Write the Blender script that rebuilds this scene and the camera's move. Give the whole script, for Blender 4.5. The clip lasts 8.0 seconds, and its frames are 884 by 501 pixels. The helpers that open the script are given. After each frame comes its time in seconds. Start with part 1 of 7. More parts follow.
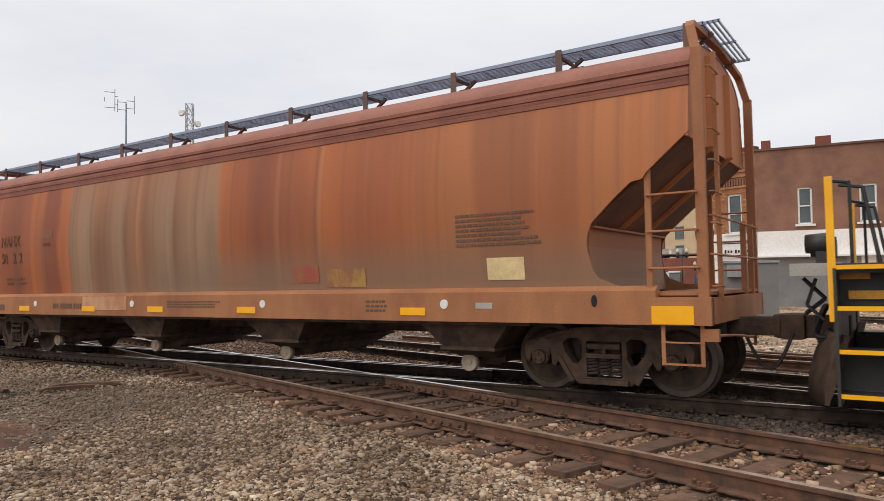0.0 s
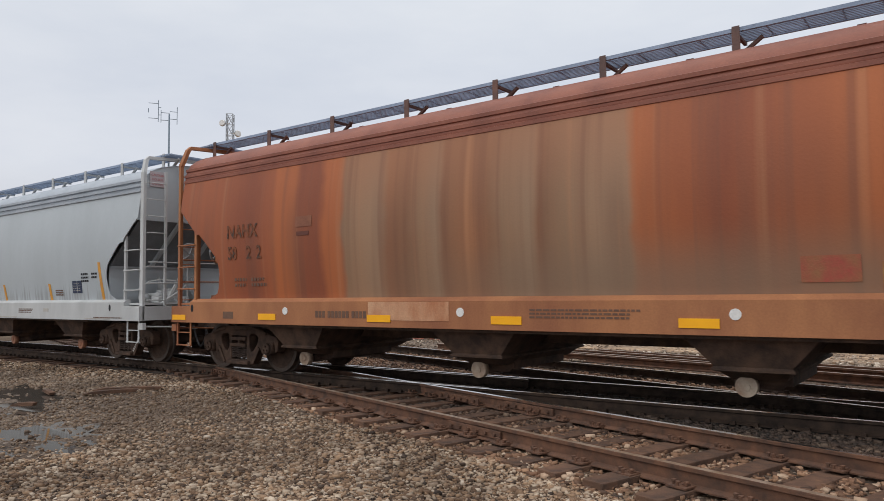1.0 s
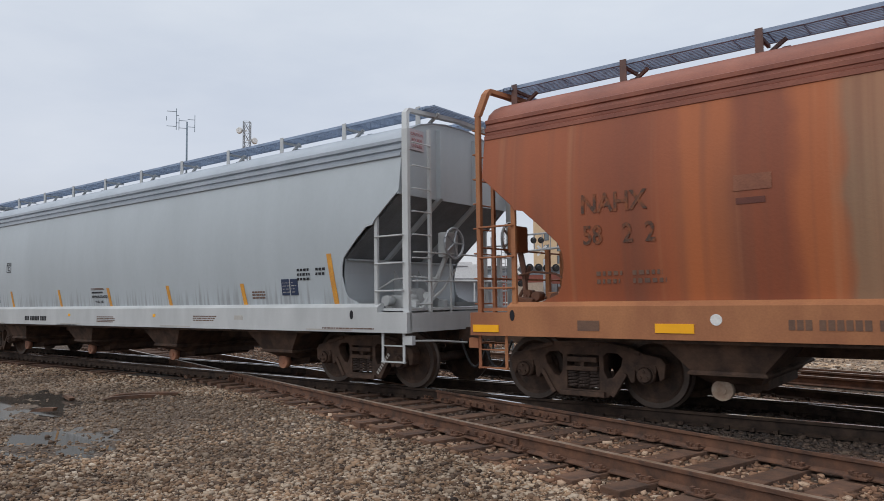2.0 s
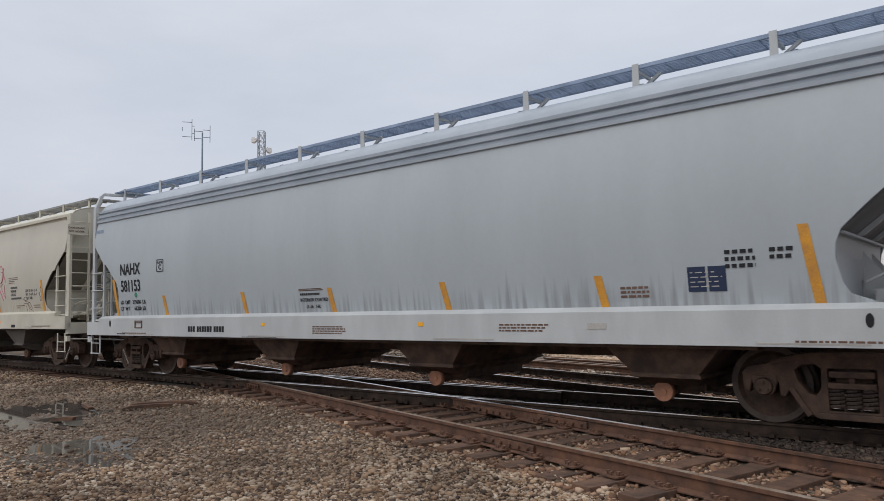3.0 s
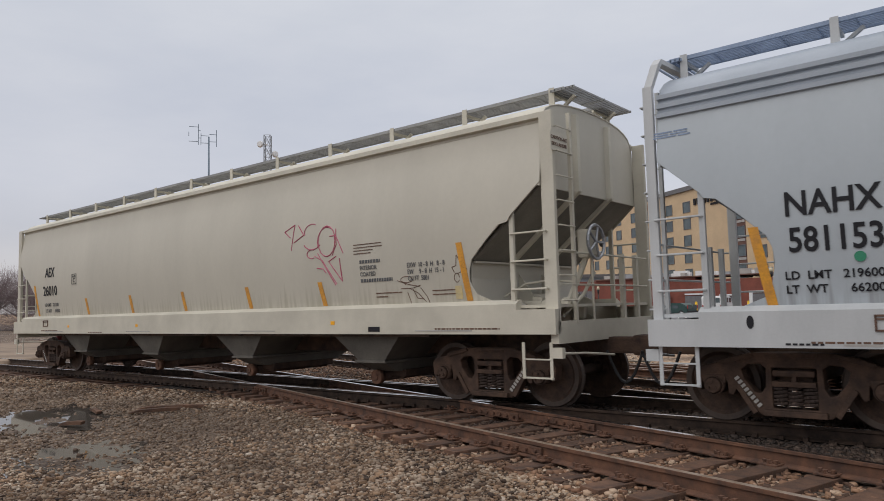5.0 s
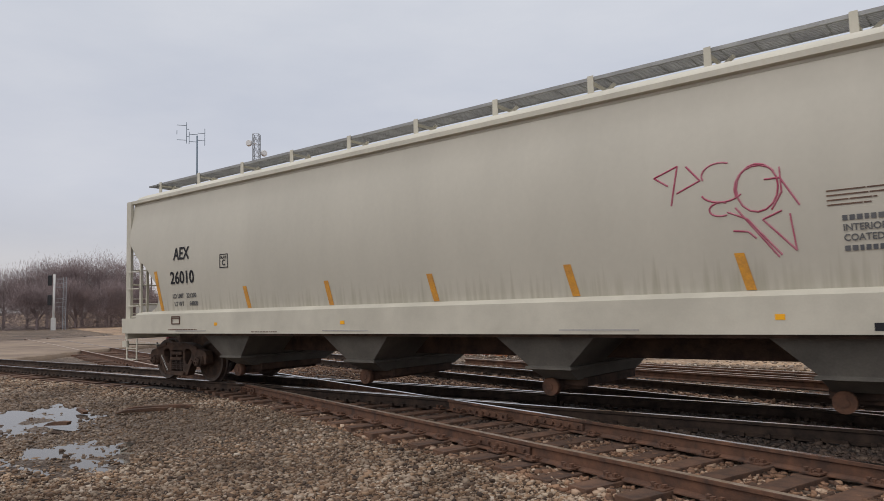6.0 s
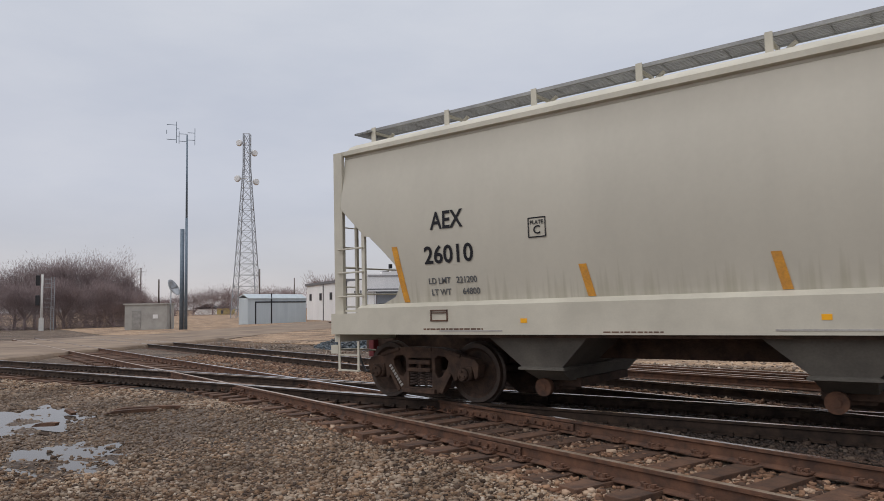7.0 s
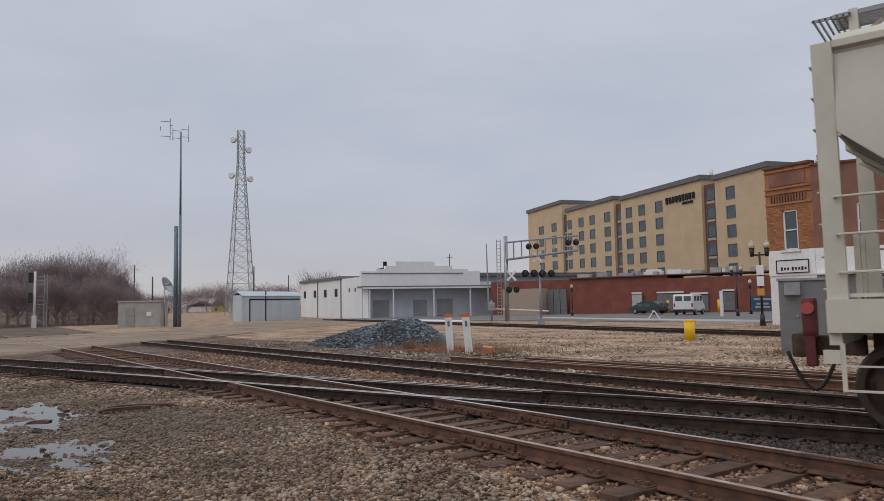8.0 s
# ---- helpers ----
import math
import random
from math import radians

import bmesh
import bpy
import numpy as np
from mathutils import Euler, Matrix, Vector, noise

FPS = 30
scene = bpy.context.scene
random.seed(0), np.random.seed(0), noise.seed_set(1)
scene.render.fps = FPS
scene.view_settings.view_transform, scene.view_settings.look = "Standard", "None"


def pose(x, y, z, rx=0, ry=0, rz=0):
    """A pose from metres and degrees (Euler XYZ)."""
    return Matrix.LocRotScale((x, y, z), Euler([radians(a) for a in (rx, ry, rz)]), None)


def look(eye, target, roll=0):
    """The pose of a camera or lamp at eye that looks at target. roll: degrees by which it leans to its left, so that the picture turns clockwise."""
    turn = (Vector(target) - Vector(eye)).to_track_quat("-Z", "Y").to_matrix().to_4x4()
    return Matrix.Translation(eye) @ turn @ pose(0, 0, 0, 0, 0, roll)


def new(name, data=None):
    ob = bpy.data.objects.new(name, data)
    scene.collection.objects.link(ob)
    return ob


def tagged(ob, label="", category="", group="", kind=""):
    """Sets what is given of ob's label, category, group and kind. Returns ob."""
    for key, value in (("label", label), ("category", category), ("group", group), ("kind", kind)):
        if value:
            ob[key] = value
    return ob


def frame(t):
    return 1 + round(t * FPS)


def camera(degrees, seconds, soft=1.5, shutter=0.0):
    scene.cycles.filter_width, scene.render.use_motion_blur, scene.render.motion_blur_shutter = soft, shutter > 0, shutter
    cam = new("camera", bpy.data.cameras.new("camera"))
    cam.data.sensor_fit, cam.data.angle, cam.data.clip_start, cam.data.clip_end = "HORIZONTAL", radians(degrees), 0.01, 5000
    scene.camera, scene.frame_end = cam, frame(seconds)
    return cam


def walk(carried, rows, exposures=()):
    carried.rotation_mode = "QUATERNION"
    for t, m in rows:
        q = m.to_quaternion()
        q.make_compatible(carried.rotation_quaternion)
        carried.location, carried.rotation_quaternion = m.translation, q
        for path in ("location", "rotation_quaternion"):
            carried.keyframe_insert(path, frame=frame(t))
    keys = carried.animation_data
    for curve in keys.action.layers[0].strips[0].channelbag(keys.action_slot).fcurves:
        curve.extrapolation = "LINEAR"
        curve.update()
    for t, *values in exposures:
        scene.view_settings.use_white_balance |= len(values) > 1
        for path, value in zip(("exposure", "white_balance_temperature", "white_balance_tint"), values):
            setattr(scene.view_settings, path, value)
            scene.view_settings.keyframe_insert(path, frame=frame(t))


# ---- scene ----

# camera: it stands still beside the tracks and only turns
EYE = (0.0, 0.0, 1.62)
cam = camera(63.9, 8.0, soft=0.5, shutter=0.05)
TURNS = ((0.0, 33.742, 2.451, 0.500), (0.5, 35.210, 2.886, 0.300), (1.0, 36.630, 3.125, 0.225), (1.5, 36.886, 3.279, 0.240),
         (2.0, 37.897, 3.604, 0.305), (3.5, 39.475, 4.370, 0.970), (4.0, 39.801, 4.502, 1.045), (4.5, 39.795, 4.485, 1.098),
         (5.0, 39.628, 4.400, 1.095), (6.5, 38.310, 4.401, 1.035), (7.0, 38.016, 4.389, 1.005), (7.5, 37.835, 4.200, 0.954),
         (8.0, 37.573, 4.176, 0.983))
walk(cam, [(t, pose(*EYE, 90 + p, r, y)) for t, y, p, r in TURNS],
     exposures=[(0.0, 0.45, 7350, 10), (1.0, 0.26, 6900, 9), (2.0, 0.17, 6600, 8), (3.5, 0.08, 6750, 10), (5.0, 0.02, 6850, 11), (6.5, 0.02, 6850, 11), (7.0, -0.02, 6750, 11), (8.0, -0.20, 6600, 11)])

# the train's way along its straight track, in metres by seconds
WAY = ((0.0, 0.0), (0.5, 3.522), (1.0, 7.045), (1.5, 10.558), (2.0, 14.058), (3.5, 24.793), (4.0, 28.450), (4.5, 32.097),
       (5.0, 35.740), (6.5, 46.731), (7.0, 50.416), (7.5, 54.115), (8.0, 57.876))
GRADE = 0.010          # the yard falls gently towards the far left
RAIL = 0.17            # rail top over the ballast
TY = 9.865             # centre line of the train's track


def travel(t):
    ts, xs = [w[0] for w in WAY], [w[1] for w in WAY]
    i = min(max(sum(1 for a in ts if a <= t) - 1, 0), len(ts) - 2)
    slope = [(xs[min(j + 1, len(ts) - 1)] - xs[max(j - 1, 0)]) / (ts[min(j + 1, len(ts) - 1)] - ts[max(j - 1, 0)]) for j in (i, i + 1)]
    h = ts[i + 1] - ts[i]
    u = (t - ts[i]) / h
    return ((2 * u ** 3 - 3 * u * u + 1) * xs[i] + (u ** 3 - 2 * u * u + u) * h * slope[0]
            + (3 * u * u - 2 * u ** 3) * xs[i + 1] + (u ** 3 - u * u) * h * slope[1])


def gz(x):
    return GRADE * max(min(x, 60.0), -140.0)


# ---- sky and sun: a flat overcast, brighter overhead
world = bpy.data.worlds.new("overcast")
scene.world = world
world.use_nodes = True
wn, wl = world.node_tree.nodes, world.node_tree.links
wn.clear()
w_out, w_bg = wn.new("ShaderNodeOutputWorld"), wn.new("ShaderNodeBackground")
w_tc, w_map, w_noise = wn.new("ShaderNodeTexCoord"), wn.new("ShaderNodeMapping"), wn.new("ShaderNodeTexNoise")
w_sep, w_grad, w_cloud, w_mix = wn.new("ShaderNodeSeparateXYZ"), wn.new("ShaderNodeValToRGB"), wn.new("ShaderNodeValToRGB"), wn.new("ShaderNodeMix")
w_sky, w_sum = wn.new("ShaderNodeTexSky"), wn.new("ShaderNodeMix")
w_sky.sky_type, w_sky.sun_disc, w_sky.sun_elevation, w_sky.sun_rotation = "NISHITA", False, radians(38), radians(165)
w_map.inputs["Scale"].default_value = (1.4, 1.4, 4.6)
w_noise.inputs["Scale"].default_value, w_noise.inputs["Detail"].default_value, w_noise.inputs["Roughness"].default_value = 1.5, 6.0, 0.55
g = w_grad.color_ramp
g.elements[0].position, g.elements[0].color = 0.49, (0.30, 0.30, 0.30, 1)
g.elements[1].position, g.elements[1].color = 1.0, (1.25, 1.28, 1.34, 1)
e = g.elements.new(0.505); e.color = (0.55, 0.535, 0.565, 1)
e = g.elements.new(0.525); e.color = (0.50, 0.505, 0.555, 1)
e = g.elements.new(0.58); e.color = (0.52, 0.55, 0.63, 1)
e = g.elements.new(0.70); e.color = (0.58, 0.62, 0.69, 1)
c = w_cloud.color_ramp
c.elements[0].position, c.elements[0].color = 0.34, (0.90, 0.915, 0.95, 1)
c.elements[1].position, c.elements[1].color = 0.68, (1.07, 1.06, 1.05, 1)
w_half = wn.new("ShaderNodeMapRange")
w_half.inputs["From Min"].default_value, w_half.inputs["From Max"].default_value = -1.0, 1.0
w_mix.data_type, w_mix.blend_type = "RGBA", "MULTIPLY"
w_mix.inputs["Factor"].default_value = 1.0
w_sum.data_type, w_sum.blend_type = "RGBA", "ADD"
w_sum.inputs["Factor"].default_value = 0.012
wl.new(w_tc.outputs["Generated"], w_map.inputs["Vector"])
wl.new(w_map.outputs["Vector"], w_noise.inputs["Vector"])
wl.new(w_noise.outputs["Fac"], w_cloud.inputs["Fac"])
wl.new(w_tc.outputs["Generated"], w_sep.inputs["Vector"])
wl.new(w_sep.outputs["Z"], w_half.inputs["Value"])
wl.new(w_half.outputs["Result"], w_grad.inputs["Fac"])
wl.new(w_grad.outputs["Color"], w_mix.inputs["A"])
wl.new(w_cloud.outputs["Color"], w_mix.inputs["B"])
wl.new(w_mix.outputs["Result"], w_sum.inputs["A"])
wl.new(w_sky.outputs["Color"], w_sum.inputs["B"])
wl.new(w_sum.outputs["Result"], w_bg.inputs["Color"])
wl.new(w_bg.outputs["Background"], w_out.inputs["Surface"])
w_bg.inputs["Strength"].default_value = 1.0

sun = new("sun", bpy.data.lights.new("sun", "SUN"))
sun.data.energy, sun.data.angle, sun.data.color = 0.55, radians(40), (1.0, 0.96, 0.92)
sun.matrix_world = look((-12, -30, 28), (0, 0, 0))


# ---- materials
def mat(name, base, second=None, rough=0.7, metal=0.0, scale=3.0, stretch=(1, 1, 1), bump=0.15, fine=40.0, spread=(0.35, 0.65), vary=0.0, grain=0.35):
    """A surface with stains at one scale and grain with relief at another."""
    m = bpy.data.materials.new(name)
    m.use_nodes = True
    n, l = m.node_tree.nodes, m.node_tree.links
    b = n["Principled BSDF"]
    second = second or tuple(v * 0.72 for v in base)
    tc, mp, big, small = n.new("ShaderNodeTexCoord"), n.new("ShaderNodeMapping"), n.new("ShaderNodeTexNoise"), n.new("ShaderNodeTexNoise")
    mp.inputs["Scale"].default_value = stretch
    big.inputs["Scale"].default_value, big.inputs["Detail"].default_value, big.inputs["Roughness"].default_value = scale, 8.0, 0.6
    small.inputs["Scale"].default_value, small.inputs["Detail"].default_value = fine, 4.0
    ramp = n.new("ShaderNodeValToRGB")
    ramp.color_ramp.elements[0].position, ramp.color_ramp.elements[1].position = spread
    ramp.color_ramp.elements[0].color, ramp.color_ramp.elements[1].color = (*second, 1), (*base, 1)
    mix = n.new("ShaderNodeMix")
    mix.data_type, mix.blend_type = "RGBA", "MULTIPLY"
    mix.inputs["Factor"].default_value = grain
    l.new(tc.outputs["Object"], mp.inputs["Vector"])
    l.new(mp.outputs["Vector"], big.inputs["Vector"])
    l.new(tc.outputs["Object"], small.inputs["Vector"])
    l.new(big.outputs["Fac"], ramp.inputs["Fac"])
    l.new(ramp.outputs["Color"], mix.inputs["A"])
    l.new(small.outputs["Fac"], mix.inputs["B"])
    last = mix.outputs["Result"]
    gain = n.new("ShaderNodeHueSaturation")
    gain.inputs["Value"].default_value = 1 + grain * 0.57
    l.new(last, gain.inputs["Color"])
    if vary:
        info, rng = n.new("ShaderNodeObjectInfo"), n.new("ShaderNodeMapRange")
        rng.inputs["To Min"].default_value, rng.inputs["To Max"].default_value = 1.2 - vary, 1.2 + vary
        l.new(info.outputs["Random"], rng.inputs["Value"])
        l.new(rng.outputs["Result"], gain.inputs["Value"])
    l.new(gain.outputs["Color"], b.inputs["Base Color"])
    b.inputs["Roughness"].default_value, b.inputs["Metallic"].default_value = rough, metal
    if bump:
        bp = n.new("ShaderNodeBump")
        bp.inputs["Strength"].default_value, bp.inputs["Distance"].default_value = bump, 0.02
        l.new(small.outputs["Fac"], bp.inputs["Height"])
        l.new(bp.outputs["Normal"], b.inputs["Normal"])
    return m


def plain(name, base, rough=0.5, metal=0.0, glow=0.0):
    m = mat(name, base, tuple(v * 0.9 for v in base), rough=rough, metal=metal, bump=0.05)
    if glow:
        b = m.node_tree.nodes["Principled BSDF"]
        b.inputs["Emission Color"].default_value, b.inputs["Emission Strength"].default_value = (*base, 1), glow
    return m


RUST_RAIL = mat("rail_rust", (0.17, 0.080, 0.046), (0.068, 0.037, 0.026), rough=0.85, scale=6, bump=0.4, fine=120)
RAIL_DARK = mat("rail_oily", (0.070, 0.046, 0.034), (0.026, 0.019, 0.016), rough=0.85, scale=6, bump=0.4, fine=120)
RAIL_TOP = mat("rail_polished", (0.85, 0.84, 0.82), (0.66, 0.64, 0.62), rough=0.2, metal=1.0, scale=8, stretch=(0.1, 1, 1), bump=0.03)
RAIL_DULL = mat("rail_dull_top", (0.52, 0.42, 0.34), (0.34, 0.24, 0.17), rough=0.38, metal=0.6, scale=8, bump=0.1)
TIE = mat("tie_wood", (0.165, 0.086, 0.052), (0.070, 0.040, 0.028), rough=0.9, scale=5, stretch=(1, 1, 1), bump=0.6, fine=70, vary=0.3)
def wet_mud(n, l, tc, b, colour):
    """Damp brown mud round the puddles: darkens the ground there and makes it shine a little."""
    sub, sc, ln, ns, add, rng, mix, rough = n.new("ShaderNodeVectorMath"), n.new("ShaderNodeVectorMath"), n.new("ShaderNodeVectorMath"), n.new("ShaderNodeTexNoise"), n.new("ShaderNodeMath"), n.new("ShaderNodeMapRange"), n.new("ShaderNodeMix"), n.new("ShaderNodeMapRange")
    sub.operation, sc.operation, ln.operation = "SUBTRACT", "MULTIPLY", "LENGTH"
    sub.inputs[1].default_value, sc.inputs[1].default_value = (-14.0, 5.6, 0.0), (0.095, 0.29, 0.0)
    ns.inputs["Scale"].default_value, ns.inputs["Detail"].default_value, ns.inputs["Roughness"].default_value = 0.8, 7.0, 0.65
    rng.inputs["From Min"].default_value, rng.inputs["From Max"].default_value, rng.inputs["To Max"].default_value = 1.36, 0.98, 0.55
    rough.inputs["To Min"].default_value, rough.inputs["To Max"].default_value = 0.85, 0.5
    mix.data_type = "RGBA"
    mix.inputs["B"].default_value = (0.098, 0.064, 0.041, 1)
    l.new(tc.outputs["Object"], sub.inputs[0])
    l.new(sub.outputs["Vector"], sc.inputs[0])
    l.new(sc.outputs["Vector"], ln.inputs[0])
    l.new(tc.outputs["Object"], ns.inputs["Vector"])
    l.new(ln.outputs["Value"], add.inputs[0])
    l.new(ns.outputs["Fac"], add.inputs[1])
    l.new(add.outputs[0], rng.inputs["Value"])
    l.new(rng.outputs["Result"], mix.inputs["Factor"])
    l.new(rng.outputs["Result"], rough.inputs["Value"])
    l.new(colour, mix.inputs["A"])
    l.new(mix.outputs["Result"], b.inputs["Base Color"])
    l.new(rough.outputs["Result"], b.inputs["Roughness"])


def gravel_mat(name, cell, stops, oily):
    """Ground of small stones: single-stone colours, brown and wet patches, oil along the main track."""
    m = bpy.data.materials.new(name)
    m.use_nodes = True
    n, l = m.node_tree.nodes, m.node_tree.links
    b = n["Principled BSDF"]
    tc, vor, big, fine = n.new("ShaderNodeTexCoord"), n.new("ShaderNodeTexVoronoi"), n.new("ShaderNodeTexNoise"), n.new("ShaderNodeTexNoise")
    vor.inputs["Scale"].default_value, vor.inputs["Randomness"].default_value = cell, 1.0
    big.inputs["Scale"].default_value, big.inputs["Detail"].default_value, big.inputs["Roughness"].default_value = 0.45, 7.0, 0.62
    fine.inputs["Scale"].default_value, fine.inputs["Detail"].default_value = 90.0, 3.0
    for t in (vor, big, fine):
        l.new(tc.outputs["Object"], t.inputs["Vector"])
    sepc = n.new("ShaderNodeSeparateColor")
    l.new(vor.outputs["Color"], sepc.inputs["Color"])
    ramp = n.new("ShaderNodeValToRGB")
    r = ramp.color_ramp
    r.elements[0].color, r.elements[1].color = (*stops[0][1], 1), (*stops[-1][1], 1)
    for p, c in stops[1:-1]:
        r.elements.new(p).color = (*c, 1)
    l.new(sepc.outputs["Red"], ramp.inputs["Fac"])
    pr = n.new("ShaderNodeValToRGB")
    pr.color_ramp.elements[0].position, pr.color_ramp.elements[0].color = 0.36, (0.42, 0.36, 0.32, 1)
    pr.color_ramp.elements[1].position, pr.color_ramp.elements[1].color = 0.60, (1.26, 1.13, 1.0, 1)
    l.new(big.outputs["Fac"], pr.inputs["Fac"])
    mix = n.new("ShaderNodeMix")
    mix.data_type, mix.blend_type = "RGBA", "MULTIPLY"
    mix.inputs["Factor"].default_value = 1.0
    l.new(ramp.outputs["Color"], mix.inputs["A"])
    l.new(pr.outputs["Color"], mix.inputs["B"])
    sep, off, absn, rng = n.new("ShaderNodeSeparateXYZ"), n.new("ShaderNodeMath"), n.new("ShaderNodeMath"), n.new("ShaderNodeMapRange")
    off.operation, absn.operation = "SUBTRACT", "ABSOLUTE"
    off.inputs[1].default_value = TY
    rng.inputs["From Min"].default_value, rng.inputs["From Max"].default_value = 2.2, 1.2
    rng.inputs["To Max"].default_value = 0.85 if oily else 0.0
    l.new(tc.outputs["Object"], sep.inputs["Vector"])
    l.new(sep.outputs["Y"], off.inputs[0])
    l.new(off.outputs[0], absn.inputs[0])
    l.new(absn.outputs[0], rng.inputs["Value"])
    oil = n.new("ShaderNodeMix")
    oil.data_type = "RGBA"
    oil.inputs["B"].default_value = (0.036, 0.030, 0.027, 1)
    l.new(rng.outputs["Result"], oil.inputs["Factor"])
    l.new(mix.outputs["Result"], oil.inputs["A"])
    if oily:
        wet_mud(n, l, tc, b, oil.outputs["Result"])
    else:
        l.new(oil.outputs["Result"], b.inputs["Base Color"])
    bp = n.new("ShaderNodeBump")
    bp.inputs["Strength"].default_value, bp.inputs["Distance"].default_value = 0.9, 0.03
    bp.invert = True
    l.new(vor.outputs["Distance"], bp.inputs["Height"])
    l.new(bp.outputs["Normal"], b.inputs["Normal"])
    if not oily:
        b.inputs["Roughness"].default_value = 0.85
    return m


def stone_mat(name, stops, oily, muddy=False):
    """Broken stones, each in a colour of its own."""
    m = bpy.data.materials.new(name)
    m.use_nodes = True
    n, l = m.node_tree.nodes, m.node_tree.links
    b = n["Principled BSDF"]
    geo, ramp, tc, big, fine = n.new("ShaderNodeNewGeometry"), n.new("ShaderNodeValToRGB"), n.new("ShaderNodeTexCoord"), n.new("ShaderNodeTexNoise"), n.new("ShaderNodeTexNoise")
    r = ramp.color_ramp
    r.elements[0].color, r.elements[1].color = (*stops[0][1], 1), (*stops[-1][1], 1)
    for p, c in stops[1:-1]:
        r.elements.new(p).color = (*c, 1)
    l.new(geo.outputs["Random Per Island"], ramp.inputs["Fac"])
    big.inputs["Scale"].default_value, big.inputs["Detail"].default_value = 0.55, 6.0
    fine.inputs["Scale"].default_value = 70.0
    l.new(tc.outputs["Object"], big.inputs["Vector"])
    l.new(tc.outputs["Object"], fine.inputs["Vector"])
    pr = n.new("ShaderNodeValToRGB")
    pr.color_ramp.elements[0].position, pr.color_ramp.elements[0].color = 0.36, (0.50, 0.42, 0.36, 1)
    pr.color_ramp.elements[1].position, pr.color_ramp.elements[1].color = 0.58, (1.20, 1.10, 1.02, 1)
    l.new(big.outputs["Fac"], pr.inputs["Fac"])
    mix = n.new("ShaderNodeMix")
    mix.data_type, mix.blend_type = "RGBA", "MULTIPLY"
    mix.inputs["Factor"].default_value = 1.0
    l.new(ramp.outputs["Color"], mix.inputs["A"])
    l.new(pr.outputs["Color"], mix.inputs["B"])
    last = mix.outputs["Result"]
    if oily:
        sep, off, absn, rng, oil = n.new("ShaderNodeSeparateXYZ"), n.new("ShaderNodeMath"), n.new("ShaderNodeMath"), n.new("ShaderNodeMapRange"), n.new("ShaderNodeMix")
        off.operation, absn.operation, off.inputs[1].default_value = "SUBTRACT", "ABSOLUTE", TY
        rng.inputs["From Min"].default_value, rng.inputs["From Max"].default_value, rng.inputs["To Max"].default_value = 2.3, 1.2, 0.8
        oil.data_type = "RGBA"
        oil.inputs["B"].default_value = (0.036, 0.030, 0.027, 1)
        l.new(tc.outputs["Object"], sep.inputs["Vector"])
        l.new(sep.outputs["Y"], off.inputs[0])
        l.new(off.outputs[0], absn.inputs[0])
        l.new(absn.outputs[0], rng.inputs["Value"])
        l.new(rng.outputs["Result"], oil.inputs["Factor"])
        l.new(last, oil.inputs["A"])
        last = oil.outputs["Result"]
    if muddy:
        wet_mud(n, l, tc, b, last)
    else:
        l.new(last, b.inputs["Base Color"])
        b.inputs["Roughness"].default_value = 0.8
    bp = n.new("ShaderNodeBump")
    bp.inputs["Strength"].default_value, bp.inputs["Distance"].default_value = 0.3, 0.01
    l.new(fine.outputs["Fac"], bp.inputs["Height"])
    l.new(bp.outputs["Normal"], b.inputs["Normal"])
    return m


GRAVEL = gravel_mat("gravel_bed", 24.0, ((0.0, (0.032, 0.023, 0.018)), (0.35, (0.085, 0.058, 0.041)), (0.7, (0.155, 0.112, 0.080)), (0.93, (0.25, 0.21, 0.17)), (1.0, (0.42, 0.39, 0.35))), True)
LOT_DIRT = gravel_mat("dirt_lot", 13.0, ((0.0, (0.20, 0.138, 0.090)), (0.5, (0.34, 0.245, 0.165)), (0.9, (0.42, 0.325, 0.235)), (1.0, (0.58, 0.53, 0.46))), False)
STONE = stone_mat("stone", ((0.0, (0.040, 0.028, 0.022)), (0.28, (0.165, 0.108, 0.070)), (0.55, (0.32, 0.225, 0.148)), (0.80, (0.34, 0.295, 0.245)), (0.95, (0.43, 0.365, 0.285)), (1.0, (0.56, 0.52, 0.46))), False, True)
BALLAST = stone_mat("ballast", ((0.0, (0.055, 0.034, 0.024)), (0.4, (0.165, 0.093, 0.058)), (0.8, (0.27, 0.168, 0.106)), (1.0, (0.45, 0.36, 0.28))), True)
LOT_STONE = stone_mat("lot_stone", ((0.0, (0.09, 0.070, 0.055)), (0.4, (0.25, 0.20, 0.155)), (0.8, (0.36, 0.31, 0.26)), (1.0, (0.58, 0.55, 0.50))), False)
DIRT = mat("dirt_road", (0.30, 0.222, 0.158), (0.165, 0.117, 0.083), rough=0.95, scale=0.35, stretch=(1, 1, 1), bump=0.4, fine=10)
ASPHALT = mat("asphalt", (0.175, 0.168, 0.168), (0.115, 0.110, 0.110), rough=0.85, scale=0.3, bump=0.2, fine=20)
CONCRETE = mat("concrete", (0.46, 0.44, 0.41), (0.34, 0.32, 0.30), rough=0.9, scale=1.0)
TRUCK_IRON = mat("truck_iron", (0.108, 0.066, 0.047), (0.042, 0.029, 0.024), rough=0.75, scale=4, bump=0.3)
SPRING_IRON = mat("spring_iron", (0.12, 0.085, 0.07), (0.06, 0.045, 0.04), rough=0.7)
WHEEL_IRON = mat("wheel_iron", (0.100, 0.062, 0.045), (0.042, 0.030, 0.025), rough=0.65, scale=5, bump=0.2)
WHEEL_RIM = mat("wheel_tread", (0.10, 0.075, 0.062), (0.05, 0.04, 0.036), rough=0.5, metal=0.5)
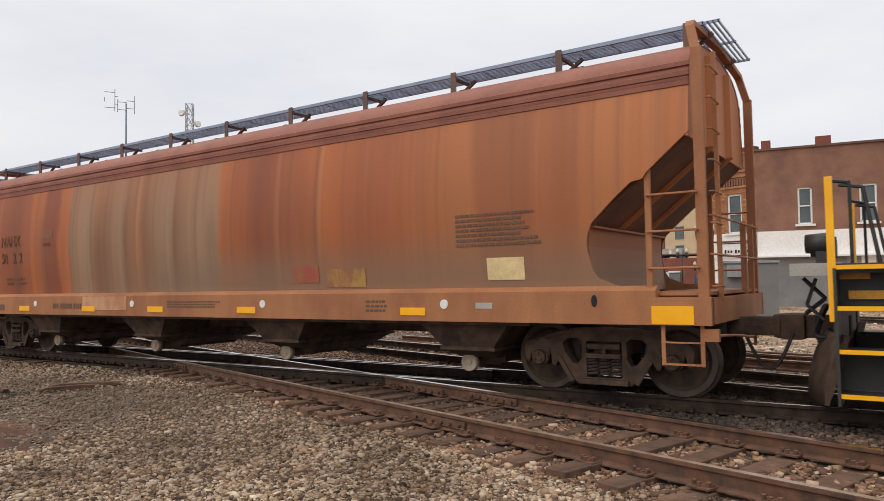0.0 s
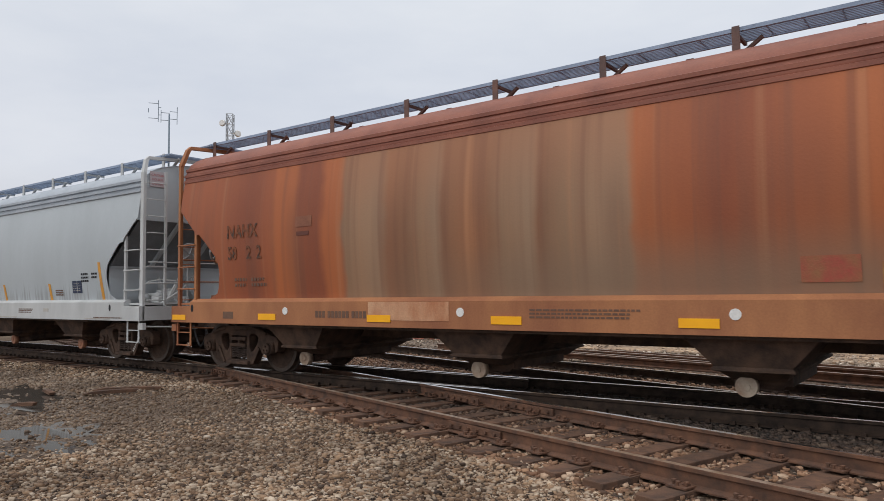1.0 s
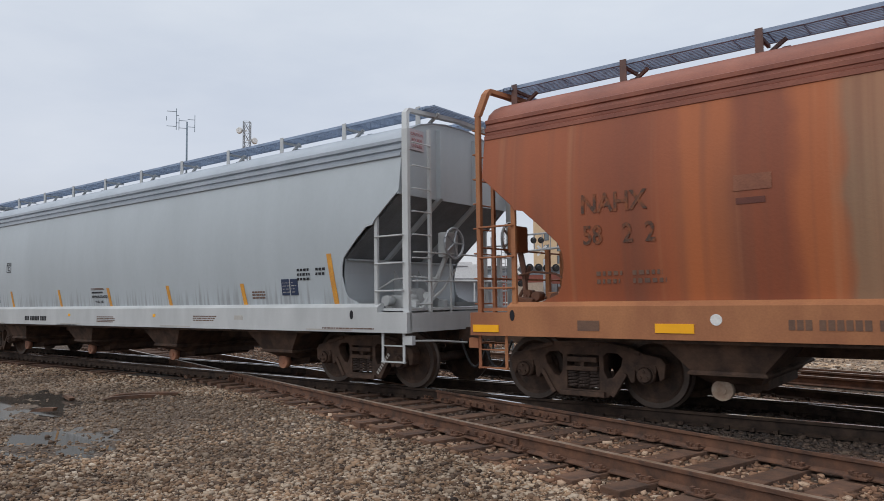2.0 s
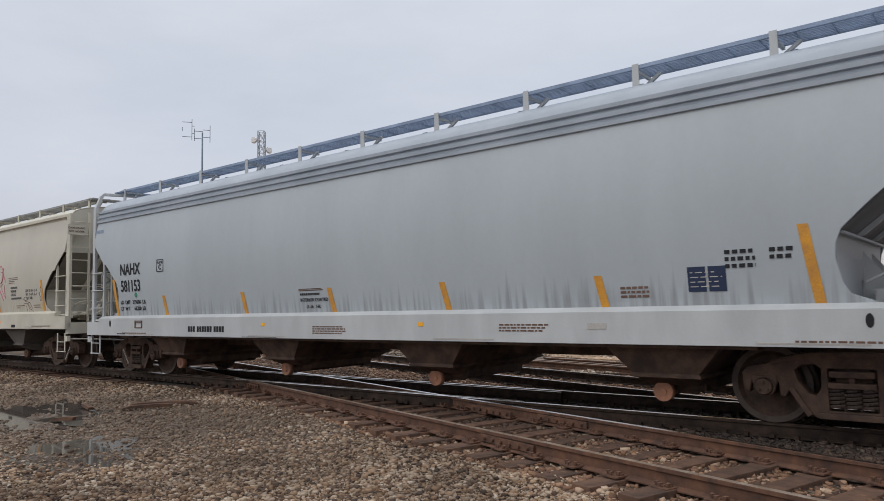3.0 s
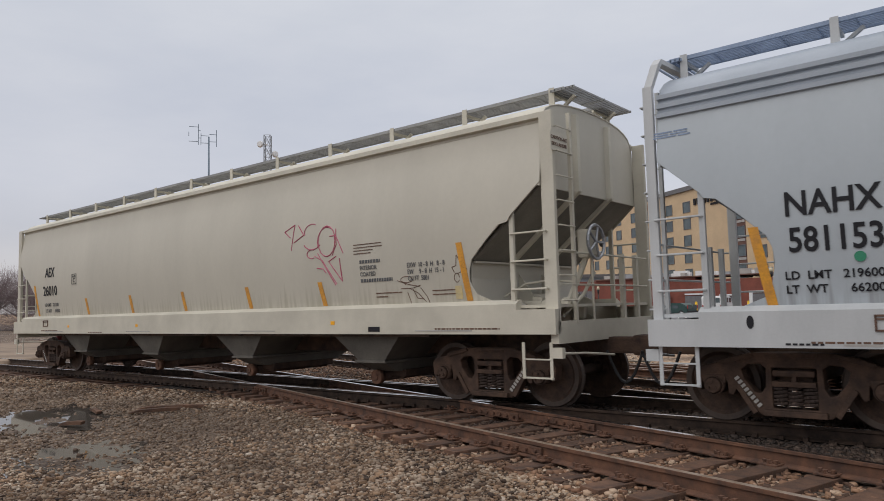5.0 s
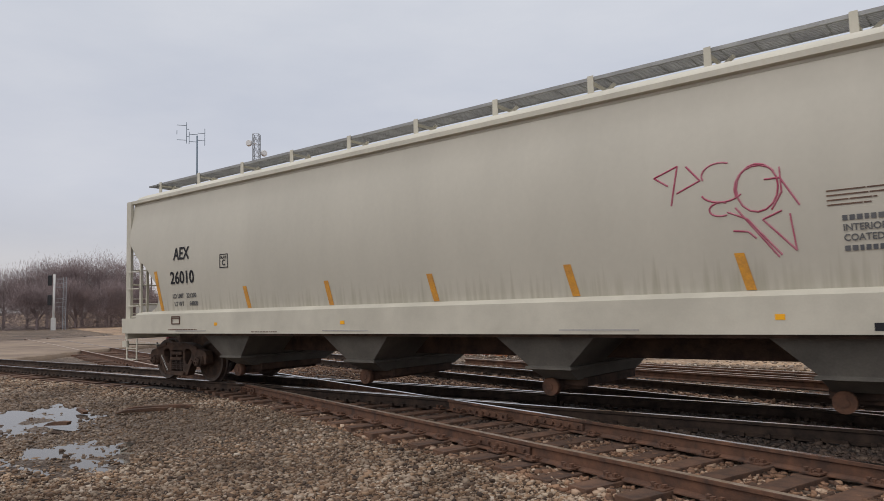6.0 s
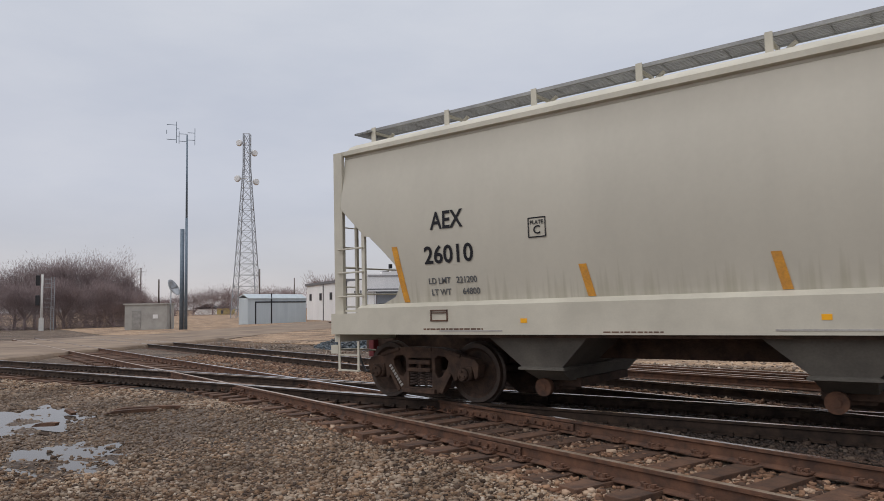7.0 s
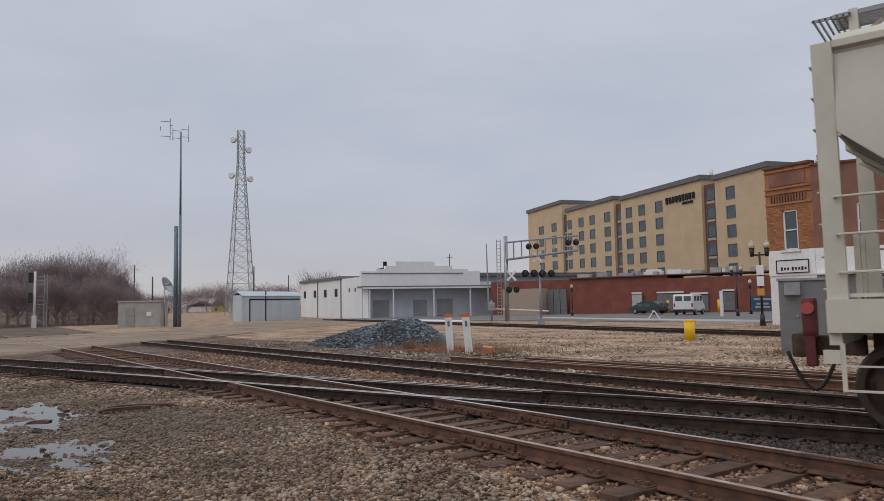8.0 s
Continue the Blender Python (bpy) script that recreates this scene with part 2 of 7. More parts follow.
BLACK = plain("black_paint", (0.018, 0.018, 0.020), 0.45)
YELLOW = mat("reflector_yellow", (0.98, 0.47, 0.008), (0.90, 0.41, 0.008), rough=0.4, bump=0.02, grain=0.05)
ORANGE = mat("stripe_orange", (0.72, 0.33, 0.03), (0.52, 0.24, 0.05), rough=0.5, scale=5, bump=0.03)
WHITE = plain("white_paint", (0.78, 0.78, 0.77), 0.55)
INK = plain("stencil_black", (0.02, 0.02, 0.024), 0.6)
FADED_RED = mat("faded_red", (0.42, 0.16, 0.17), (0.50, 0.28, 0.29), rough=0.7)
SOFT_INK = mat("stencil_grey", (0.085, 0.088, 0.095), (0.13, 0.13, 0.13), rough=0.8)
YELLOW_FADED = mat("faded_yellow", (0.66, 0.52, 0.24), (0.50, 0.42, 0.26), rough=0.6, scale=9)
WORN_INK = mat("stencil_worn", (0.095, 0.058, 0.045), (0.24, 0.085, 0.042), rough=0.8, scale=7, spread=(0.42, 0.58))
FADED = mat("stencil_faded", (0.17, 0.10, 0.07), (0.12, 0.075, 0.06), rough=0.8)
RED = mat("red_paint", (0.42, 0.04, 0.04), (0.25, 0.03, 0.03), rough=0.5)
STEEL = mat("galvanized", (0.40, 0.42, 0.44), (0.30, 0.31, 0.33), rough=0.45, metal=0.7, bump=0.05)
for dull in (TRUCK_IRON, WHEEL_IRON, RAIL_DARK, INK, WORN_INK, FADED, SPRING_IRON):
    dull.node_tree.nodes["Principled BSDF"].inputs["Specular IOR Level"].default_value = 0.22
GREEN = plain("green_dot", (0.02, 0.22, 0.12), 0.5)


# ---- mesh helpers
def box(bm, c, s, r=(0, 0, 0), m=0, bevel=0.0):
    """A box with centre c and size s, turned by r degrees."""
    made = bmesh.ops.create_cube(bm, size=1.0, matrix=pose(*c, *r) @ Matrix.Diagonal((*s, 1)))
    fs = {f for v in made["verts"] for f in v.link_faces}
    for f in fs:
        f.material_index = m
    if bevel:
        es = list({e for v in made["verts"] for e in v.link_edges})
        bmesh.ops.bevel(bm, geom=es, offset=bevel, segments=2, affect="EDGES", profile=0.7)


def rod(bm, a, b, r, seg=8, r2=None, m=0):
    a, b = Vector(a), Vector(b)
    d = b - a
    mt = Matrix.Translation((a + b) / 2) @ d.to_track_quat("Z", "Y").to_matrix().to_4x4()
    made = bmesh.ops.create_cone(bm, cap_ends=True, segments=seg, radius1=r, radius2=r if r2 is None else r2, depth=d.length, matrix=mt)
    for f in {f for v in made["verts"] for f in v.link_faces}:
        f.material_index = m
        f.smooth = len(f.verts) == 4 and seg > 6


def pipe(bm, pts, r, seg=6):
    for a, b in zip(pts, pts[1:]):
        rod(bm, a, b, r, seg)


def loft(bm, rings, close=False, m=0, smooth=False, caps=False):
    """Faces between rings of points that have the same number of points."""
    vs = [[bm.verts.new(p) for p in ring] for ring in rings]
    n = len(vs[0])
    for a, b in zip(vs, vs[1:]):
        for i in range(n if close else n - 1):
            f = bm.faces.new((a[i], a[(i + 1) % n], b[(i + 1) % n], b[i]))
            f.material_index, f.smooth = m, smooth
    if caps:
        bm.faces.new(vs[0][::-1]).material_index = m
        bm.faces.new(vs[-1]).material_index = m
    return vs


def prism(bm, outline, y0, y1, m=0):
    """A flat outline in x and z with thickness along y."""
    loft(bm, [[(x, y0, z) for x, z in outline], [(x, y1, z) for x, z in outline]], close=True, m=m, caps=True)


def mesh_of(name, bm, mats):
    bmesh.ops.recalc_face_normals(bm, faces=bm.faces)
    me = bpy.data.meshes.new(name)
    bm.to_mesh(me)
    bm.free()
    for m in (mats if isinstance(mats, (list, tuple)) else [mats]):
        me.materials.append(m)
    return me


def part(name, bm, material, parent, label=""):
    ob = new(name, mesh_of(name, bm, material))
    ob.parent = parent
    return tagged(ob, label=label)


def thing(name, label, category, at=None, group="", kind=""):
    ob = new(name)
    ob.empty_display_size = 0.3
    if at is not None:
        ob.matrix_world = at
    return tagged(ob, label, category, group, kind)


def words(name, body, size, material, parent, m, align="LEFT", label="", stretch=1.0):
    cu = bpy.data.curves.new(name, "FONT")
    cu.body, cu.size, cu.align_x, cu.align_y, cu.extrude = body, size, align, "CENTER", 0.001
    cu.resolution_u, cu.offset = 3, size * 0.018
    cu.materials.append(material)
    ob = new(name, cu)
    ob.parent = parent
    ob.matrix_basis = m @ Matrix.Diagonal((stretch, 1, 1, 1))
    return tagged(ob, label=label)


# ---- ground
def ground_sheet(name, pts, material, lift, label, category, kind="structure"):
    """A flat slab laid on the ground, with its edge going down into it."""
    bm = bmesh.new()
    loft(bm, [[(x, y, gz(x) - 0.2) for x, y in pts], [(x, y, gz(x) + lift) for x, y in pts]], close=True, caps=True)
    ob = new(name, mesh_of(name, bm, material))
    return tagged(ob, label, category, "", kind)


def surface(x, y):
    """Height of the gravel, with its small hollows; it rises to the ties along the tracks."""
    z = gz(x) - 0.03
    if -40 < x < 8 and -2 < y < 22:
        k = min(1.0, (x + 40) / 4, (8 - x) / 3, (y + 2) / 2, (22 - y) / 4)
        z += k * (0.045 * noise.noise((x * 0.35, y * 0.35, 0)) + 0.012 * noise.noise((x * 2, y * 2, 3)))
        dn = abs((y - (6.23 - 0.291 * x)) * 0.96)
        if dn > 1.2 and y < 6.23 - 0.291 * x:
            z -= k * min((dn - 1.2) * 0.05, 0.06)
        else:
            z = z * 0.4 + 0.6 * (gz(x) - 0.018)
        z -= k * 0.024 * max(0.0, min(1.0, (1.7 - dn) / 0.4))
        for cx, cy, rx, ry, bed in ((-13.1, 5.25, 2.6, 1.7, 0.106), (-9.0, 3.95, 2.0, 1.25, 0.091)):
            q = ((x - cx) / rx) ** 2 + ((y - cy) / ry) ** 2
            if q < 1:
                f = min(1.0, (1 - q) * 2.2)
                z = z * (1 - f) + (gz(x) - bed + 0.060 * noise.noise((x * 1.5, y * 2.6, 7)) + 0.025 * noise.noise((x * 5, y * 7, 2))) * f
    return z


bm = bmesh.new()
xs = [-3000, -600, -300, -140, -90, -60, -45] + [-40 + i * 0.4 for i in range(60)] + [-16 + i * 0.12 for i in range(75)] + [-7 + i * 0.4 for i in range(38)] + [12, 20, 60, 300, 1500]
ys = [-600, -60, -10, -4] + [-2 + 0.4 * i for i in range(0, 11)] + [2.4 + 0.12 * i for i in range(37)] + [6.9 + 0.4 * i for i in range(38)] + [24, 30, 40, 60, 100, 200, 500, 3000]
grid = [[bm.verts.new((x, y, surface(x, y))) for y in ys] for x in xs]
for a, b in zip(grid, grid[1:]):
    for i in range(len(ys) - 1):
        bm.faces.new((a[i], b[i], b[i + 1], a[i + 1])).smooth = True
ground = tagged(new("ground", mesh_of("ground", bm, GRAVEL)), "grey-brown gravel ground of a rail yard", "ground", "", "structure")


# ---- tracks
def rail_ring(x, y, z, nx, ny, w=1.0):
    prof = ((-0.070, -0.17), (-0.070, -0.158), (-0.012, -0.135), (-0.010, -0.045), (-0.037, -0.035), (-0.037, -0.004), (-0.033, 0.0),
            (0.033, 0.0), (0.037, -0.004), (0.037, -0.035), (0.010, -0.045), (0.012, -0.135), (0.070, -0.158), (0.070, -0.17))
    return [(x + nx * o * w, y + ny * o * w, z + h) for o, h in prof]


def rail(parent, a, b, off, drop, side, top, name="rail"):
    d = (Vector(b) - Vector(a)).normalized()
    nx, ny = -d.y, d.x
    bm = bmesh.new()
    n = max(2, int((Vector(b) - Vector(a)).length / 6))
    rings = []
    for i in range(n + 1):
        p = Vector(a).lerp(Vector(b), i / n)
        x, y = p.x + nx * off, p.y + ny * off
        rings.append(rail_ring(x, y, gz(x) + RAIL - drop, nx, ny))
    vs = loft(bm, rings, close=True, caps=True)
    bm.faces.ensure_lookup_table()
    for f in bm.faces:
        f.normal_update()
    tops = set()
    for r in vs:
        tops.update(r[6:8])
    for f in bm.faces:
        if len(f.verts) == 4 and all(v in tops for v in f.verts):
            f.material_index = 1
    return part(name, bm, [side, top], parent)


tie_mesh = None


def ties(parent, a, b, first, step, length=2.6, sink=0.0):
    global tie_mesh
    if tie_mesh is None:
        bm = bmesh.new()
        box(bm, (0, 0, -0.07), (0.23, 2.6, 0.17), bevel=0.012)
        tie_mesh = mesh_of("tie", bm, TIE)
    d = Vector(b) - Vector(a)
    ang = math.degrees(math.atan2(d.y, d.x))
    rnd = random.Random(5)
    n = int(d.length / step)
    for i in range(n):
        p = Vector(a) + d.normalized() * (first + i * step + rnd.uniform(-0.04, 0.04))
        ob = new("tie", tie_mesh)
        ob.parent = parent
        ob.matrix_basis = pose(p.x, p.y, gz(p.x) + 0.005 - sink + rnd.uniform(-0.030, 0.008), 0, 0, ang + rnd.uniform(-2, 2))


def track(name, a, b, drop, side, tops, label, tie_step=0.55, guard=None, sink=0.0):
    tr = thing(name, label, "railway track", kind="structure")
    for off, top in zip((-0.755, 0.755), tops):
        rail(tr, a, b, off, drop, side, top)
    for g0, g1, off in guard or ():
        va, vb = Vector(a), Vector(b)
        u = (vb - va).normalized()
        rail(tr, tuple(va + u * g0), tuple(va + u * g1), off, drop + 0.006, side, RAIL_DULL, "guard_rail")
    ties(tr, a, b, 0.2, tie_step, sink=sink)
    return tr


SLOPE = -0.291
track_main = track("track_main", (-70.0, TY), (40.0, TY), 0.0, RAIL_DARK, (RAIL_TOP, RAIL_TOP), "dark oily rails of the track under the train", guard=((50.0, 64.0, -0.62), (50.0, 64.0, 0.62)), sink=0.06)
track_near = track("track_near", (-60.0, 6.23 + SLOPE * -60.0), (14.0, 6.23 + SLOPE * 14.0), 0.004, RUST_RAIL, (RAIL_DULL, RAIL_TOP), "rusty rails on worn wooden ties crossing at a slant", sink=0.008)
track_far = track("track_far", (-60.0, 10.77 + SLOPE * -60.0), (26.0, 10.77 + SLOPE * 26.0), 0.008, RAIL_DARK, (RAIL_TOP, RAIL_TOP), "second slanting track with dark rails behind the train", sink=0.03)
track_siding = track("track_siding", (-80.0, 75.4), (14.0, 20.9), 0.0, RAIL_DARK, (RAIL_DULL, RAIL_DULL), "old siding with dark rails past the dirt lot", tie_step=0.9)

road = ground_sheet("road", [(-40, 27.5), (-46, 36), (-75, 95), (-95, 85), (-58, 30), (-56, 27.5)], DIRT, 0.02, "tan dirt road beyond the tracks", "road")
# the level crossing: packed dirt laid up to the rail heads, its near edge broken
bm = bmesh.new()
rim = []
corners = [(-29.0, 7.2), (-31.0, 12.0), (-34.2, 16.0), (-35.4, 19.0), (-36.8, 23.0), (-40.5, 28.4), (-60.0, 31.0), (-50.0, 9.0), (-45.0, -8.0), (-33.0, -8.0)]
for (x0, y0), (x1, y1) in zip(corners, corners[1:] + corners[:1]):
    for i in range(14):
        x, y = x0 + (x1 - x0) * i / 14, y0 + (y1 - y0) * i / 14
        rim.append((x + 0.55 * noise.noise((x * 0.7, y * 0.7, 1)) + 0.15 * noise.noise((x * 3, y * 3, 4)), y + 0.3 * noise.noise((x * 0.9, y * 0.9, 8))))
mid = (-44.0, 12.0)
loft(bm, [[(mid[0] + (x - mid[0]) * k, mid[1] + (y - mid[1]) * k, gz(x) + z) for x, y in rim] for k, z in ((1.012, -0.2), (1.006, 0.02), (1.0, 0.12), (0.985, RAIL - 0.012))], close=True, caps=True)
crossing = tagged(new("road_crossing", mesh_of("road_crossing", bm, DIRT)), "packed dirt level crossing flush with the rails", "road", "", "structure")
dirt_lot = ground_sheet("dirt_lot", [(-39.5, 28), (-33, 25.5), (-26, 24.5), (-14, 22.0), (-11.5, 19.3), (-4, 18.0), (8, 15.6), (60, 8), (60, 45), (-20, 58), (-72, 92), (-46, 36)], LOT_DIRT, 0.01, "bare tan dirt and gravel between the tracks", "dirt lot")
yard_dirt = ground_sheet("yard_dirt", [(-58.2, 30.3), (-95.3, 85), (-75, 95.2), (-80, 130), (-900, 900), (-1500, 300), (-140, 60)], LOT_DIRT, 0.0, "bare dirt ground beyond the road", "dirt ground")
lot = ground_sheet("parking_lot", [(-80, 75), (-35, 60), (-10, 49), (60, 36), (60, 120), (-110, 160)], ASPHALT, 0.06, "grey asphalt parking lot before brick buildings", "parking lot")

pavement = ground_sheet("pavement", [(-39, 68), (-25, 57.3), (-11.6, 48.6), (-11.6, 52.4), (-26, 61.5), (-40, 71.5)], CONCRETE, 0.14, "pale concrete pavement along the parking lot", "pavement")

# ---- hopper cars
SILL_HALF = 1.625


def bulge(z, lo=1.40):
    """Half width of the side sheet at height z over the rail."""
    t = (z - lo) / (3.74 - lo)
    return 1.50 + 0.10 * math.sin(math.pi * min(max(t, 0), 1) * 0.9) - 0.06 * max(t, 0) ** 3


def cut(z, lo):
    """How far the side sheet stops short of the car's end at height z."""
    pts = ((3.17, 0.20), (2.73, 0.70), (2.665, 0.74), (2.64, 0.88), (2.42, 1.14), (2.17, 1.40), (2.02, 1.46), (1.86, 1.47), (lo + 0.14, 1.40), (lo + 0.03, 1.28), (lo, 1.10))
    if z >= pts[0][0]:
        return pts[0][1]
    for (za, a), (zb, b) in zip(pts, pts[1:]):
        if z >= zb:
            return b + (a - b) * (z - zb) / (za - zb)
    return pts[-1][1]


def patch(name, parent, material, u0, u1, z0, z1, lo, label="", lean=0.0, proud=0.006):
    """A flat marking that follows the curve of the near side sheet."""
    bm = bmesh.new()
    rings = []
    for i in range(5):
        z = z0 + (z1 - z0) * i / 4
        y = -bulge(z, lo) - proud - 0.012
        d = lean * (1 - i / 4)
        rings.append([(u0 + d, y, z), (u1 + d, y, z), (u1 + d, y + 0.004, z), (u0 + d, y + 0.004, z)])
    loft(bm, rings, close=True, caps=True)
    return part(name, bm, material, parent, label)


def plate(name, parent, material, u0, u1, z0, z1, y, label=""):
    bm = bmesh.new()
    d = 0.012 if name == "reflector" else 0.006
    box(bm, ((u0 + u1) / 2, y - d / 2, (z0 + z1) / 2), (u1 - u0, d, z1 - z0))
    return part(name, bm, material, parent, label)


def lettering(parent, body, u, z, size, material, lo, stretch=1.0):
    tilt = math.degrees(math.atan2(bulge(z + 0.1, lo) - bulge(z - 0.1, lo), 0.2))
    return words("lettering", body, size, material, parent, pose(u, -bulge(z, lo) - 0.02, z, 90 + tilt, 0, 0), stretch=stretch)


def bars(parent, material, u0, u1, z0, z1, rows, lo, on_sill=False, seed=1, wide=(0.03, 0.10), gap=0.018):
    """Small writing that nobody can read: rows of short bars."""
    rnd = random.Random(seed)
    cells = []
    h = (z1 - z0) / rows
    for r in range(rows):
        z = z1 - (r + 0.5) * h
        u = u0
        y = -SILL_HALF - 0.003 if on_sill else -bulge(z, lo) - 0.016
        end = u1 - rnd.uniform(0, 0.25) * (u1 - u0)
        while u < end:
            w = min(rnd.uniform(*wide), end - u)
            cells.append(((u + w / 2, y, z), (w, 0.003, h * 0.55)))
            u += w + gap
    if len(cells) <= 16:
        for c, s in cells:
            bm = bmesh.new()
            box(bm, c, s)
            part("lettering", bm, material, parent)
        return
    bm = bmesh.new()
    for c, s in cells:
        box(bm, c, s)
    tagged(part("lettering", bm, material, parent), kind="stuff")


def word_bars(car, material, u, z, w, h, counts):
    """Big writing turned to bars, one for each letter, in words."""
    for count in counts:
        for k in range(count):
            bm = bmesh.new()
            box(bm, (u + w / 2, -SILL_HALF - 0.003, z), (w, 0.003, h))
            part("lettering", bm, material, car)
            u += w * 1.28
        u += w * 0.75


wheel_jobs = []
shaded_paint_of = {}
cap_of = {}
shared = {}


def shared_mesh(key, make, mats):
    if key not in shared:
        bm = bmesh.new()
        make(bm)
        shared[key] = mesh_of(key, bm, mats)
    return shared[key]


def child(name, me, parent, m, label=""):
    ob = new(name, me)
    ob.parent = parent
    ob.matrix_basis = m
    return tagged(ob, label=label)


def make_wheelset(bm):
    for s in (-1, 1):
        out = [(0.0, 0.86), (0.09, 0.86), (0.12, 0.80), (0.34, 0.775), (0.385, 0.82), (0.452, 0.82), (0.457, 0.74), (0.487, 0.72), (0.487, 0.69), (0.40, 0.685), (0.36, 0.71), (0.13, 0.72), (0.10, 0.66), (0.0, 0.66)]
        rings = [[(r * math.cos(a), s * y, r * math.sin(a)) for r, y in out] for a in [2 * math.pi * i / 36 for i in range(37)]]
        loft(bm, rings, smooth=False)
    rod(bm, (0, -0.98, 0), (0, 0.98, 0), 0.08, 12)
    bmesh.ops.remove_doubles(bm, verts=bm.verts, dist=0.0005)
    for f in bm.faces:
        c = f.calc_center_median()
        r = math.hypot(c.x, c.z)
        if 0.39 < r < 0.46 and abs(c.y) > 0.79 or 0.453 < r:
            f.material_index = 1


def holed_plate(bm, outline, holes, y0, y1, bevel):
    """A plate in x and z with holes through it and rounded rims."""
    edges = []
    for loop in [outline] + holes:
        vs = [bm.verts.new((x, y0, z)) for x, z in loop]
        edges += [bm.edges.new((p, q)) for p, q in zip(vs, vs[1:] + vs[:1])]
    made = bmesh.ops.triangle_fill(bm, use_beauty=True, use_dissolve=False, edges=edges)
    faces = [f for f in made["geom"] if isinstance(f, bmesh.types.BMFace)]
    ext = bmesh.ops.extrude_face_region(bm, geom=faces)
    up = [v for v in ext["geom"] if isinstance(v, bmesh.types.BMVert)]
    bmesh.ops.translate(bm, vec=(0, y1 - y0, 0), verts=up)
    bmesh.ops.recalc_face_normals(bm, faces=bm.faces)
    rim = [e for e in bm.edges if len(e.link_faces) == 2 and e.calc_face_angle() > 1.2]
    bmesh.ops.bevel(bm, geom=rim, offset=bevel, segments=2, affect="EDGES", profile=0.6)


def make_sideframe(bm):
    """Cast side frame: arched top, two windows, the spring opening and sloped tension arms."""
    half = [(0.0, 0.86), (0.42, 0.85), (0.66, 0.81), (0.86, 0.72), (1.08, 0.68), (1.14, 0.60), (1.12, 0.42), (1.06, 0.38), (1.03, 0.52), (0.96, 0.56), (0.80, 0.56), (0.74, 0.50), (0.73, 0.36), (0.68, 0.34), (0.62, 0.44), (0.56, 0.42), (0.46, 0.22), (0.36, 0.13)]
    outline = half + [(-x, z) for x, z in half[:0:-1]]
    win = [(0.30, 0.67), (0.36, 0.72), (0.50, 0.71), (0.57, 0.65), (0.54, 0.54), (0.43, 0.40), (0.36, 0.38), (0.31, 0.46)]
    holed_plate(bm, outline, [win, [(-x, z) for x, z in win[::-1]], [(-0.235, 0.22), (-0.235, 0.68), (0.235, 0.68), (0.235, 0.22)]], -0.10, 0.08, 0.018)
    for s in (-1, 1):
        # bearing adapter, end cap and its bolts
        box(bm, (s * 0.889, -0.02, 0.53), (0.27, 0.20, 0.10), bevel=0.02)
        rod(bm, (s * 0.889, -0.15, 0.457), (s * 0.889, 0.06, 0.457), 0.115, 20)
        rod(bm, (s * 0.889, -0.19, 0.457), (s * 0.889, -0.15, 0.457), 0.085, 16, 0.105)
        for k in range(3):
            a = radians(90 + 120 * k)
            rod(bm, (s * 0.889 + 0.05 * math.cos(a), -0.215, 0.457 + 0.05 * math.sin(a)), (s * 0.889 + 0.05 * math.cos(a), -0.18, 0.457 + 0.05 * math.sin(a)), 0.018, 6)
        # raised rib along the tension arm and the top chord
        box(bm, (s * 0.52, -0.115, 0.31), (0.06, 0.03, 0.36), (0, s * 32, 0), bevel=0.01)
        box(bm, (s * 0.62, -0.11, 0.775), (0.40, 0.03, 0.05), (0, s * 14, 0), bevel=0.01)
    box(bm, (0, -0.01, 0.17), (0.66, 0.30, 0.07), bevel=0.015)
    box(bm, (0, -0.09, 0.82), (0.5, 0.05, 0.05), bevel=0.01)


def make_spring(bm):
    pts = [(0.068 * math.cos(a), -0.04 + 0.068 * math.sin(a), 0.24 + 0.22 * a / 31.4) for a in [31.4 * i / 60 for i in range(61)]]
    pipe(bm, pts, 0.017, 5)


def make_spring_seat(bm):
    box(bm, (0, 0.0, 0.50), (0.46, 0.28, 0.06), bevel=0.01)
    box(bm, (0, -0.02, 0.62), (0.44, 0.22, 0.07), bevel=0.02)
    box(bm, (0, -0.05, 0.56), (0.05, 0.12, 0.10))


def truck(car, u):
    tr = new("truck")
    tr.parent = car
    tr.matrix_basis = pose(u, 0, 0)
    tagged(tr, label="two-axle cast steel truck, dark with grime")
    for s in (-1, 1):
        child("side_frame", shared_mesh("side_frame", make_sideframe, TRUCK_IRON), tr, pose(0, s * 1.0, 0, 0, 0, 0 if s < 0 else 180))
        for x in (-0.16, 0.0, 0.16):
            child("spring", shared_mesh("spring", make_spring, SPRING_IRON), tr, pose(x, s * 1.0, 0, 0, 0, 0 if s < 0 else 180))
        child("spring_seat", shared_mesh("spring_seat", make_spring_seat, TRUCK_IRON), tr, pose(0, s * 1.0, 0, 0, 0, 0 if s < 0 else 180))
    bm = bmesh.new()
    box(bm, (0, 0, 0.58), (0.36, 2.0, 0.22), bevel=0.02)
    part("bolster", bm, TRUCK_IRON, tr)
    for s in (-1, 1):
        w = child("wheelset", shared_mesh("wheelset", make_wheelset, [WHEEL_IRON, WHEEL_RIM]), tr, pose(s * 0.889, 0, 0.457))
        wheel_jobs.append((w, s * 0.889))
    return tr


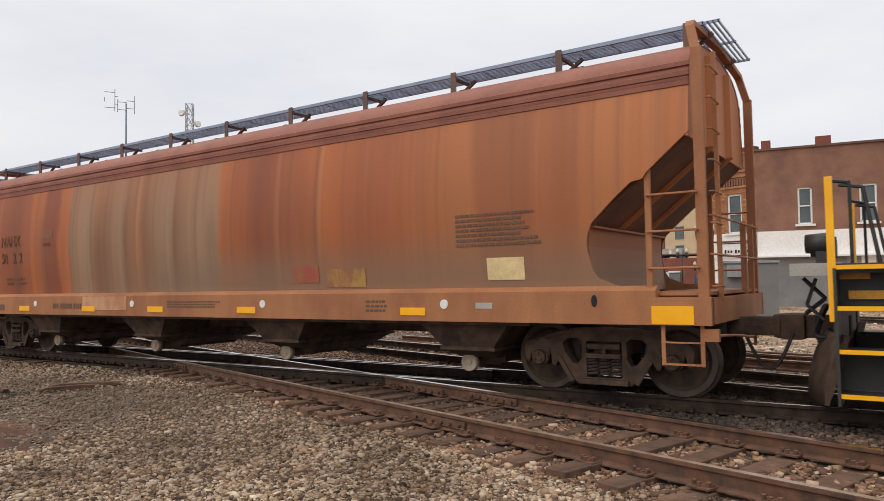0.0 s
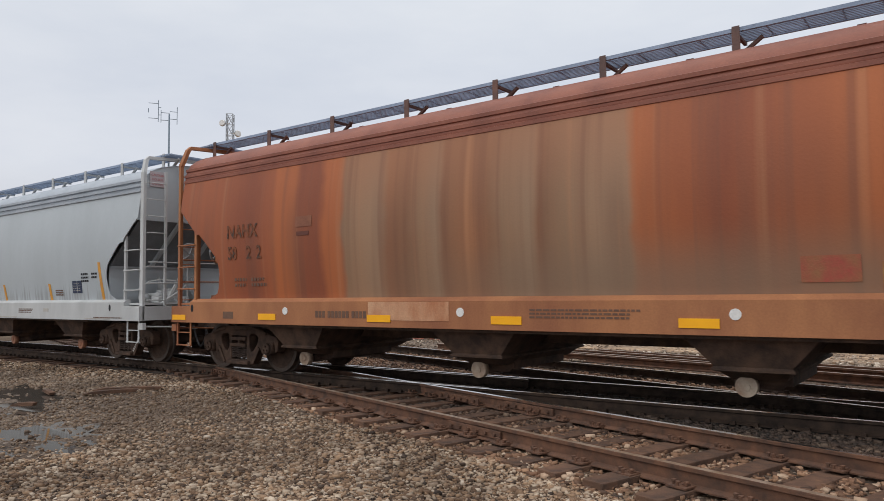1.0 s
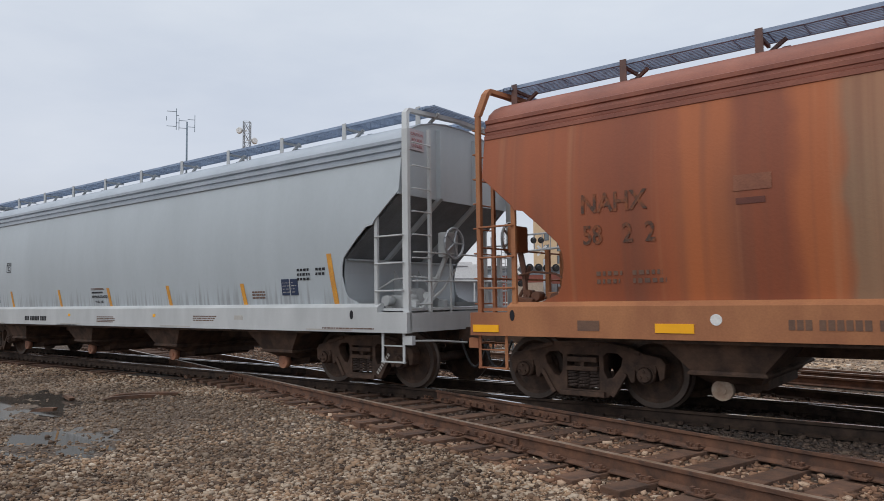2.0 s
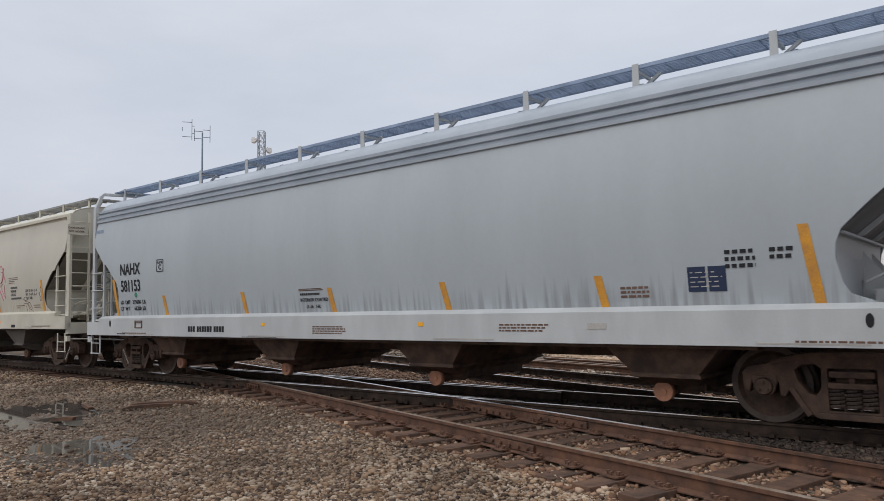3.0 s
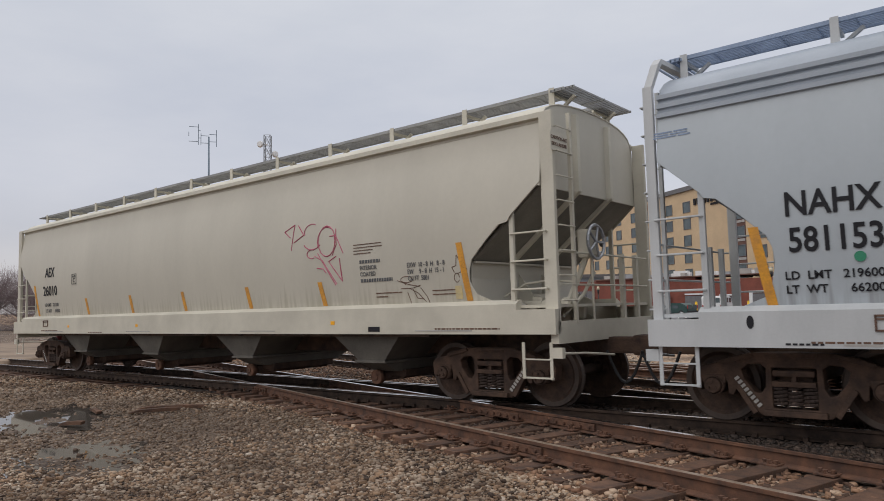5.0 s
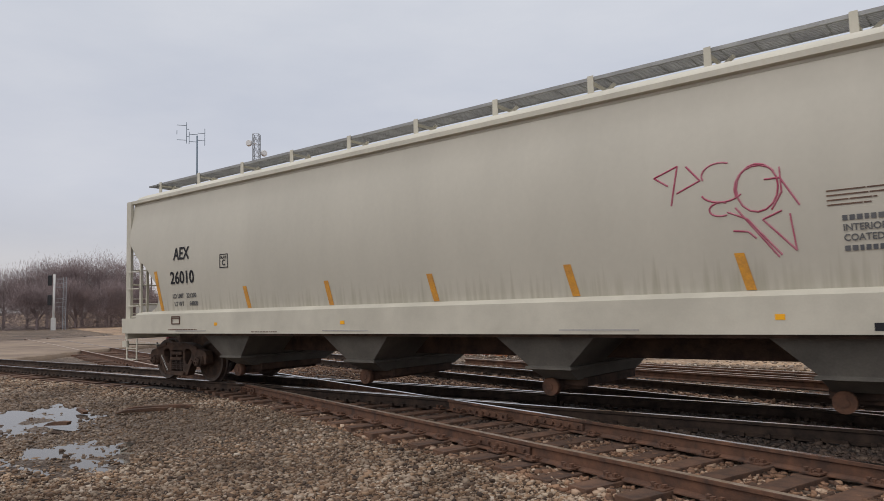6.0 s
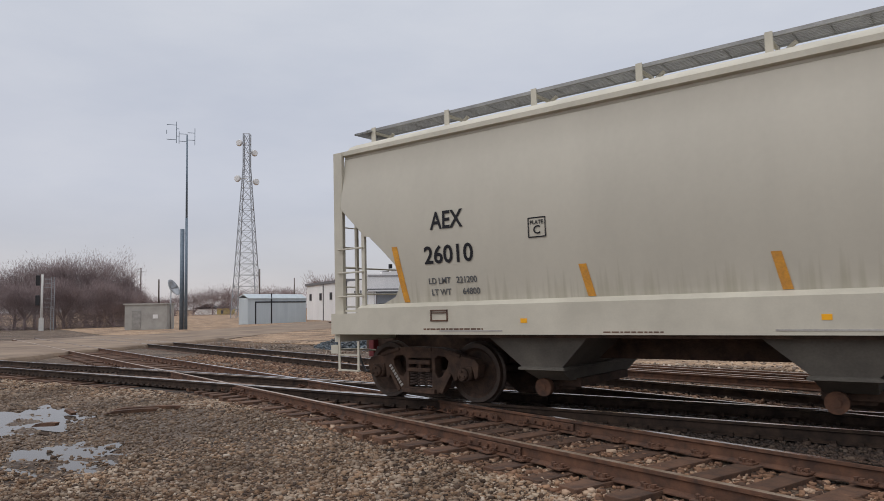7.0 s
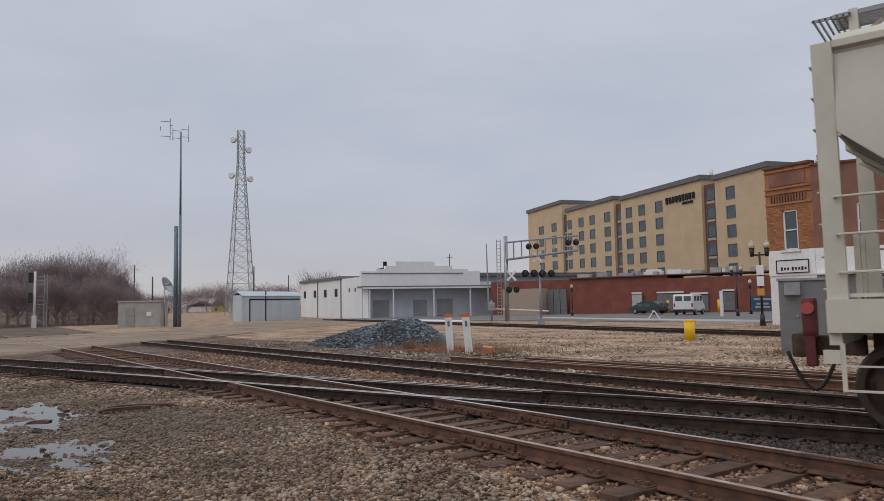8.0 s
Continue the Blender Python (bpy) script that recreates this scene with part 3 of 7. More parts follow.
def ladder(bm, p0, p1, wide, rungs, r=0.011, out=(0, -1, 0), stiles=True):
    p0, p1, wide = Vector(p0), Vector(p1), Vector(wide)
    if stiles:
        for q in (Vector((0, 0, 0)), wide):
            a, b = p0 + q, p1 + q
            box(bm, tuple((a + b) / 2), (0.05, 0.05, (b - a).length))
    o = Vector(out) * 0.05
    for i in range(rungs):
        p = p0.lerp(p1, (i + 0.5) / rungs)
        pipe(bm, [p, p + o, p + wide + o, p + wide], r)


def hopper_car(name, label, centre, length, lo, sill_lo, paint, roof_paint, frame_paint, board_paint, ribs, spacing, brake_end, posts_wide, eave):
    """A four-bay covered hopper car. Lengths along x from its middle, heights over the rail."""
    H = length / 2
    car = thing(name, label, "freight car", pose(centre, TY, RAIL), group="cars of the train")
    zs = sorted([lo - 0.008 + (eave - lo + 0.008) * i / 22 for i in range(23)] + [lo, eave - 0.01, 3.17, 2.73, 2.665, 2.64, 2.17, 1.95, 1.86])
    for s, nm in ((-1, "side_sheet"), (1, "side_sheet")):
        bm = bmesh.new()
        rings = []
        for z in zs:
            e = H - cut(z, lo)
            us = [-e, -e + 0.012] + [-e + 2 * e * i / 40 for i in range(1, 40)] + [e - 0.012, e]
            rings.append([(u, s * bulge(z, lo), z) for u in us])
        loft(bm, rings, smooth=True)
        ob = part(nm, bm, paint, car)
        sol = ob.modifiers.new("thick", "SOLIDIFY")
        sol.thickness, sol.offset = 0.02, 0
    # roof with its eave
    bm = bmesh.new()
    b = bulge(eave, lo)
    rise = 4.44 - eave
    prof = [(b, eave), (b - 0.02, eave + rise * 0.17), (b - 0.05, eave + rise * 0.36), (b - 0.12, eave + rise * 0.54), (b - 0.26, eave + rise * 0.70), (b - 0.46, eave + rise * 0.83), (b - 0.80, eave + rise * 0.94), (b - 1.15, 4.44)]
    prof = [(-y, z) for y, z in prof] + [(y, z) for y, z in prof[::-1]]
    e = H - 0.20
    loft(bm, [[(u, y, z) for y, z in prof] for u in [-e, -e + 0.012] + [-e + 2 * e * i / 30 for i in range(1, 30)] + [e - 0.012, e]], smooth=True)
    ob = part("roof", bm, roof_paint, car)
    sol = ob.modifiers.new("thick", "SOLIDIFY")
    sol.thickness, sol.offset = 0.02, 0
    # eave ribs or gutter
    for k, (z, t, d) in enumerate(ribs):
        for s in (-1, 1):
            bm = bmesh.new()
            yy = bulge(min(z, eave), lo) - max(0, z - eave) * 0.15
            loft(bm, [[(u, s * (yy - 0.01), z - t), (u, s * (yy + d), z - t * 0.6), (u, s * (yy + d), z + t * 0.6), (u, s * (yy - 0.02), z + t)] for u in (-e, e)], close=True, caps=True)
            part("eave_rib", bm, roof_paint, car)
    # ends: upright end sheet over a slope sheet
    for s in (-1, 1):
        bm = bmesh.new()
        w = [(-y, z) for y, z in [(bulge(z, lo), z) for z in (3.12, 3.3, 3.5, eave)]]
        edge = w + prof[1:-1] + [(-y, z) for y, z in w[::-1]]
        prism(bm, [(y, z) for y, z in edge], s * (H - 0.24), s * (H - 0.21))
        for v in bm.verts:
            v.co = Vector((v.co.y, v.co.x, v.co.z))
        part("end_sheet", bm, paint, car)
        bm = bmesh.new()
        loft(bm, [[(s * (H - 0.22), -1.49, 3.14), (s * (H - 0.22), 1.49, 3.14), (s * (H - 0.26), 1.49, 3.16), (s * (H - 0.26), -1.49, 3.16)],
                  [(s * (H - 1.44), -1.50, 2.15), (s * (H - 1.44), 1.50, 2.15), (s * (H - 1.48), 1.50, 2.17), (s * (H - 1.48), -1.50, 2.17)]], close=True, caps=True)
        # the shade under the slope is put into its darker paint
        part("slope_sheet", bm, shaded_paint_of[name], car)
        # upright bulkhead under the slope, with its flange
        bm = bmesh.new()
        loft(bm, [[(s * (H - x), -y, z) for y in (-1.50, 1.50)] + [(s * (H - x - 0.02), -y, z) for y in (1.50, -1.50)] for x, z in ((1.45, 2.17), (1.47, 1.90), (1.42, lo + 0.10), (1.38, lo - 0.08))], close=True, caps=True)
        box(bm, (s * (H - 1.41), 0, 2.14), (0.05, 2.98, 0.03))
        part("bulkhead", bm, paint, car)
        # stiffeners down the end sheet and along the slope
        for y in (-0.52, 0.52):
            bm = bmesh.new()
            loft(bm, [[(s * (H - x), y - 0.07, z), (s * (H - x + 0.07), y - 0.04, z), (s * (H - x + 0.07), y + 0.04, z), (s * (H - x), y + 0.07, z)] for x, z in ((0.21, 4.30), (0.21, 3.14), (1.42, 2.16))], close=True, caps=True)
            part("end_rib", bm, frame_paint if name == "covered_hopper_cream" else paint, car)
        # webs from the slope down to the centre sill
        for y in (-0.34, 0.34) if s == brake_end else ():
            bm = bmesh.new()
            prism(bm, [(s * (H - 1.40), 1.05), (s * (H - 0.42), 1.05), (s * (H - 0.50), 1.30), (s * (H - 1.05), 1.52), (s * (H - 1.40), 2.0)], y - 0.008, y + 0.008)
            part("bolster_web", bm, frame_paint, car)
        # brake rigging in the end bay: rods, valves and pipes
        if s != brake_end:
            continue
        # the rusty car's rods share its shade-darkened slope paint
        rig = shaded_paint_of[name] if name == "covered_hopper_rusty" else frame_paint
        for r, run in ((0.016, ((1.30, -0.9, 1.62), (0.95, -0.85, 1.80), (0.55, -0.8, 1.84), (0.20, -0.6, 1.80))), (0.020, ((1.35, -0.6, 1.42), (0.70, -0.7, 1.46), (0.30, -0.9, 1.30))),
                       (0.028, ((0.28, -0.95, 1.30), (0.20, -0.45, 1.62), (0.14, -0.2, 1.95))), (0.045, ((0.40, -0.75, 1.30), (0.24, -0.52, 1.85), (0.12, -0.45, 2.2)))):
            bm = bmesh.new()
            pipe(bm, [(s * (H - x), y, z) for x, y, z in run], r)
            part("brake_rod", bm, rig, car)
        for x, y, z, r in ((0.62, -0.78, 1.48, 0.07), (0.38, -0.62, 1.52, 0.06), (1.02, -0.92, 1.44, 0.09)):
            bm = bmesh.new()
            rod(bm, (s * (H - x), y - 0.08, z), (s * (H - x), y + 0.10, z), r, 10)
            part("brake_valve", bm, rig, car)
        for x, y, z, sx, sz in ((0.50, -0.9, 1.40, 0.22, 0.12), (0.92, -0.55, 1.50, 0.16, 0.22), (0.30, -0.35, 1.36, 0.12, 0.18)):
            bm = bmesh.new()
            box(bm, (s * (H - x), y, z), (sx, 0.14, sz), (6, 8, 12), bevel=0.015)
            part("brake_bracket", bm, rig, car)
    # side sills
    for s in (-1, 1):
        bm = bmesh.new()
        f = H - 0.62
        ring = [(-SILL_HALF, sill_lo), (-SILL_HALF, lo - 0.06), (-SILL_HALF + 0.10, lo), (-SILL_HALF + 0.16, lo), (-SILL_HALF + 0.16, sill_lo + 0.03), (-SILL_HALF + 0.05, sill_lo)]
        loft(bm, [[(u, -s * y, z) for y, z in ring] for u in (-f, f)], close=True, caps=True)
        for t in (-1, 1):
            box(bm, (t * (H - 0.31), s * (SILL_HALF - 0.06), (sill_lo + lo - 0.14) / 2), (0.62, 0.12, lo - 0.14 - sill_lo))
        part("side_sill", bm, frame_paint, car)
    bm = bmesh.new()
    box(bm, (0, 0, 0.86), (length - 0.5, 0.60, 0.34))
    part("centre_sill", bm, TRUCK_IRON, car)
    for s in (-1, 1):
        bm = bmesh.new()
        box(bm, (0, s * 1.42, sill_lo - 0.02), (length - 4.6, 0.24, 0.05))
        part("sill_stringer", bm, TRUCK_IRON, car)
    # hopper bays
    for i in range(4):
        u = (i - 1.5) * spacing
        bm = bmesh.new()
        rings = []
        for z, hu, hv in (((1.02, 0.86, 1.45), (sill_lo, 0.76, 1.44), (0.57, 0.42, 1.30), (0.545, 0.45, 1.32), (0.52, 0.45, 1.32), (0.50, 0.38, 1.22), (0.40, 0.30, 1.0)) if sill_lo < 1.0 else ((1.16, 0.93, 1.45), (sill_lo, 0.82, 1.44), (0.63, 0.32, 1.30), (0.615, 0.36, 1.33), (0.585, 0.36, 1.33), (0.57, 0.30, 1.26), (0.42, 0.26, 0.95))):
            rings.append([(u - hu, -hv, z), (u + hu, -hv, z), (u + hu, hv, z), (u - hu, hv, z)])
        loft(bm, rings, close=True, caps=True)
        # bays are darker than the side sheets; the cream car has its own tone
        bay = part("hopper_bay", bm, TRUCK_IRON if name != "covered_hopper_cream" else CREAM_DARK, car)
        bm = bmesh.new()
        box(bm, (u, 0, 0.38), (0.66, 1.60, 0.12), bevel=0.015)
        for t in (-1, 1):
            prism(bm, [(u - 0.34, 0.44), (u + 0.34, 0.44), (u + 0.20, 0.27), (u - 0.20, 0.27)], t * 0.70, t * 0.73)
        rod(bm, (u - 0.13, -0.95, 0.32), (u - 0.13, 0.95, 0.32), 0.085, 14)
        part("outlet_gate", bm, TRUCK_IRON, bay)
        bm = bmesh.new()
        rod(bm, (u - 0.13, -1.06, 0.32), (u - 0.13, -0.95, 0.32), 0.125, 18)
        rod(bm, (u - 0.13, -1.075, 0.32), (u - 0.13, -1.05, 0.32), 0.05, 8)
        part("outlet_cap", bm, cap_of[name], bay)
    # running boards with brackets
    n_br = int(length / 1.55)
    for s in (-1, 1):
        y0, y1, zb = s * 0.42, s * 0.86, 4.63
        bm = bmesh.new()
        for i in range(9):
            y = y0 + (y1 - y0) * i / 8
            box(bm, (0, y, zb), (length - 0.3, 0.016, 0.032))
        for i in range(int(length / 0.4)):
            box(bm, (-H + 0.3 + i * 0.4, (y0 + y1) / 2, zb), (0.012, 0.44, 0.02))
        for y in (y0, y1):
            box(bm, (0, y, zb), (length - 0.3, 0.03, 0.05))
        part("running_board", bm, board_paint, car, "open steel grating walkway")
        for i in range(n_br):
            u = -H + 0.35 + (length - 0.7) * i / (n_br - 1)
            bm = bmesh.new()
            prism(bm, [(u - 0.05, 4.24), (u + 0.05, 4.24), (u + 0.045, 4.67), (u - 0.045, 4.67)], s * 0.88, s * 0.895)
            prism(bm, [(u - 0.05, 4.24), (u - 0.038, 4.24), (u - 0.038, 4.66), (u - 0.05, 4.66)], s * 0.82, s * 0.88)
            prism(bm, [(u - 0.02, 4.56), (u + 0.02, 4.56), (u + 0.02, 4.60), (u - 0.02, 4.60)], s * 0.40, s * 0.86)
            box(bm, (u + 0.14, s * 0.66, 4.47), (0.04, 0.05, 0.30), (0, 55, 0))
            part("board_bracket", bm, frame_paint if name != "covered_hopper_rusty" else BRACKET_BROWN, car)
    for s in (-1, 1):
        bm = bmesh.new()
        box(bm, (s * (H - 0.14), 0, 4.60), (0.40, 0.02, 0.034))
        walkway = part("end_walkway", bm, board_paint, car)
        for i in range(7):
            bm = bmesh.new()
            box(bm, (s * (H + 0.04 - i * 0.06), 0, 4.60), (0.016, 1.9, 0.03))
            part("slat", bm, board_paint, walkway)
        for y in (-0.94, 0.94):
            bm = bmesh.new()
            box(bm, (s * (H - 0.14), y, 4.60), (0.40, 0.02, 0.034))
            part("slat", bm, board_paint, walkway)
    # hatch trough along the roof
    bm = bmesh.new()
    box(bm, (0, 0, 4.46), (length - 1.6, 0.58, 0.12), bevel=0.03)
    for i in range(8):
        box(bm, (-H + 2 + i * (length - 4) / 7, 0, 4.54), (0.10, 0.66, 0.05))
    part("hatch_cover", bm, roof_paint, car)
    # end frames, ladders, steps
    for s in (-1, 1):
        bm = bmesh.new()
        x = s * (H - 0.12)
        box(bm, (s * (H - 0.06), 0, 1.10), (0.12, 3.1, 0.30))
        box(bm, (s * (H - 0.45), 0, lo - 0.10), (0.80, 3.0, 0.04))
        part("end_sill", bm, frame_paint, car)
        for t in (-1, 1):
            bm = bmesh.new()
            box(bm, (s * (H - 0.10), t * 1.50, (1.1 + 4.15) / 2), (0.07 if name == "covered_hopper_rusty" and s < 0 else 0.12 if not posts_wide else 0.20, 0.07, 4.15 - 1.1), bevel=0.01)
            if not posts_wide:
                loft(bm, [[(s * (H - 0.15 - i), t * y0, z0), (s * (H - 0.05 - i), t * y0, z0), (s * (H - 0.05 - i), t * y1, z1), (s * (H - 0.15 - i), t * y1, z1)] for i, y0, z0, y1, z1 in ((0, 1.535, 4.10, 1.465, 4.10), (0.08, 1.44, 4.44, 1.37, 4.42), (0.09, 1.36, 4.52, 1.34, 4.46), (0.09, 0.0, 4.60, 0.0, 4.53))], close=True, caps=True)
            part("corner_post", bm, frame_paint, car)
            bm = bmesh.new()
            ladder(bm, (s * (H - 0.70), t * 1.54, lo - 0.45), (s * (H - 0.70), t * 1.54, 2.68), (s * 0.56, 0, 0), 4, r=0.014, out=(0, t, 0), stiles=False)
            box(bm, (s * (H - 0.70), t * 1.54, (lo + 2.80 - 0.3) / 2), (0.07, 0.05, 2.80 - lo + 0.3), bevel=0.008)
            box(bm, (s * (H - 0.70), t * 1.55, lo - 0.24), (0.10, 0.06, 0.06))
            part("side_ladder", bm, frame_paint, car)
            if t == -1:
                bm = bmesh.new()
                ladder(bm, (s * (H - 0.02), t * 1.46, lo - 0.2), (s * (H - 0.02), t * 1.46, 4.1), (0, -t * 0.42, 0), 8, out=(s, 0, 0), stiles=False)
                box(bm, (s * (H - 0.02), t * 1.02, 2.7), (0.05, 0.05, 3.0))
                part("end_ladder", bm, frame_paint, car)
            bm = bmesh.new()
            a, b2 = s * (H - 0.56), s * (H - 0.12)
            for q in (a, b2):
                box(bm, (q, t * 1.56, 0.72), (0.045, 0.015, 0.50))
            box(bm, ((a + b2) / 2, t * 1.56, 0.49), (abs(b2 - a) + 0.04, 0.05, 0.02))
            box(bm, ((a + b2) / 2, t * 1.56, 0.74), (abs(b2 - a), 0.03, 0.018))
            part("sill_step", bm, frame_paint, car)
        bm = bmesh.new()
        for z in (1.75, 2.2):
            pipe(bm, [(s * (H - 0.05), -1.4, z), (s * (H + 0.0), -1.35, z), (s * (H + 0.0), 1.35, z), (s * (H - 0.05), 1.4, z)], 0.014)
        for y in (0.55, 1.05):
            box(bm, (s * (H - 0.05), y, 1.75), (0.07, 0.07, 1.0))
        part("end_rail", bm, frame_paint, car)
        bm = bmesh.new()
        box(bm, (s * (H + 0.15), 0, 0.86), (0.60, 0.22, 0.24), bevel=0.03)
        box(bm, (s * (H + 0.52), 0.04, 0.86), (0.28, 0.34, 0.30), bevel=0.06)
        part("coupler", bm, TRUCK_IRON, car)
        bm = bmesh.new()
        pts = [(s * (H + 0.1 + 0.55 * i / 8), -0.38, 0.80 - 0.45 * math.sin(math.pi * i / 8)) for i in range(9)]
        pipe(bm, pts, 0.022)
        part("air_hose", bm, BLACK, car)
        bm = bmesh.new()
        pipe(bm, [(s * (H - 0.02), -1.5, 0.82), (s * (H + 0.10), -1.0, 0.80), (s * (H + 0.2), -0.35, 0.74)], 0.016)
        box(bm, (s * (H - 0.02), -1.54, 0.83), (0.16, 0.08, 0.14))
        part("uncoupling_lever", bm, frame_paint, car)
        truck(car, s * (H - 1.47))
    # hand brake on one end
    s = brake_end
    bm = bmesh.new()
    ring = [(s * (H + 0.04), -0.45 + 0.25 * math.cos(a), 2.38 + 0.25 * math.sin(a)) for a in [2 * math.pi * i / 20 for i in range(21)]]
    pipe(bm, ring, 0.024)
    for i in range(0, 20, 4):
        pipe(bm, [(s * (H + 0.04), -0.45, 2.38), ring[i]], 0.018)
    part("brake_wheel", bm, STEEL, car, "spoked hand brake wheel")
    bm = bmesh.new()
    box(bm, (s * (H - 0.09), -0.45, 2.36), (0.18, 0.34, 0.42), bevel=0.05)
    rod(bm, (s * (H - 0.04), -0.45, 2.2), (s * (H - 0.04), -0.45, 1.2), 0.018, 6)
    part("brake_gear", bm, frame_paint, car)
    bm = bmesh.new()
    rod(bm, (s * (H - 1.6), -0.2, 1.5), (s * (H - 0.9), -0.2, 1.5), 0.16, 14)
    box(bm, (s * (H - 1.0), -0.65, 1.42), (0.5, 0.2, 0.24), bevel=0.02)
    part("brake_cylinder", bm, frame_paint, car)
    return car


def rust_paint():
    """Old red-brown paint, faded in upright bands, with a greyer stretch."""
    m = mat("rusty_paint", (0.40, 0.104, 0.029), (0.23, 0.056, 0.021), rough=0.62, scale=1.6, stretch=(1.0, 1.0, 0.10), bump=0.08, fine=30)
    n, l = m.node_tree.nodes, m.node_tree.links
    gain = [x for x in n if x.bl_idname == "ShaderNodeHueSaturation"][0]
    b = n["Principled BSDF"]
    tc = [x for x in n if x.bl_idname == "ShaderNodeTexCoord"][0]
    sep = n.new("ShaderNodeSeparateXYZ")
    l.new(tc.outputs["Object"], sep.inputs["Vector"])

    def span(out, a0, a1):
        r = n.new("ShaderNodeMapRange")
        r.interpolation_type = "SMOOTHSTEP"
        r.inputs["From Min"].default_value, r.inputs["From Max"].default_value = a0, a1
        l.new(out, r.inputs["Value"])
        return r.outputs["Result"]

    def mul(a, c):
        x = n.new("ShaderNodeMath")
        x.operation = "MULTIPLY"
        for i, v in enumerate((a, c)):
            if isinstance(v, float):
                x.inputs[i].default_value = v
            else:
                l.new(v, x.inputs[i])
        return x.outputs[0]

    def bands(per_metre, detail, seed):
        t, mp = n.new("ShaderNodeTexNoise"), n.new("ShaderNodeMapping")
        mp.inputs["Scale"].default_value, mp.inputs["Location"].default_value = (per_metre, 0.0, 0.10), (seed, 0, 0)
        t.inputs["Scale"].default_value, t.inputs["Detail"].default_value, t.inputs["Roughness"].default_value = 1.0, detail, 0.45
        l.new(tc.outputs["Object"], mp.inputs["Vector"])
        l.new(mp.outputs["Vector"], t.inputs["Vector"])
        return t.outputs["Fac"]

    def plus(a, c):
        x = n.new("ShaderNodeMath")
        x.operation, x.use_clamp = "ADD", True
        for i, v in enumerate((a, c)):
            if isinstance(v, float):
                x.inputs[i].default_value = v
            else:
                l.new(v, x.inputs[i])
        return x.outputs[0]

    def over(under, colour, fac):
        x = n.new("ShaderNodeMix")
        x.data_type = "RGBA"
        x.inputs["B"].default_value = (*colour, 1)
        l.new(fac, x.inputs["Factor"])
        l.new(under, x.inputs["A"])
        return x.outputs["Result"]

    X, Z = sep.outputs["X"], sep.outputs["Z"]
    wide, narrow = bands(0.85, 1.0, 3.1), bands(1.9, 2.0, 7.7)
    # upright bands of differently worn paint along the car, their edges a little wavy
    wave, warp, along = n.new("ShaderNodeTexNoise"), n.new("ShaderNodeMath"), n.new("ShaderNodeMapRange")
    wave.inputs["Scale"].default_value, wave.inputs["Detail"].default_value = 0.9, 3.0
    l.new(tc.outputs["Object"], wave.inputs["Vector"])
    warp.operation, warp.inputs[1].default_value = "MULTIPLY_ADD", 0.34
    l.new(wave.outputs["Fac"], warp.inputs[0])
    l.new(X, warp.inputs[2])
    along.inputs["From Min"].default_value, along.inputs["From Max"].default_value = -9.03, 9.37
    l.new(warp.outputs[0], along.inputs["Value"])
    ramp = n.new("ShaderNodeValToRGB")
    orange, medium, deep = (0.44, 0.125, 0.036), (0.31, 0.082, 0.030), (0.20, 0.050, 0.022)
    olive, pale_olive, umber, tawny = (0.27, 0.190, 0.115), (0.32, 0.245, 0.160), (0.21, 0.120, 0.066), (0.32, 0.155, 0.075)
    stops = ((-9.2, medium), (-7.6, medium), (-6.6, deep), (-6.08, medium), (-5.96, orange), (-5.45, orange), (-5.30, deep), (-4.80, deep), (-4.66, orange), (-4.34, orange),
             (-4.24, olive), (-3.50, pale_olive), (-3.30, tawny), (-2.95, umber), (-2.62, olive), (-2.34, pale_olive), (-2.24, umber), (-1.75, tawny), (-1.45, umber), (-1.22, olive),
             (-0.78, pale_olive), (-0.66, umber), (-0.25, olive), (0.30, pale_olive), (0.60, pale_olive), (0.66, orange), (1.70, deep), (2.20, medium), (3.20, orange), (4.0, medium), (9.2, orange))
    r = ramp.color_ramp
    r.elements[0].position, r.elements[0].color = 0.0, (*stops[0][1], 1)
    r.elements[1].position, r.elements[1].color = 1.0, (*stops[-1][1], 1)
    for u, col in stops[1:-1]:
        r.elements.new((u + 9.2) / 18.4).color = (*col, 1)
    l.new(along.outputs["Result"], ramp.inputs["Fac"])
    worn = n.new("ShaderNodeMix")
    worn.data_type = "RGBA"
    worn.inputs["Factor"].default_value = 0.70
    l.new(gain.outputs["Color"], worn.inputs["A"])
    l.new(ramp.outputs["Color"], worn.inputs["B"])
    stretch = mul(span(X, -4.45, -4.15), span(X, 0.70, 0.60))
    c = over(worn.outputs["Result"], (0.15, 0.062, 0.036), mul(mul(span(narrow, 0.48, 0.68), span(Z, 3.6, 2.3)), 0.42))
    c = over(c, (0.34, 0.135, 0.062), mul(mul(stretch, span(Z, 2.5, 3.8)), 0.62))
    c = over(c, (0.47, 0.172, 0.058), mul(mul(span(X, 3.0, 7.0), plus(mul(span(narrow, 0.35, 0.6), 0.35), 0.5)), 0.75))
    c = over(c, (0.19, 0.055, 0.028), mul(mul(span(X, 0.66, 2.5), span(wide, 0.50, 0.62)), 0.45))
    c = over(c, (0.16, 0.060, 0.034), mul(span(bands(7.0, 4.0, 1.7), 0.46, 0.74), 0.40))
    c = over(c, (0.47, 0.21, 0.10), mul(span(bands(4.3, 5.0, 9.4), 0.58, 0.78), 0.38))
    # road dust low on the side
    c = over(c, (0.225, 0.150, 0.10), mul(mul(span(Z, 2.35, 1.50), span(X, -5.5, 1.5)), 0.72))
    l.new(c, b.inputs["Base Color"])
    return m


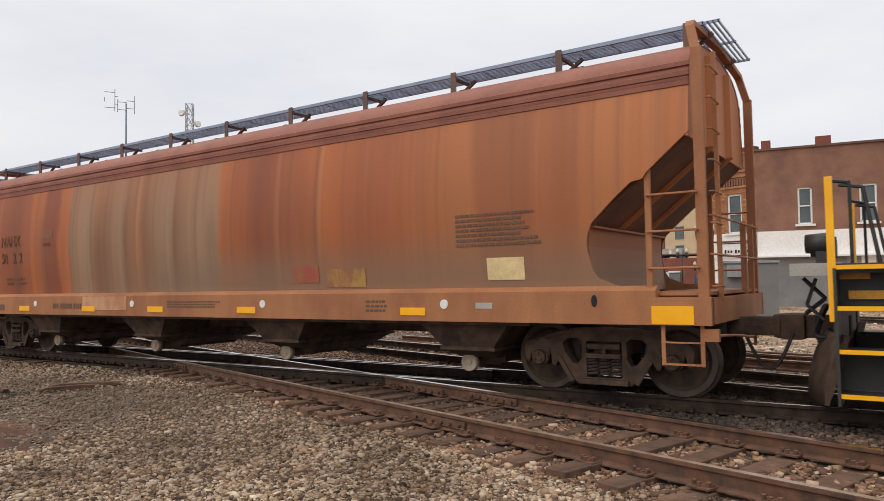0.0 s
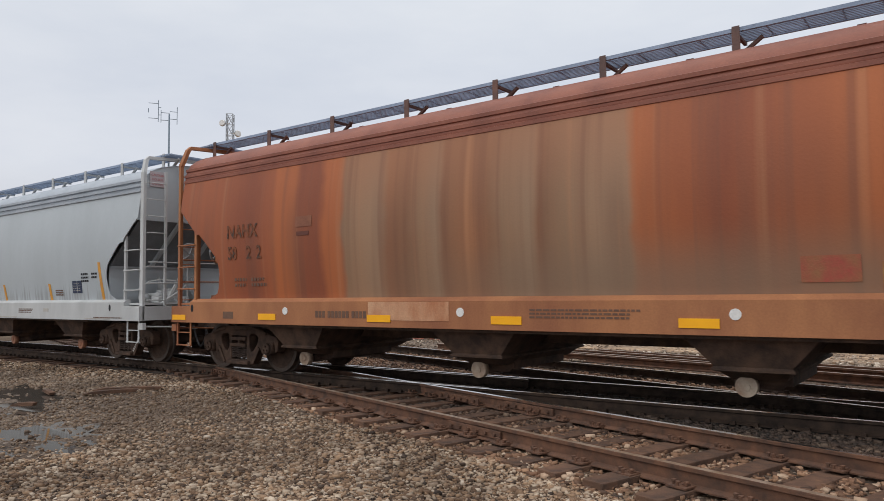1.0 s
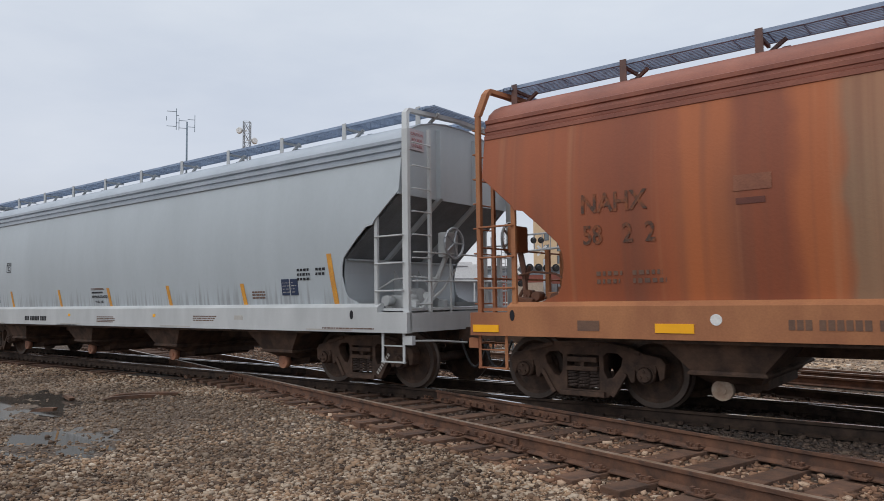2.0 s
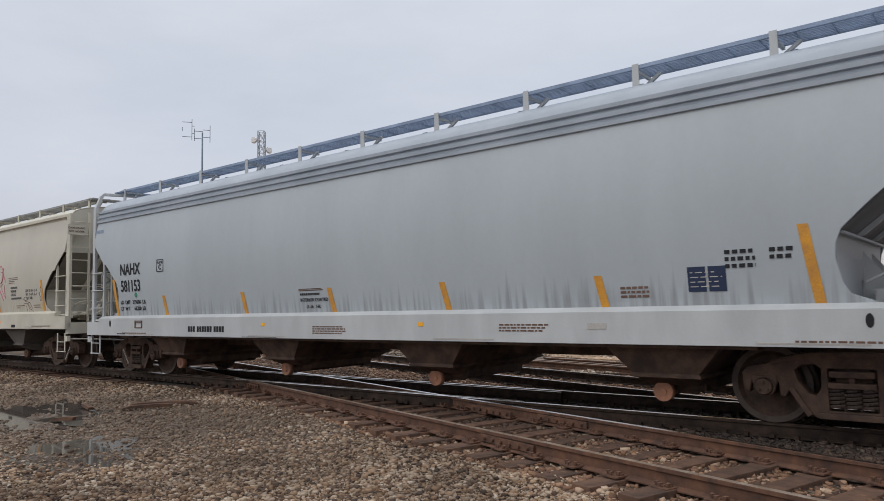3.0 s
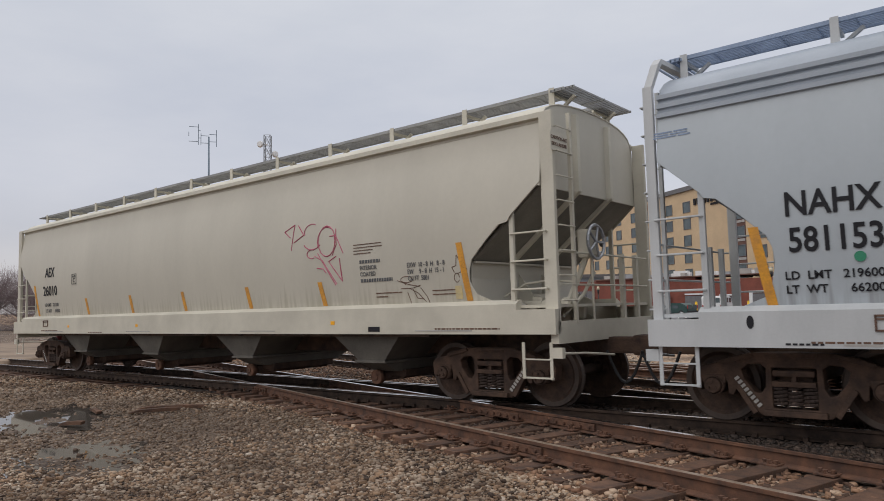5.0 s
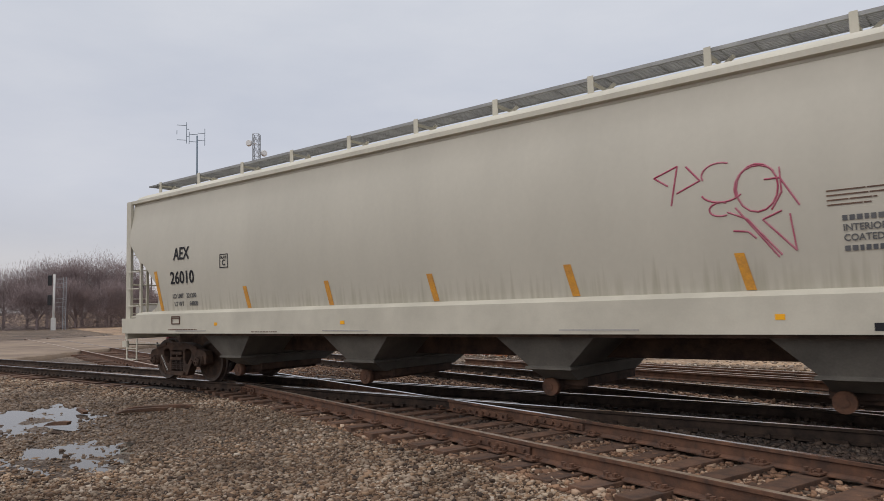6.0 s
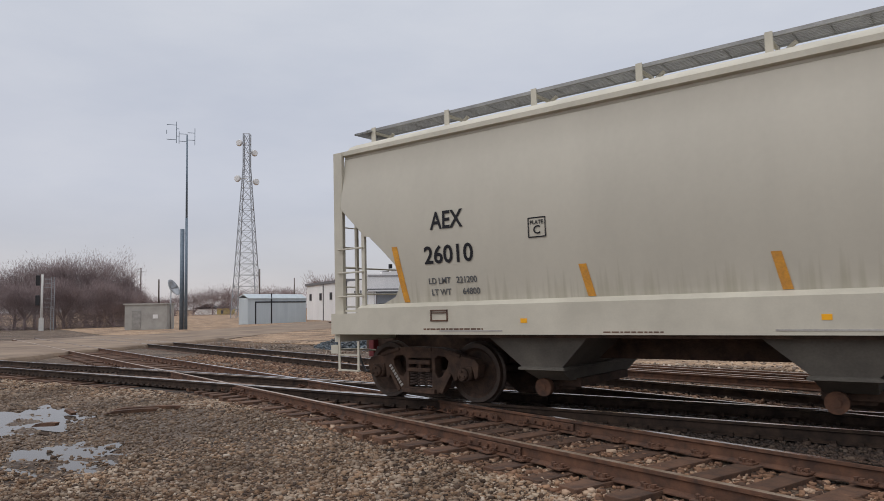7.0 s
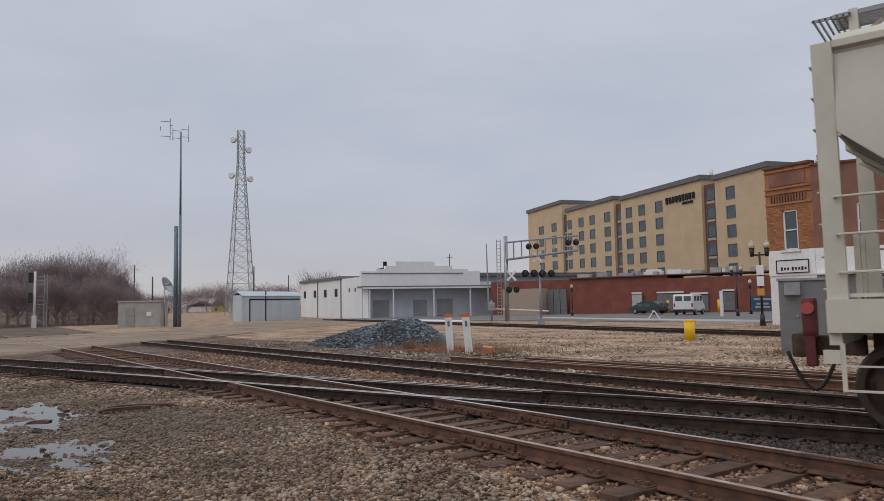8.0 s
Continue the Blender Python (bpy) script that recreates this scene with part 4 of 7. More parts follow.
def streaked_paint(name, base, dirt, lo):
    """Clean paint with upright dirt streaks that rise from the sill."""
    m = mat(name, base, tuple(v * 0.90 for v in base), rough=0.5, scale=0.8, stretch=(1, 1, 0.3), bump=0.015, fine=12, grain=0.07)
    n, l = m.node_tree.nodes, m.node_tree.links
    gain = [x for x in n if x.bl_idname == "ShaderNodeHueSaturation"][0]
    b = n["Principled BSDF"]
    tc = [x for x in n if x.bl_idname == "ShaderNodeTexCoord"][0]
    mp, ns, sep = n.new("ShaderNodeMapping"), n.new("ShaderNodeTexNoise"), n.new("ShaderNodeSeparateXYZ")
    mp.inputs["Scale"].default_value = (13.0, 0.0, 0.45)
    ns.inputs["Scale"].default_value, ns.inputs["Detail"].default_value = 1.0, 5.0
    hi = n.new("ShaderNodeMapRange")
    hi.inputs["From Min"].default_value, hi.inputs["From Max"].default_value = lo + 0.85, lo
    hi.inputs["To Min"].default_value, hi.inputs["To Max"].default_value = -0.35, 0.12
    add, rng, mix = n.new("ShaderNodeMath"), n.new("ShaderNodeMapRange"), n.new("ShaderNodeMix")
    rng.inputs["From Min"].default_value, rng.inputs["From Max"].default_value, rng.inputs["To Max"].default_value = 0.50, 0.72, 0.60
    mix.data_type = "RGBA"
    mix.inputs["B"].default_value = (*dirt, 1)
    l.new(tc.outputs["Object"], mp.inputs["Vector"])
    l.new(mp.outputs["Vector"], ns.inputs["Vector"])
    l.new(tc.outputs["Object"], sep.inputs["Vector"])
    l.new(sep.outputs["Z"], hi.inputs["Value"])
    l.new(ns.outputs["Fac"], add.inputs[0])
    l.new(hi.outputs["Result"], add.inputs[1])
    l.new(add.outputs[0], rng.inputs["Value"])
    l.new(rng.outputs["Result"], mix.inputs["Factor"])
    l.new(gain.outputs["Color"], mix.inputs["A"])
    l.new(mix.outputs["Result"], b.inputs["Base Color"])
    return m


CREAM_DARK = mat("cream_dark", (0.15, 0.138, 0.118), (0.085, 0.078, 0.068), rough=0.75, scale=1.5)
RUSTY = rust_paint()
BRACKET_BROWN = mat("bracket_brown", (0.17, 0.085, 0.065), (0.10, 0.06, 0.055), rough=0.7, scale=3)
RUSTY_ROOF = mat("rusty_roof", (0.29, 0.096, 0.058), (0.20, 0.062, 0.040), rough=0.6, scale=1.5, bump=0.05)
RUSTY_FRAME = mat("rusty_frame", (0.41, 0.172, 0.072), (0.27, 0.10, 0.046), rough=0.7, scale=1.2, stretch=(1, 1, 0.4), bump=0.1)
BOARD_BLUE = mat("board_blue_grey", (0.28, 0.36, 0.50), (0.20, 0.26, 0.37), rough=0.5)
PALE = streaked_paint("pale_grey_paint", (0.425, 0.468, 0.497), (0.20, 0.20, 0.205), 1.40)
PALE_ROOF = mat("pale_roof", (0.38, 0.42, 0.47), (0.30, 0.34, 0.385), rough=0.45, scale=1.0, bump=0.03, grain=0.1)
PALE_FRAME = mat("pale_frame", (0.52, 0.535, 0.54), (0.42, 0.435, 0.44), rough=0.55, scale=1.5, stretch=(1, 1, 0.4), bump=0.04, grain=0.1)
CREAM = streaked_paint("cream_paint", (0.54, 0.508, 0.428), (0.36, 0.33, 0.25), 1.56)
CREAM_FRAME = mat("cream_frame", (0.60, 0.565, 0.47), (0.50, 0.47, 0.39), rough=0.55, scale=1.5, bump=0.04, grain=0.1)
CREAM_BOARD = mat("cream_board", (0.33, 0.33, 0.32), (0.25, 0.25, 0.25), rough=0.5, metal=0.4)
cap_of.update({"covered_hopper_rusty": mat("cap_pale", (0.46, 0.38, 0.30), (0.30, 0.20, 0.14), rough=0.7, scale=6), "covered_hopper_pale": mat("cap_rust", (0.42, 0.19, 0.11), (0.24, 0.12, 0.08), rough=0.7, scale=6), "covered_hopper_cream": RUST_RAIL})
RIBS = ((3.76, 0.045, 0.05), (3.88, 0.045, 0.05), (4.00, 0.045, 0.05))
# car paints darkened for the slope sheets, with underside shade in the colour
shaded_paint_of.update({
    "covered_hopper_rusty": mat("rusty_shaded", (0.22, 0.10, 0.058), (0.13, 0.065, 0.045), rough=0.8, scale=1.5),
    "covered_hopper_pale": mat("pale_shaded", (0.20, 0.218, 0.235), (0.13, 0.142, 0.155), rough=0.75, scale=1.5),
    "covered_hopper_cream": mat("cream_shaded", (0.25, 0.235, 0.20), (0.17, 0.158, 0.14), rough=0.75, scale=1.5)})
brown = hopper_car("covered_hopper_rusty", "weathered rust-brown covered hopper car with faded bands", -10.92, 18.06, 1.40, 0.94, RUSTY, RUSTY_ROOF, RUSTY_FRAME, BOARD_BLUE, tuple((z, t, 0.028) for z, t, d in RIBS), 3.75, -1, False, 3.74)
pale = hopper_car("covered_hopper_pale", "pale grey covered hopper car with orange stripes", -30.23, 18.18, 1.40, 0.94, PALE, PALE_ROOF, PALE_FRAME, BOARD_BLUE, RIBS, 3.75, 1, False, 3.74)
cream = hopper_car("covered_hopper_cream", "cream covered hopper car with red graffiti scrawl", -49.9, 18.6, 1.56, 1.08, CREAM, CREAM_FRAME, CREAM_FRAME, CREAM_BOARD, ((4.12, 0.06, 0.08),), 3.66, 1, True, 4.02)
bm = bmesh.new()
box(bm, (9.312, -1.37, 3.715), (0.010, 0.46, 0.27))
part("ladder_placard", bm, CREAM_FRAME, cream)
for i, body in enumerate(("CAUTION-NO", "SIDE LADDER")):
    words("lettering", body, 0.068, FADED, cream, pose(9.322, -1.37, 3.76 - i * 0.09, 90, 0, 90), "CENTER")
bm = bmesh.new()
box(bm, (8.893, -1.12, 4.04), (0.012, 0.36, 0.34))
part("ladder_placard", bm, mat("faded_pink", (0.50, 0.42, 0.44), (0.42, 0.38, 0.40), rough=0.6), pale, "faded pink warning plate")
for i, body in enumerate(("CAUTION", "NO SIDE", "LADDER")):
    words("lettering", body, 0.068, FADED_RED, pale, pose(8.904, -1.12, 4.13 - i * 0.095, 90, 0, 90), "CENTER")
bars(pale, BOARD_BLUE, -8.97, -8.40, 3.46, 3.55, 3, 1.40, seed=77, wide=(0.2, 0.4), gap=0.02)
things_that_roll = [(brown, -10.92), (pale, -30.23), (cream, -49.9)]

# markings of the rusty car
for u in (5.46, 1.80, -1.92, -5.62):
    bm = bmesh.new()
    rod(bm, (u, -SILL_HALF - 0.008, 1.18), (u, -SILL_HALF + 0.004, 1.18), 0.065, 18)
    part("white_dot", bm, WHITE, brown)
for u0, u1 in ((4.70, 5.14), (1.17, 1.63), (-1.40, -0.92), (-3.70, -3.22), (-6.33, -5.87)):
    plate("reflector", brown, YELLOW, u0, u1, 1.02, 1.13, -SILL_HALF)
plate("reflector", brown, YELLOW, 8.36, 8.84, 0.95, 1.16, -SILL_HALF)
plate("reflector", brown, YELLOW, -8.98, -8.55, 0.99, 1.09, -SILL_HALF)
patch("card", brown, mat("pale_card", (0.78, 0.61, 0.32), rough=0.7), 6.12, 6.68, 1.50, 1.80, 1.40, "faded yellow card")
patch("red_patch", brown, mat("worn_red", (0.36, 0.07, 0.05), (0.30, 0.13, 0.06), rough=0.7, scale=5), 2.46, 3.02, 1.52, 1.80, 1.40, "worn red paint patch")
patch("ochre_patch", brown, mat("worn_ochre", (0.40, 0.23, 0.07), (0.30, 0.125, 0.06), rough=0.7, scale=5, stretch=(1, 1, 0.5), spread=(0.45, 0.6)), 3.2, 3.98, 1.44, 1.72, 1.40, "worn ochre paint patch")
bars(brown, FADED, 5.65, 6.95, 1.95, 2.42, 7, 1.40, seed=3)
word_bars(brown, FADED, -4.87, 1.13, 0.064, 0.11, (3, 6, 4))
bars(brown, FADED, -0.8, 1.0, 1.10, 1.24, 3, 1.40, True, seed=5)
bars(brown, FADED, 4.05, 4.5, 1.05, 1.25, 3, 1.40, True, seed=6)

# markings of the pale car
for u, z1, lean in ((-7.82, 2.27, 0.14), (-5.60, 1.83, 0.10), (-2.70, 1.82, 0.10), (-0.19, 1.82, 0.10), (2.33, 1.82, 0.10), (4.90, 1.80, 0.08), (7.33, 2.25, 0.12)):
    patch("orange_stripe", pale, ORANGE, u - 0.055, u + 0.055, 1.40, z1, 1.40, lean=lean)
lettering(pale, "NAHX", -7.49, 2.47, 0.37, INK, 1.40, 0.86)
lettering(pale, "581153", -7.47, 2.08, 0.37, INK, 1.40, 0.82)
lettering(pale, "LD  LMT   219600  LB", -7.53, 1.71, 0.125, INK, 1.40)
lettering(pale, "LT  WT      66200  LB", -7.53, 1.56, 0.125, INK, 1.40)
bm = bmesh.new()
rod(bm, (-6.80, -bulge(1.88) - 0.02, 1.88), (-6.80, -bulge(1.88), 1.88), 0.055, 16)
part("green_dot", bm, GREEN, pale)


def plate_mark(car, u, z, lo):
    bm = bmesh.new()
    y = -bulge(z, lo) - 0.017
    for a, b2, w, h in ((0, 0.13, 0.26, 0.016), (0, -0.13, 0.26, 0.016), (0.13, 0, 0.016, 0.27), (-0.13, 0, 0.016, 0.27)):
        box(bm, (u + a, y, z + b2), (w, 0.003, h))
    part("stencil_frame", bm, INK, car)
    words("lettering", "PLATE", 0.075, INK, car, pose(u, y - 0.003, z + 0.065, 90, 0, 0), "CENTER")
    words("lettering", "C", 0.16, INK, car, pose(u, y - 0.003, z - 0.04, 90, 0, 0), "CENTER")


plate_mark(pale, -5.69, 2.50, 1.40)
word_bars(pale, INK, -4.50, 1.10, 0.072, 0.115, (3, 6, 4))
lettering(pale, "INTERIOR COATED", -0.97, 1.62, 0.085, INK, 1.40)
lettering(pale, "11-16   HR", -0.82, 1.50, 0.085, INK, 1.40)
bars(pale, INK, -0.97, -0.36, 1.69, 1.76, 1, 1.40, seed=10, wide=(0.03, 0.05), gap=0.015)
bars(pale, FADED, -1.0, -0.30, 1.78, 1.83, 2, 1.40, seed=17, wide=(0.2, 0.35), gap=0.01)
bars(pale, FADED, -0.55, 0.30, 1.02, 1.17, 4, 1.40, True, seed=11)
bars(pale, INK, -2.61, -1.50, 0.945, 0.965, 1, 1.40, True, seed=18, wide=(0.03, 0.06))
bars(pale, INK, -7.55, -7.1, 0.96, 1.0, 1, 1.40, True, seed=19, wide=(0.03, 0.06))
bars(pale, FADED, 3.4, 4.3, 1.08, 1.20, 3, 1.40, True, seed=12)
bars(pale, INK, 6.50, 6.85, 1.80, 2.04, 3, 1.40, seed=13, wide=(0.04, 0.07), gap=0.025)
bars(pale, INK, 6.98, 7.24, 1.88, 2.04, 2, 1.40, seed=14, wide=(0.04, 0.07), gap=0.025)
blue = plain("dark_blue", (0.015, 0.03, 0.075), 0.5)
patch("blue_sign", pale, blue, 6.06, 6.27, 1.56, 1.85, 1.40, "dark blue stencilled square")
patch("blue_sign", pale, blue, 6.30, 6.50, 1.56, 1.85, 1.40, "dark blue stencilled square")
bars(pale, CONCRETE, 6.09, 6.46, 1.60, 1.82, 4, 1.40, seed=15, wide=(0.03, 0.10), gap=0.03)
bars(pale, FADED, 5.2, 5.6, 1.50, 1.66, 3, 1.40, seed=16)
for u in (-1.95, 1.95):
    plate("yellow_mark", pale, YELLOW, u - 0.05, u + 0.05, 1.16, 1.22, -SILL_HALF)

# markings of the cream car
for u, z1, lean in ((-7.88, 2.44, 0.18), (-4.68, 1.99, 0.10), (-2.36, 1.99, 0.09), (-0.04, 1.99, 0.10), (2.32, 1.99, 0.10), (4.50, 1.99, 0.10), (7.68, 2.44, 0.13)):
    patch("orange_stripe", cream, ORANGE, u - 0.055, u + 0.055, 1.57, z1, 1.56, lean=lean)
lettering(cream, "AEX", -7.14, 2.76, 0.37, INK, 1.56, 0.85)
lettering(cream, "26010", -7.29, 2.25, 0.37, INK, 1.56, 0.99)
lettering(cream, "LD LMT   221200", -7.24, 1.87, 0.13, SOFT_INK, 1.56, 0.95)
lettering(cream, "LT WT      64800", -7.20, 1.70, 0.13, SOFT_INK, 1.56, 0.95)
plate_mark(cream, -5.31, 2.52, 1.56)
for u in (-5.55, -1.9, 4.9):
    plate("yellow_mark", cream, YELLOW, u - 0.05, u + 0.05, 1.24, 1.30, -SILL_HALF)
for i, (w, body) in enumerate(((0.62, ""), (0, "INTERIOR"), (0, "COATED"), (0.95, ""))):
    z = 2.28 - i * 0.105
    if body:
        lettering(cream, body, 5.55, z, 0.10, SOFT_INK, 1.56, 0.9)
    else:
        bars(cream, SOFT_INK, 5.55, 5.55 + w, z - 0.05, z + 0.05, 1, 1.56, seed=20 + i, wide=(0.035, 0.055), gap=0.016)
for i, body in enumerate(("EXW  10 - 8  H   8 - 8", "EW     9 - 8  H  15 - 1", "CU FT  5801")):
    lettering(cream, body, 6.62, 2.16 - i * 0.105, 0.105, SOFT_INK, 1.56, 0.80)
for i, w in enumerate((0.80, 0.74, 0.56, 0.48)):
    bars(cream, FADED, 5.42, 5.42 + w, 2.56 - i * 0.05, 2.585 - i * 0.05, 1, 1.56, seed=24 + i, wide=(0.15, 0.4), gap=0.01)
for i, (u, w) in enumerate(((5.88, 0.60), (5.88, 0.30), (7.10, 0.52), (7.10, 0.48))):
    z = 1.73 - 0.06 * (i % 2)
    bars(cream, FADED, u, u + w, z, z + 0.03, 1, 1.56, seed=28 + i, wide=(0.1, 0.3), gap=0.01)
patch("yellow_mark", cream, YELLOW_FADED, 7.55, 7.68, 1.60, 1.80, 1.56)
bars(cream, FADED, -4.4, -3.4, 1.10, 1.13, 1, 1.56, True, seed=23)

# red scrawl: loose strokes that follow the side
def scrawl(strokes, r, material):
    bm = bmesh.new()
    for st in strokes:
        pts = []
        for i in range(len(st) - 1):
            for j in range(4):
                f = j / 4
                pts.append((st[i][0] + (st[i + 1][0] - st[i][0]) * f, st[i][1] + (st[i + 1][1] - st[i][1]) * f))
        pts.append(st[-1])
        pipe(bm, [(u, -bulge(z, 1.56) - 0.012, z) for u, z in pts], r, 4)
    return bm


def paint_scrawl(strokes, r, material, car, label):
    for st in strokes:
        part("graffiti_stroke", scrawl([st], r, material), material, car, label)


def arc(cx, cz, rx, rz, a0, a1, n=9):
    return [(cx + rx * math.cos(radians(a0 + (a1 - a0) * i / n)), cz + rz * math.sin(radians(a0 + (a1 - a0) * i / n))) for i in range(n + 1)]


PINK = mat("pink_marker", (0.40, 0.05, 0.11), (0.52, 0.20, 0.25), rough=0.6, scale=4)
paint_scrawl(([[(3.57, 2.96), (3.86, 3.07), (3.77, 2.60)], [(3.57, 2.96), (3.74, 2.84)], [(3.96, 3.05), (4.12, 2.86), (3.84, 2.74)],
                         arc(4.34, 2.90, 0.20, 0.14, 60, 200), arc(4.36, 2.72, 0.24, 0.14, 200, 330), arc(4.74, 2.70, 0.22, 0.27, 0, 360, 16), arc(4.74, 2.70, 0.24, 0.25, 40, 200, 8),
                         [(4.82, 2.78), (4.98, 2.78), (5.16, 2.46)], [(4.98, 2.90), (4.99, 2.62), (4.88, 2.44)],
                         arc(4.34, 2.50, 0.13, 0.08, 60, 300), [(4.41, 2.46), (4.62, 2.36), (4.95, 1.94)], [(4.50, 2.50), (4.72, 2.20), (4.92, 1.92)], [(4.46, 2.24), (4.62, 2.22), (4.70, 2.14)],
                         [(5.06, 2.38), (5.10, 1.98), (4.78, 2.34), (4.98, 2.42)]]), 0.011, PINK, cream, "pink marker scrawl")
paint_scrawl(([arc(7.60, 1.92, 0.05, 0.07, 0, 330), [(7.56, 2.0), (7.52, 2.08), (7.60, 2.10), (7.62, 2.26), (7.68, 2.16), (7.76, 2.14), (7.70, 2.08), (7.80, 2.04), (7.68, 2.0), (7.62, 1.98)]]), 0.006, FADED, cream, "thin dark scrawl")
paint_scrawl(([arc(6.58, 1.94, 0.13, 0.05, 0, 360), [(6.38, 1.93), (6.62, 1.86), (6.84, 1.82)], [(6.44, 1.80), (6.70, 1.80), (6.86, 1.84)], [(6.62, 1.80), (6.80, 1.72), (6.95, 1.58)], [(6.70, 1.78), (6.78, 1.64), (6.92, 1.62)],
                         [(6.86, 1.80), (6.98, 1.66), (7.02, 1.56)], [(6.52, 1.90), (6.55, 1.86)], [(6.58, 1.74), (6.64, 1.56)]]), 0.006, FADED, cream, "thin dark scrawl")
# tail marker on the last coupler
bm = bmesh.new()
box(bm, (-9.3 - 0.42, -0.16, 1.22), (0.16, 0.22, 0.46), bevel=0.05)
box(bm, (-9.3 - 0.42, -0.16, 0.86), (0.12, 0.16, 0.5), bevel=0.02)
dev = part("tail_marker", bm, mat("dark_red", (0.17, 0.022, 0.026), (0.11, 0.015, 0.02), rough=0.5), cream, "dark red end-of-train marker")
bm = bmesh.new()
rod(bm, (-9.3 - 0.42, -0.31, 1.32), (-9.3 - 0.42, -0.26, 1.32), 0.075, 14)
part("lens", bm, plain("lens_red", (0.5, 0.10, 0.09), 0.25), dev)
# small fittings on the sills
for car, u, z in ((cream, -7.0, 1.36), (pale, -6.55, 1.20)):
    bm = bmesh.new()
    for dx, dz, sx, sz in ((0, 0.075, 0.32, 0.02), (0, -0.075, 0.32, 0.02), (-0.15, 0, 0.02, 0.15), (0.15, 0, 0.02, 0.15), (0, 0.04, 0.30, 0.015)):
        box(bm, (u + dx, -SILL_HALF - 0.008, z + dz), (sx, 0.016, sz))
    part("card_holder", bm, FADED, car)
for car, H0 in ((cream, 9.3), (pale, 9.09)):
    for u in (H0 - 1.47 + 0.5, -H0 + 1.47 - 0.5):
        bm = bmesh.new()
        for k in range(8):
            f = (k - 3.5) * 0.055
            sgn = 1 if u > 0 else -1
            box(bm, (u + f * 0.62, -1.115, 0.40 + sgn * f * 0.78), (0.035, 0.004, 0.055), (0, -sgn * 51, 0))
        part("stencil_row", bm, CONCRETE, car)
for car, us in ((brown, (-8.33, 7.66)), (pale, (-7.9, 7.9))):
    for u in us:
        bm = bmesh.new()
        rod(bm, (u, -SILL_HALF - 0.006, 1.22), (u, -SILL_HALF + 0.004, 1.22), 0.055, 14)
        bmesh.ops.scale(bm, vec=(0.7, 1, 1.35), space=Matrix.Translation((-u, 0, -1.22)), verts=bm.verts)
        part("jacking_hole", bm, INK, car)
for car, u in ((pale, 4.9), (cream, 5.9), (brown, 6.1)):
    plate("id_tag", car, INK if car is cream else CONCRETE, u - 0.13, u + 0.13, 1.12, 1.20, -SILL_HALF)
for car, lo in ((pale, 1.40), (cream, 1.56)):
    bars(car, FADED, 7.2, 8.4, lo - 0.42, lo - 0.38, 1, lo, True, seed=31)
    bars(car, FADED, -7.3, -6.2, lo - 0.42, lo - 0.38, 1, lo, True, seed=32)
    for k in range(4):
        u = -7.0 + k * 4.6
        plate("load_label", car, CONCRETE, u, u + 1.1, lo - 0.435, lo - 0.415, -SILL_HALF)
lettering(brown, "NAHX", -7.28, 2.63, 0.34, WORN_INK, 1.40, 0.90)
lettering(brown, "58", -7.26, 2.23, 0.34, WORN_INK, 1.40, 0.80)
lettering(brown, "2  2", -6.72, 2.23, 0.34, WORN_INK, 1.40, 0.80)
bars(brown, FADED, -7.1, -6.75, 1.60, 1.80, 2, 1.40, seed=43, gap=0.03, wide=(0.03, 0.07))
bars(brown, FADED, -6.62, -6.2, 1.60, 1.80, 2, 1.40, seed=44, gap=0.03, wide=(0.03, 0.07))
patch("touch_up", brown, mat("old_touch_up", (0.27, 0.105, 0.055), (0.20, 0.07, 0.04), rough=0.7), -5.38, -4.98, 2.62, 2.80, 1.40)
patch("touch_up", brown, mat("dark_touch_up", (0.15, 0.045, 0.030), rough=0.7), -5.36, -5.05, 2.47, 2.54, 1.40)
plate("repaint_patch", brown, mat("orange_repaint", (0.60, 0.36, 0.22), (0.42, 0.17, 0.08), rough=0.7, scale=2.5, stretch=(1, 1, 0.4)), -3.68, -2.12, 1.05, 1.33, -SILL_HALF, "lighter repainted patch streaked with rust")
plate("placard_holder", brown, FADED, -7.35, -7.05, 1.03, 1.16, -SILL_HALF)
part("chalk_ring", scrawl([arc(-5.72, 1.82, 0.13, 0.16, 0, 360, 16)], 0.008, CONCRETE), CONCRETE, brown)

# ---- locomotive that leads the train
loco = thing("locomotive", "black locomotive with yellow handrails and step edges", "locomotive", pose(-0.83, TY, RAIL))
GRIME = mat("loco_black", (0.035, 0.033, 0.034), (0.018, 0.018, 0.019), rough=0.55, scale=2, bump=0.06)
bm = bmesh.new()
box(bm, (8.6, 0, 1.55), (16.9, 3.05, 0.10))
box(bm, (-0.06, 0, 1.55), (0.52, 1.9, 0.10))
part("deck", bm, GRIME, loco)
bm = bmesh.new()
box(bm, (-0.33, 0, 1.55), (0.03, 1.96, 0.14))
box(bm, (-0.08, -0.97, 1.55), (0.52, 0.03, 0.14))
part("deck_edge", bm, CONCRETE, loco, "pale worn deck edge")
bm = bmesh.new()
box(bm, (0.12, 0, 1.15), (0.08, 2.1, 0.74))
part("end_plate", bm, GRIME, loco)
bm = bmesh.new()
rings = []
for j in range(13):
    y = -1.45 + 2.9 * j / 12
    c = 0.30 * (1 - (y / 1.45) ** 2)
    rings.append([(0.22 - c, y, 0.85), (0.10 - c, y, 0.62), (0.02 - c, y, 0.35), (0.0 - c, y, 0.12), (0.04 - c, y, 0.12), (0.14 - c, y, 0.40), (0.26 - c, y, 0.85)])
loft(bm, rings, close=True, caps=True, smooth=True)
part("snow_plow", bm, TRUCK_IRON, loco)
bm = bmesh.new()
